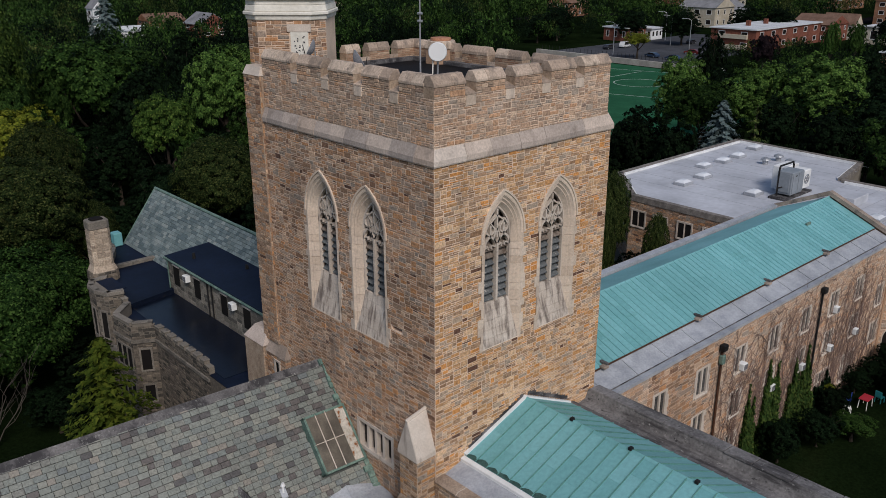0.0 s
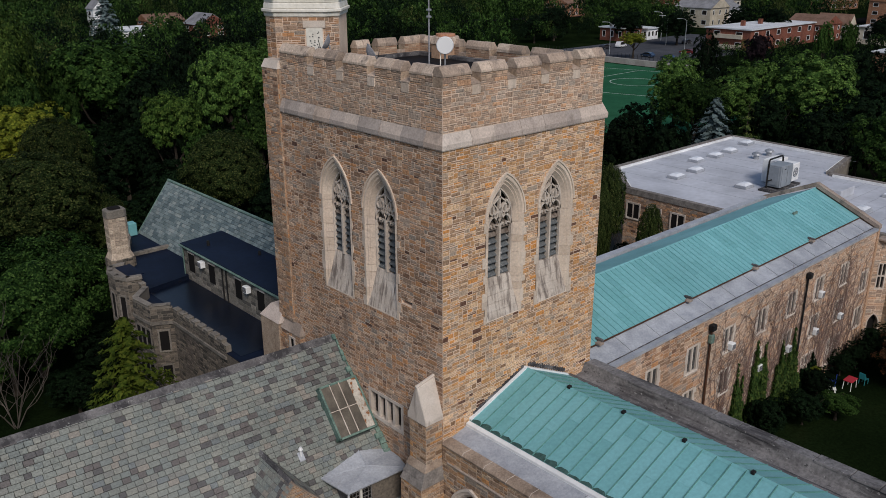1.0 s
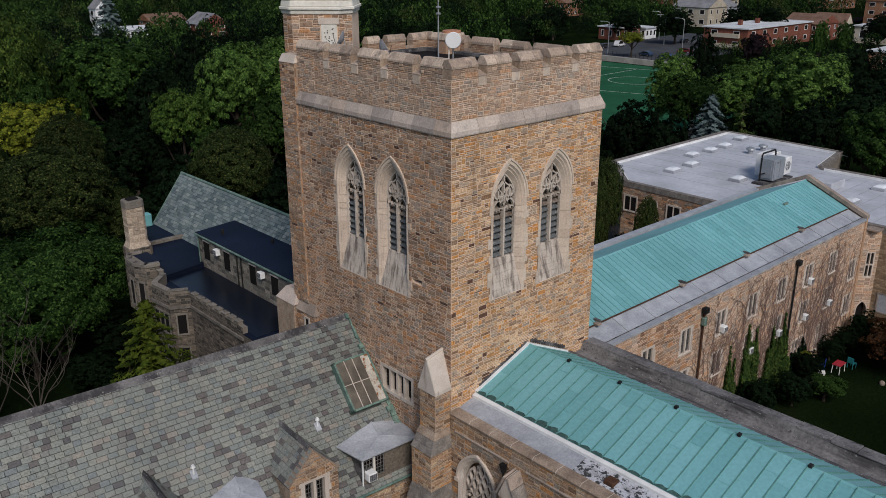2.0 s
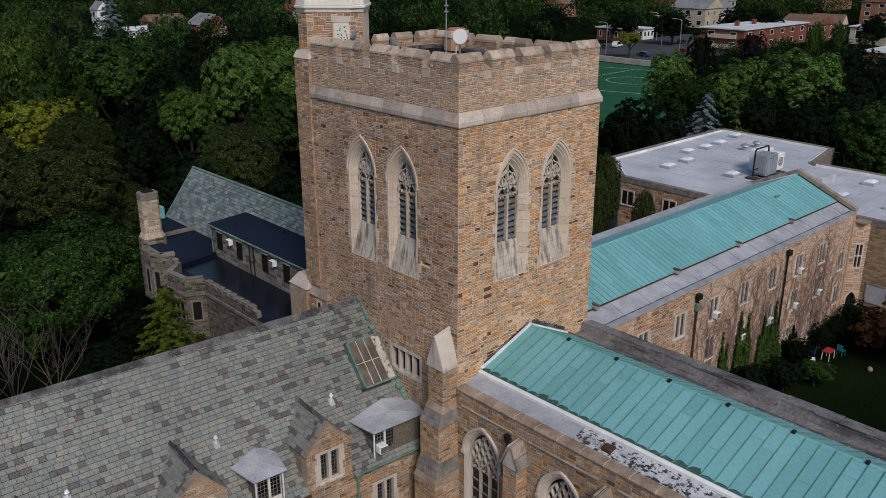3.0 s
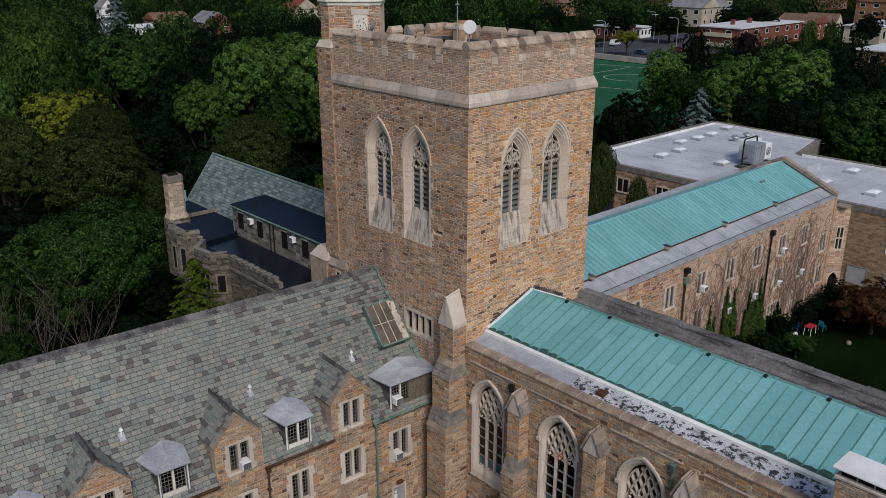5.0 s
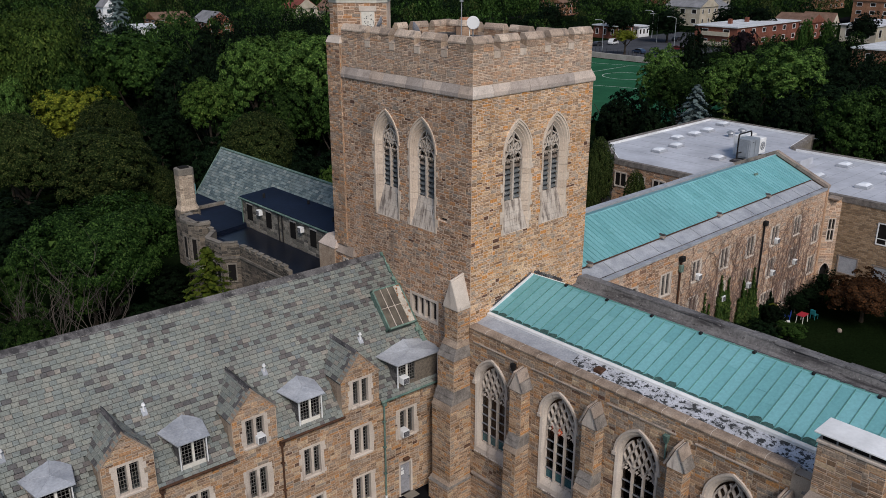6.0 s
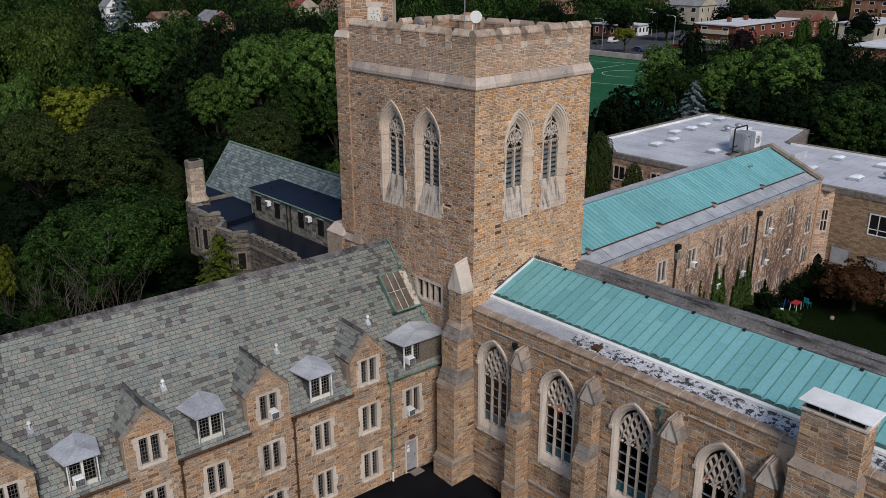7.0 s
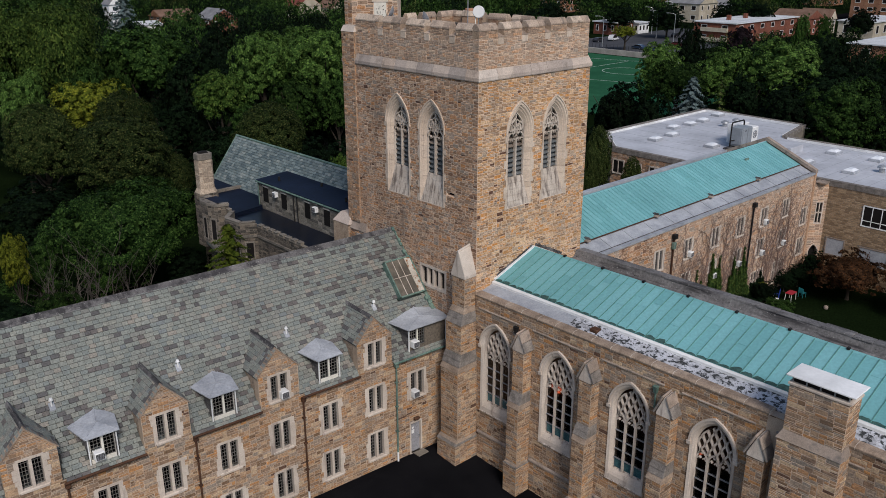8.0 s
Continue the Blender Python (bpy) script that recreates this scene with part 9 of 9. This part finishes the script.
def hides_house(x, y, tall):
    """A tree that would hide a house from the camera's path."""
    d = Vector((x, y)) - CAMERA_XY
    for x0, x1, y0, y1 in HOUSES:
        c = Vector(((x0 + x1) / 2, (y0 + y1) / 2)) - CAMERA_XY
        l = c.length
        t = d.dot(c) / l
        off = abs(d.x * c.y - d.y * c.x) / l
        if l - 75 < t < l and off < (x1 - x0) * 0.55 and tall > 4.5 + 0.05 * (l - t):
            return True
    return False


def far_woods(name, mat, seed, count, near, deep, tall_range, leaf, sprays, label):
    rng = random.Random(seed)
    base = []
    for k in range(3):
        vs, fs = [], []
        for i in range(12):
            a, z = i * 2.4, rng.uniform(-0.3, 0.75)
            w = 0.72 * math.sqrt(max(0.05, 1 - max(0, z / 0.8) ** 2))
            c = Vector((math.cos(a) * w, math.sin(a) * w, 0.56 + 0.42 * z))
            lr = rng.uniform(0.20, 0.32)
            for j in range(sprays):
                d = Vector((rng.gauss(0, 1), rng.gauss(0, 1), rng.gauss(0.9, 0.9))).normalized()
                n = (d + Vector((rng.uniform(-.6, .6), rng.uniform(-.6, .6), 0.9))).normalized()
                leaf_quad(vs, fs, c + Vector((d.x * lr, d.y * lr, d.z * lr * 0.75)), n, leaf, rng, 1.0)
        base.append(np.array(vs))
    out, made, tries = [], 0, 0
    while made < count and tries < count * 12:
        tries += 1
        a = radians(rng.uniform(6, 94))
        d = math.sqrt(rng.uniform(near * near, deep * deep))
        x, y = CAMERA_XY.x + d * math.cos(a), CAMERA_XY.y + d * math.sin(a)
        if any(x0 - 3 < x < x1 + 3 and y0 - 3 < y < y1 + 3 for x0, x1, y0, y1 in BLOCKED):
            continue
        tall = rng.uniform(*tall_range)
        # lower trees, or none, where they would block the camera's view
        if x > 150 and y < 190 and d < 330:
            tall *= 0.62
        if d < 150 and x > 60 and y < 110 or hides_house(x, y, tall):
            continue
        r = tall * rng.uniform(0.34, 0.50)
        t = rng.uniform(0, 6.28)
        v = base[made % 3]
        co, si = math.cos(t) * r, math.sin(t) * r
        out.append(np.stack((v[:, 0] * co - v[:, 1] * si + x, v[:, 0] * si + v[:, 1] * co + y, v[:, 2] * tall + GROUND), 1))
        made += 1
    me = soup(name, np.concatenate(out), mat)
    tagged(new(name, me), label, "woods", kind="stuff")


far_woods("far_woods", leaf_green, 901, 24, 124, 180, (7, 12), 0.05, 90, "green trees of the distant woods")
far_woods("far_woods", leaf_dark, 902, 270, 118, 180, (6, 12), 0.05, 90, "dark trees of the distant woods")
far_woods("far_woods", leaf_green, 908, 120, 175, 250, (8, 13), 0.066, 50, "green trees of the distant woods")
far_woods("far_woods", leaf_dark, 909, 270, 175, 250, (7, 13), 0.066, 50, "dark trees of the distant woods")
far_woods("far_woods", leaf_green, 906, 420, 240, 370, (8, 14), 0.09, 28, "green trees of the distant woods")
far_woods("far_woods", leaf_dark, 907, 280, 240, 370, (7, 13), 0.09, 28, "dark trees of the distant woods")
far_woods("far_woods", leaf_olive, 903, 140, 180, 500, (8, 13), 0.08, 34, "olive trees of the distant woods")
far_woods("far_woods", leaf_green, 904, 840, 350, 760, (9, 14), 0.14, 12, "green trees on the horizon")
far_woods("far_woods", leaf_dark, 905, 520, 350, 760, (9, 14), 0.14, 12, "dark trees on the horizon")

# bare shrubs beside the wood
pale_bark = surface("pale_bark", [(0.3, (0.060, 0.052, 0.046)), (0.7, (0.120, 0.105, 0.092))])


def branch(bm, p, d, l, r, rng, depth):
    """A crooked branch that forks towards its end."""
    pts = [p]
    for k in range(3):
        d = (d + Vector((rng.uniform(-.28, .28), rng.uniform(-.28, .28), rng.uniform(-.10, .18)))).normalized()
        pts.append(pts[-1] + d * l / 3)
    tube(bm, [tuple(q) for q in pts], [r, r * 0.85, r * 0.7, r * 0.5], 4)
    if depth:
        for k in range(3):
            q = pts[1 + k]
            e = (d + Vector((rng.uniform(-1, 1), rng.uniform(-1, 1), rng.uniform(-0.1, 0.5))) * 0.75).normalized()
            branch(bm, q, e, l * rng.uniform(0.45, 0.7), r * 0.55, rng, depth - 1)


for x, y, h, s in ((-10.9, 33.4, 7.6, 1), (-8.4, 32.4, 6.4, 2), (-13.0, 32.8, 6.8, 3)):
    b = thing("bare_shrub", (x, y, GROUND), "leafless grey shrub with many forking stems", "shrub", "bare shrubs")
    r2 = random.Random(s)
    for k in range(7):
        a = k * 0.9 + r2.uniform(-0.3, 0.3)
        bm = bmesh.new()
        branch(bm, Vector((x + math.cos(a) * 0.12, y + math.sin(a) * 0.12, GROUND - 0.05)), Vector((math.cos(a) * 0.34, math.sin(a) * 0.34, 1)).normalized(), h * r2.uniform(0.55, 0.8), 0.042, r2, 2)
        part("stem", bm, pale_bark, b)

# ---- ivy on the east wing, with bare stems above ----
def ivy(x0, x1, ztop, n, seed, mat, label):
    r2 = random.Random(seed)
    vs, fs = [], []
    for k in range(n):
        u = r2.random()
        x = x0 + (x1 - x0) * u
        e = math.sin(u * math.pi) ** 0.5 * (0.65 + 0.35 * math.sin(u * 17 + seed) * math.sin(u * 31 + seed * 2))
        z = GROUND + (ztop - GROUND) * e * r2.random() ** 0.8
        d = r2.uniform(0.05, 0.12 + 0.28 * (1 - (z - GROUND) / (ztop - GROUND)))
        leaf_quad(vs, fs, Vector((x, 0.02 - d, z)), Vector((r2.uniform(-0.5, 0.5), -1, r2.uniform(0, 0.8))).normalized(), 0.2, r2, 1.2)
    me = bpy.data.meshes.new("ivy")
    me.from_pydata(vs, [], fs)
    me.materials.append(mat)
    tagged(new("ivy", me), label, "ivy", kind="stuff")
ivy(23.9, 25.5, 5.3, 2600, 1, leaf_ivy, "green ivy climbing the stone wall")
ivy(25.8, 28.7, 6.5, 5000, 2, leaf_ivy, "green ivy climbing the stone wall")
ivy(29.2, 33.3, 5.6, 6000, 3, leaf_ivy, "green ivy climbing the stone wall")
ivy(33.0, 37.0, 2.2, 2600, 4, leaf_dark, "dark ivy at the wall's foot")
vine = thing("bare_vine", (30, 0, GROUND), "leafless brown vine stems spread over the wall", "vine")
r2 = random.Random(12)
twig = surface("vine_twig", [(0.3, (0.13, 0.085, 0.072)), (0.7, (0.19, 0.13, 0.11))])
for k in range(120):
    x = r2.uniform(21, 43.2)
    pts = [(x, -0.04, GROUND)]
    z, dx, top = GROUND, r2.uniform(-0.15, 0.15), r2.uniform(4.5, 9.0)
    bm = bmesh.new()
    while z < top:
        z += r2.uniform(0.4, 0.8)
        x += dx + r2.uniform(-0.3, 0.3)
        pts.append((min(43.3, max(10, x)), -0.04, z))
        if len(pts) > 2 and r2.random() < 0.75:
            s = r2.choice((-1, 1))
            tube(bm, [pts[-1], (pts[-1][0] + s * r2.uniform(0.3, 0.8), -0.04, z + r2.uniform(0.2, 0.7)), (pts[-1][0] + s * r2.uniform(0.8, 1.5), -0.04, z + r2.uniform(0.6, 1.3))], [0.013, 0.009, 0.006], 4)
    tube(bm, pts, [0.020 - 0.012 * i / len(pts) for i in range(len(pts))], 4)
    part("stem", bm, twig, vine)

# ---- stones, bricks and slates, last ----
build_pieces()
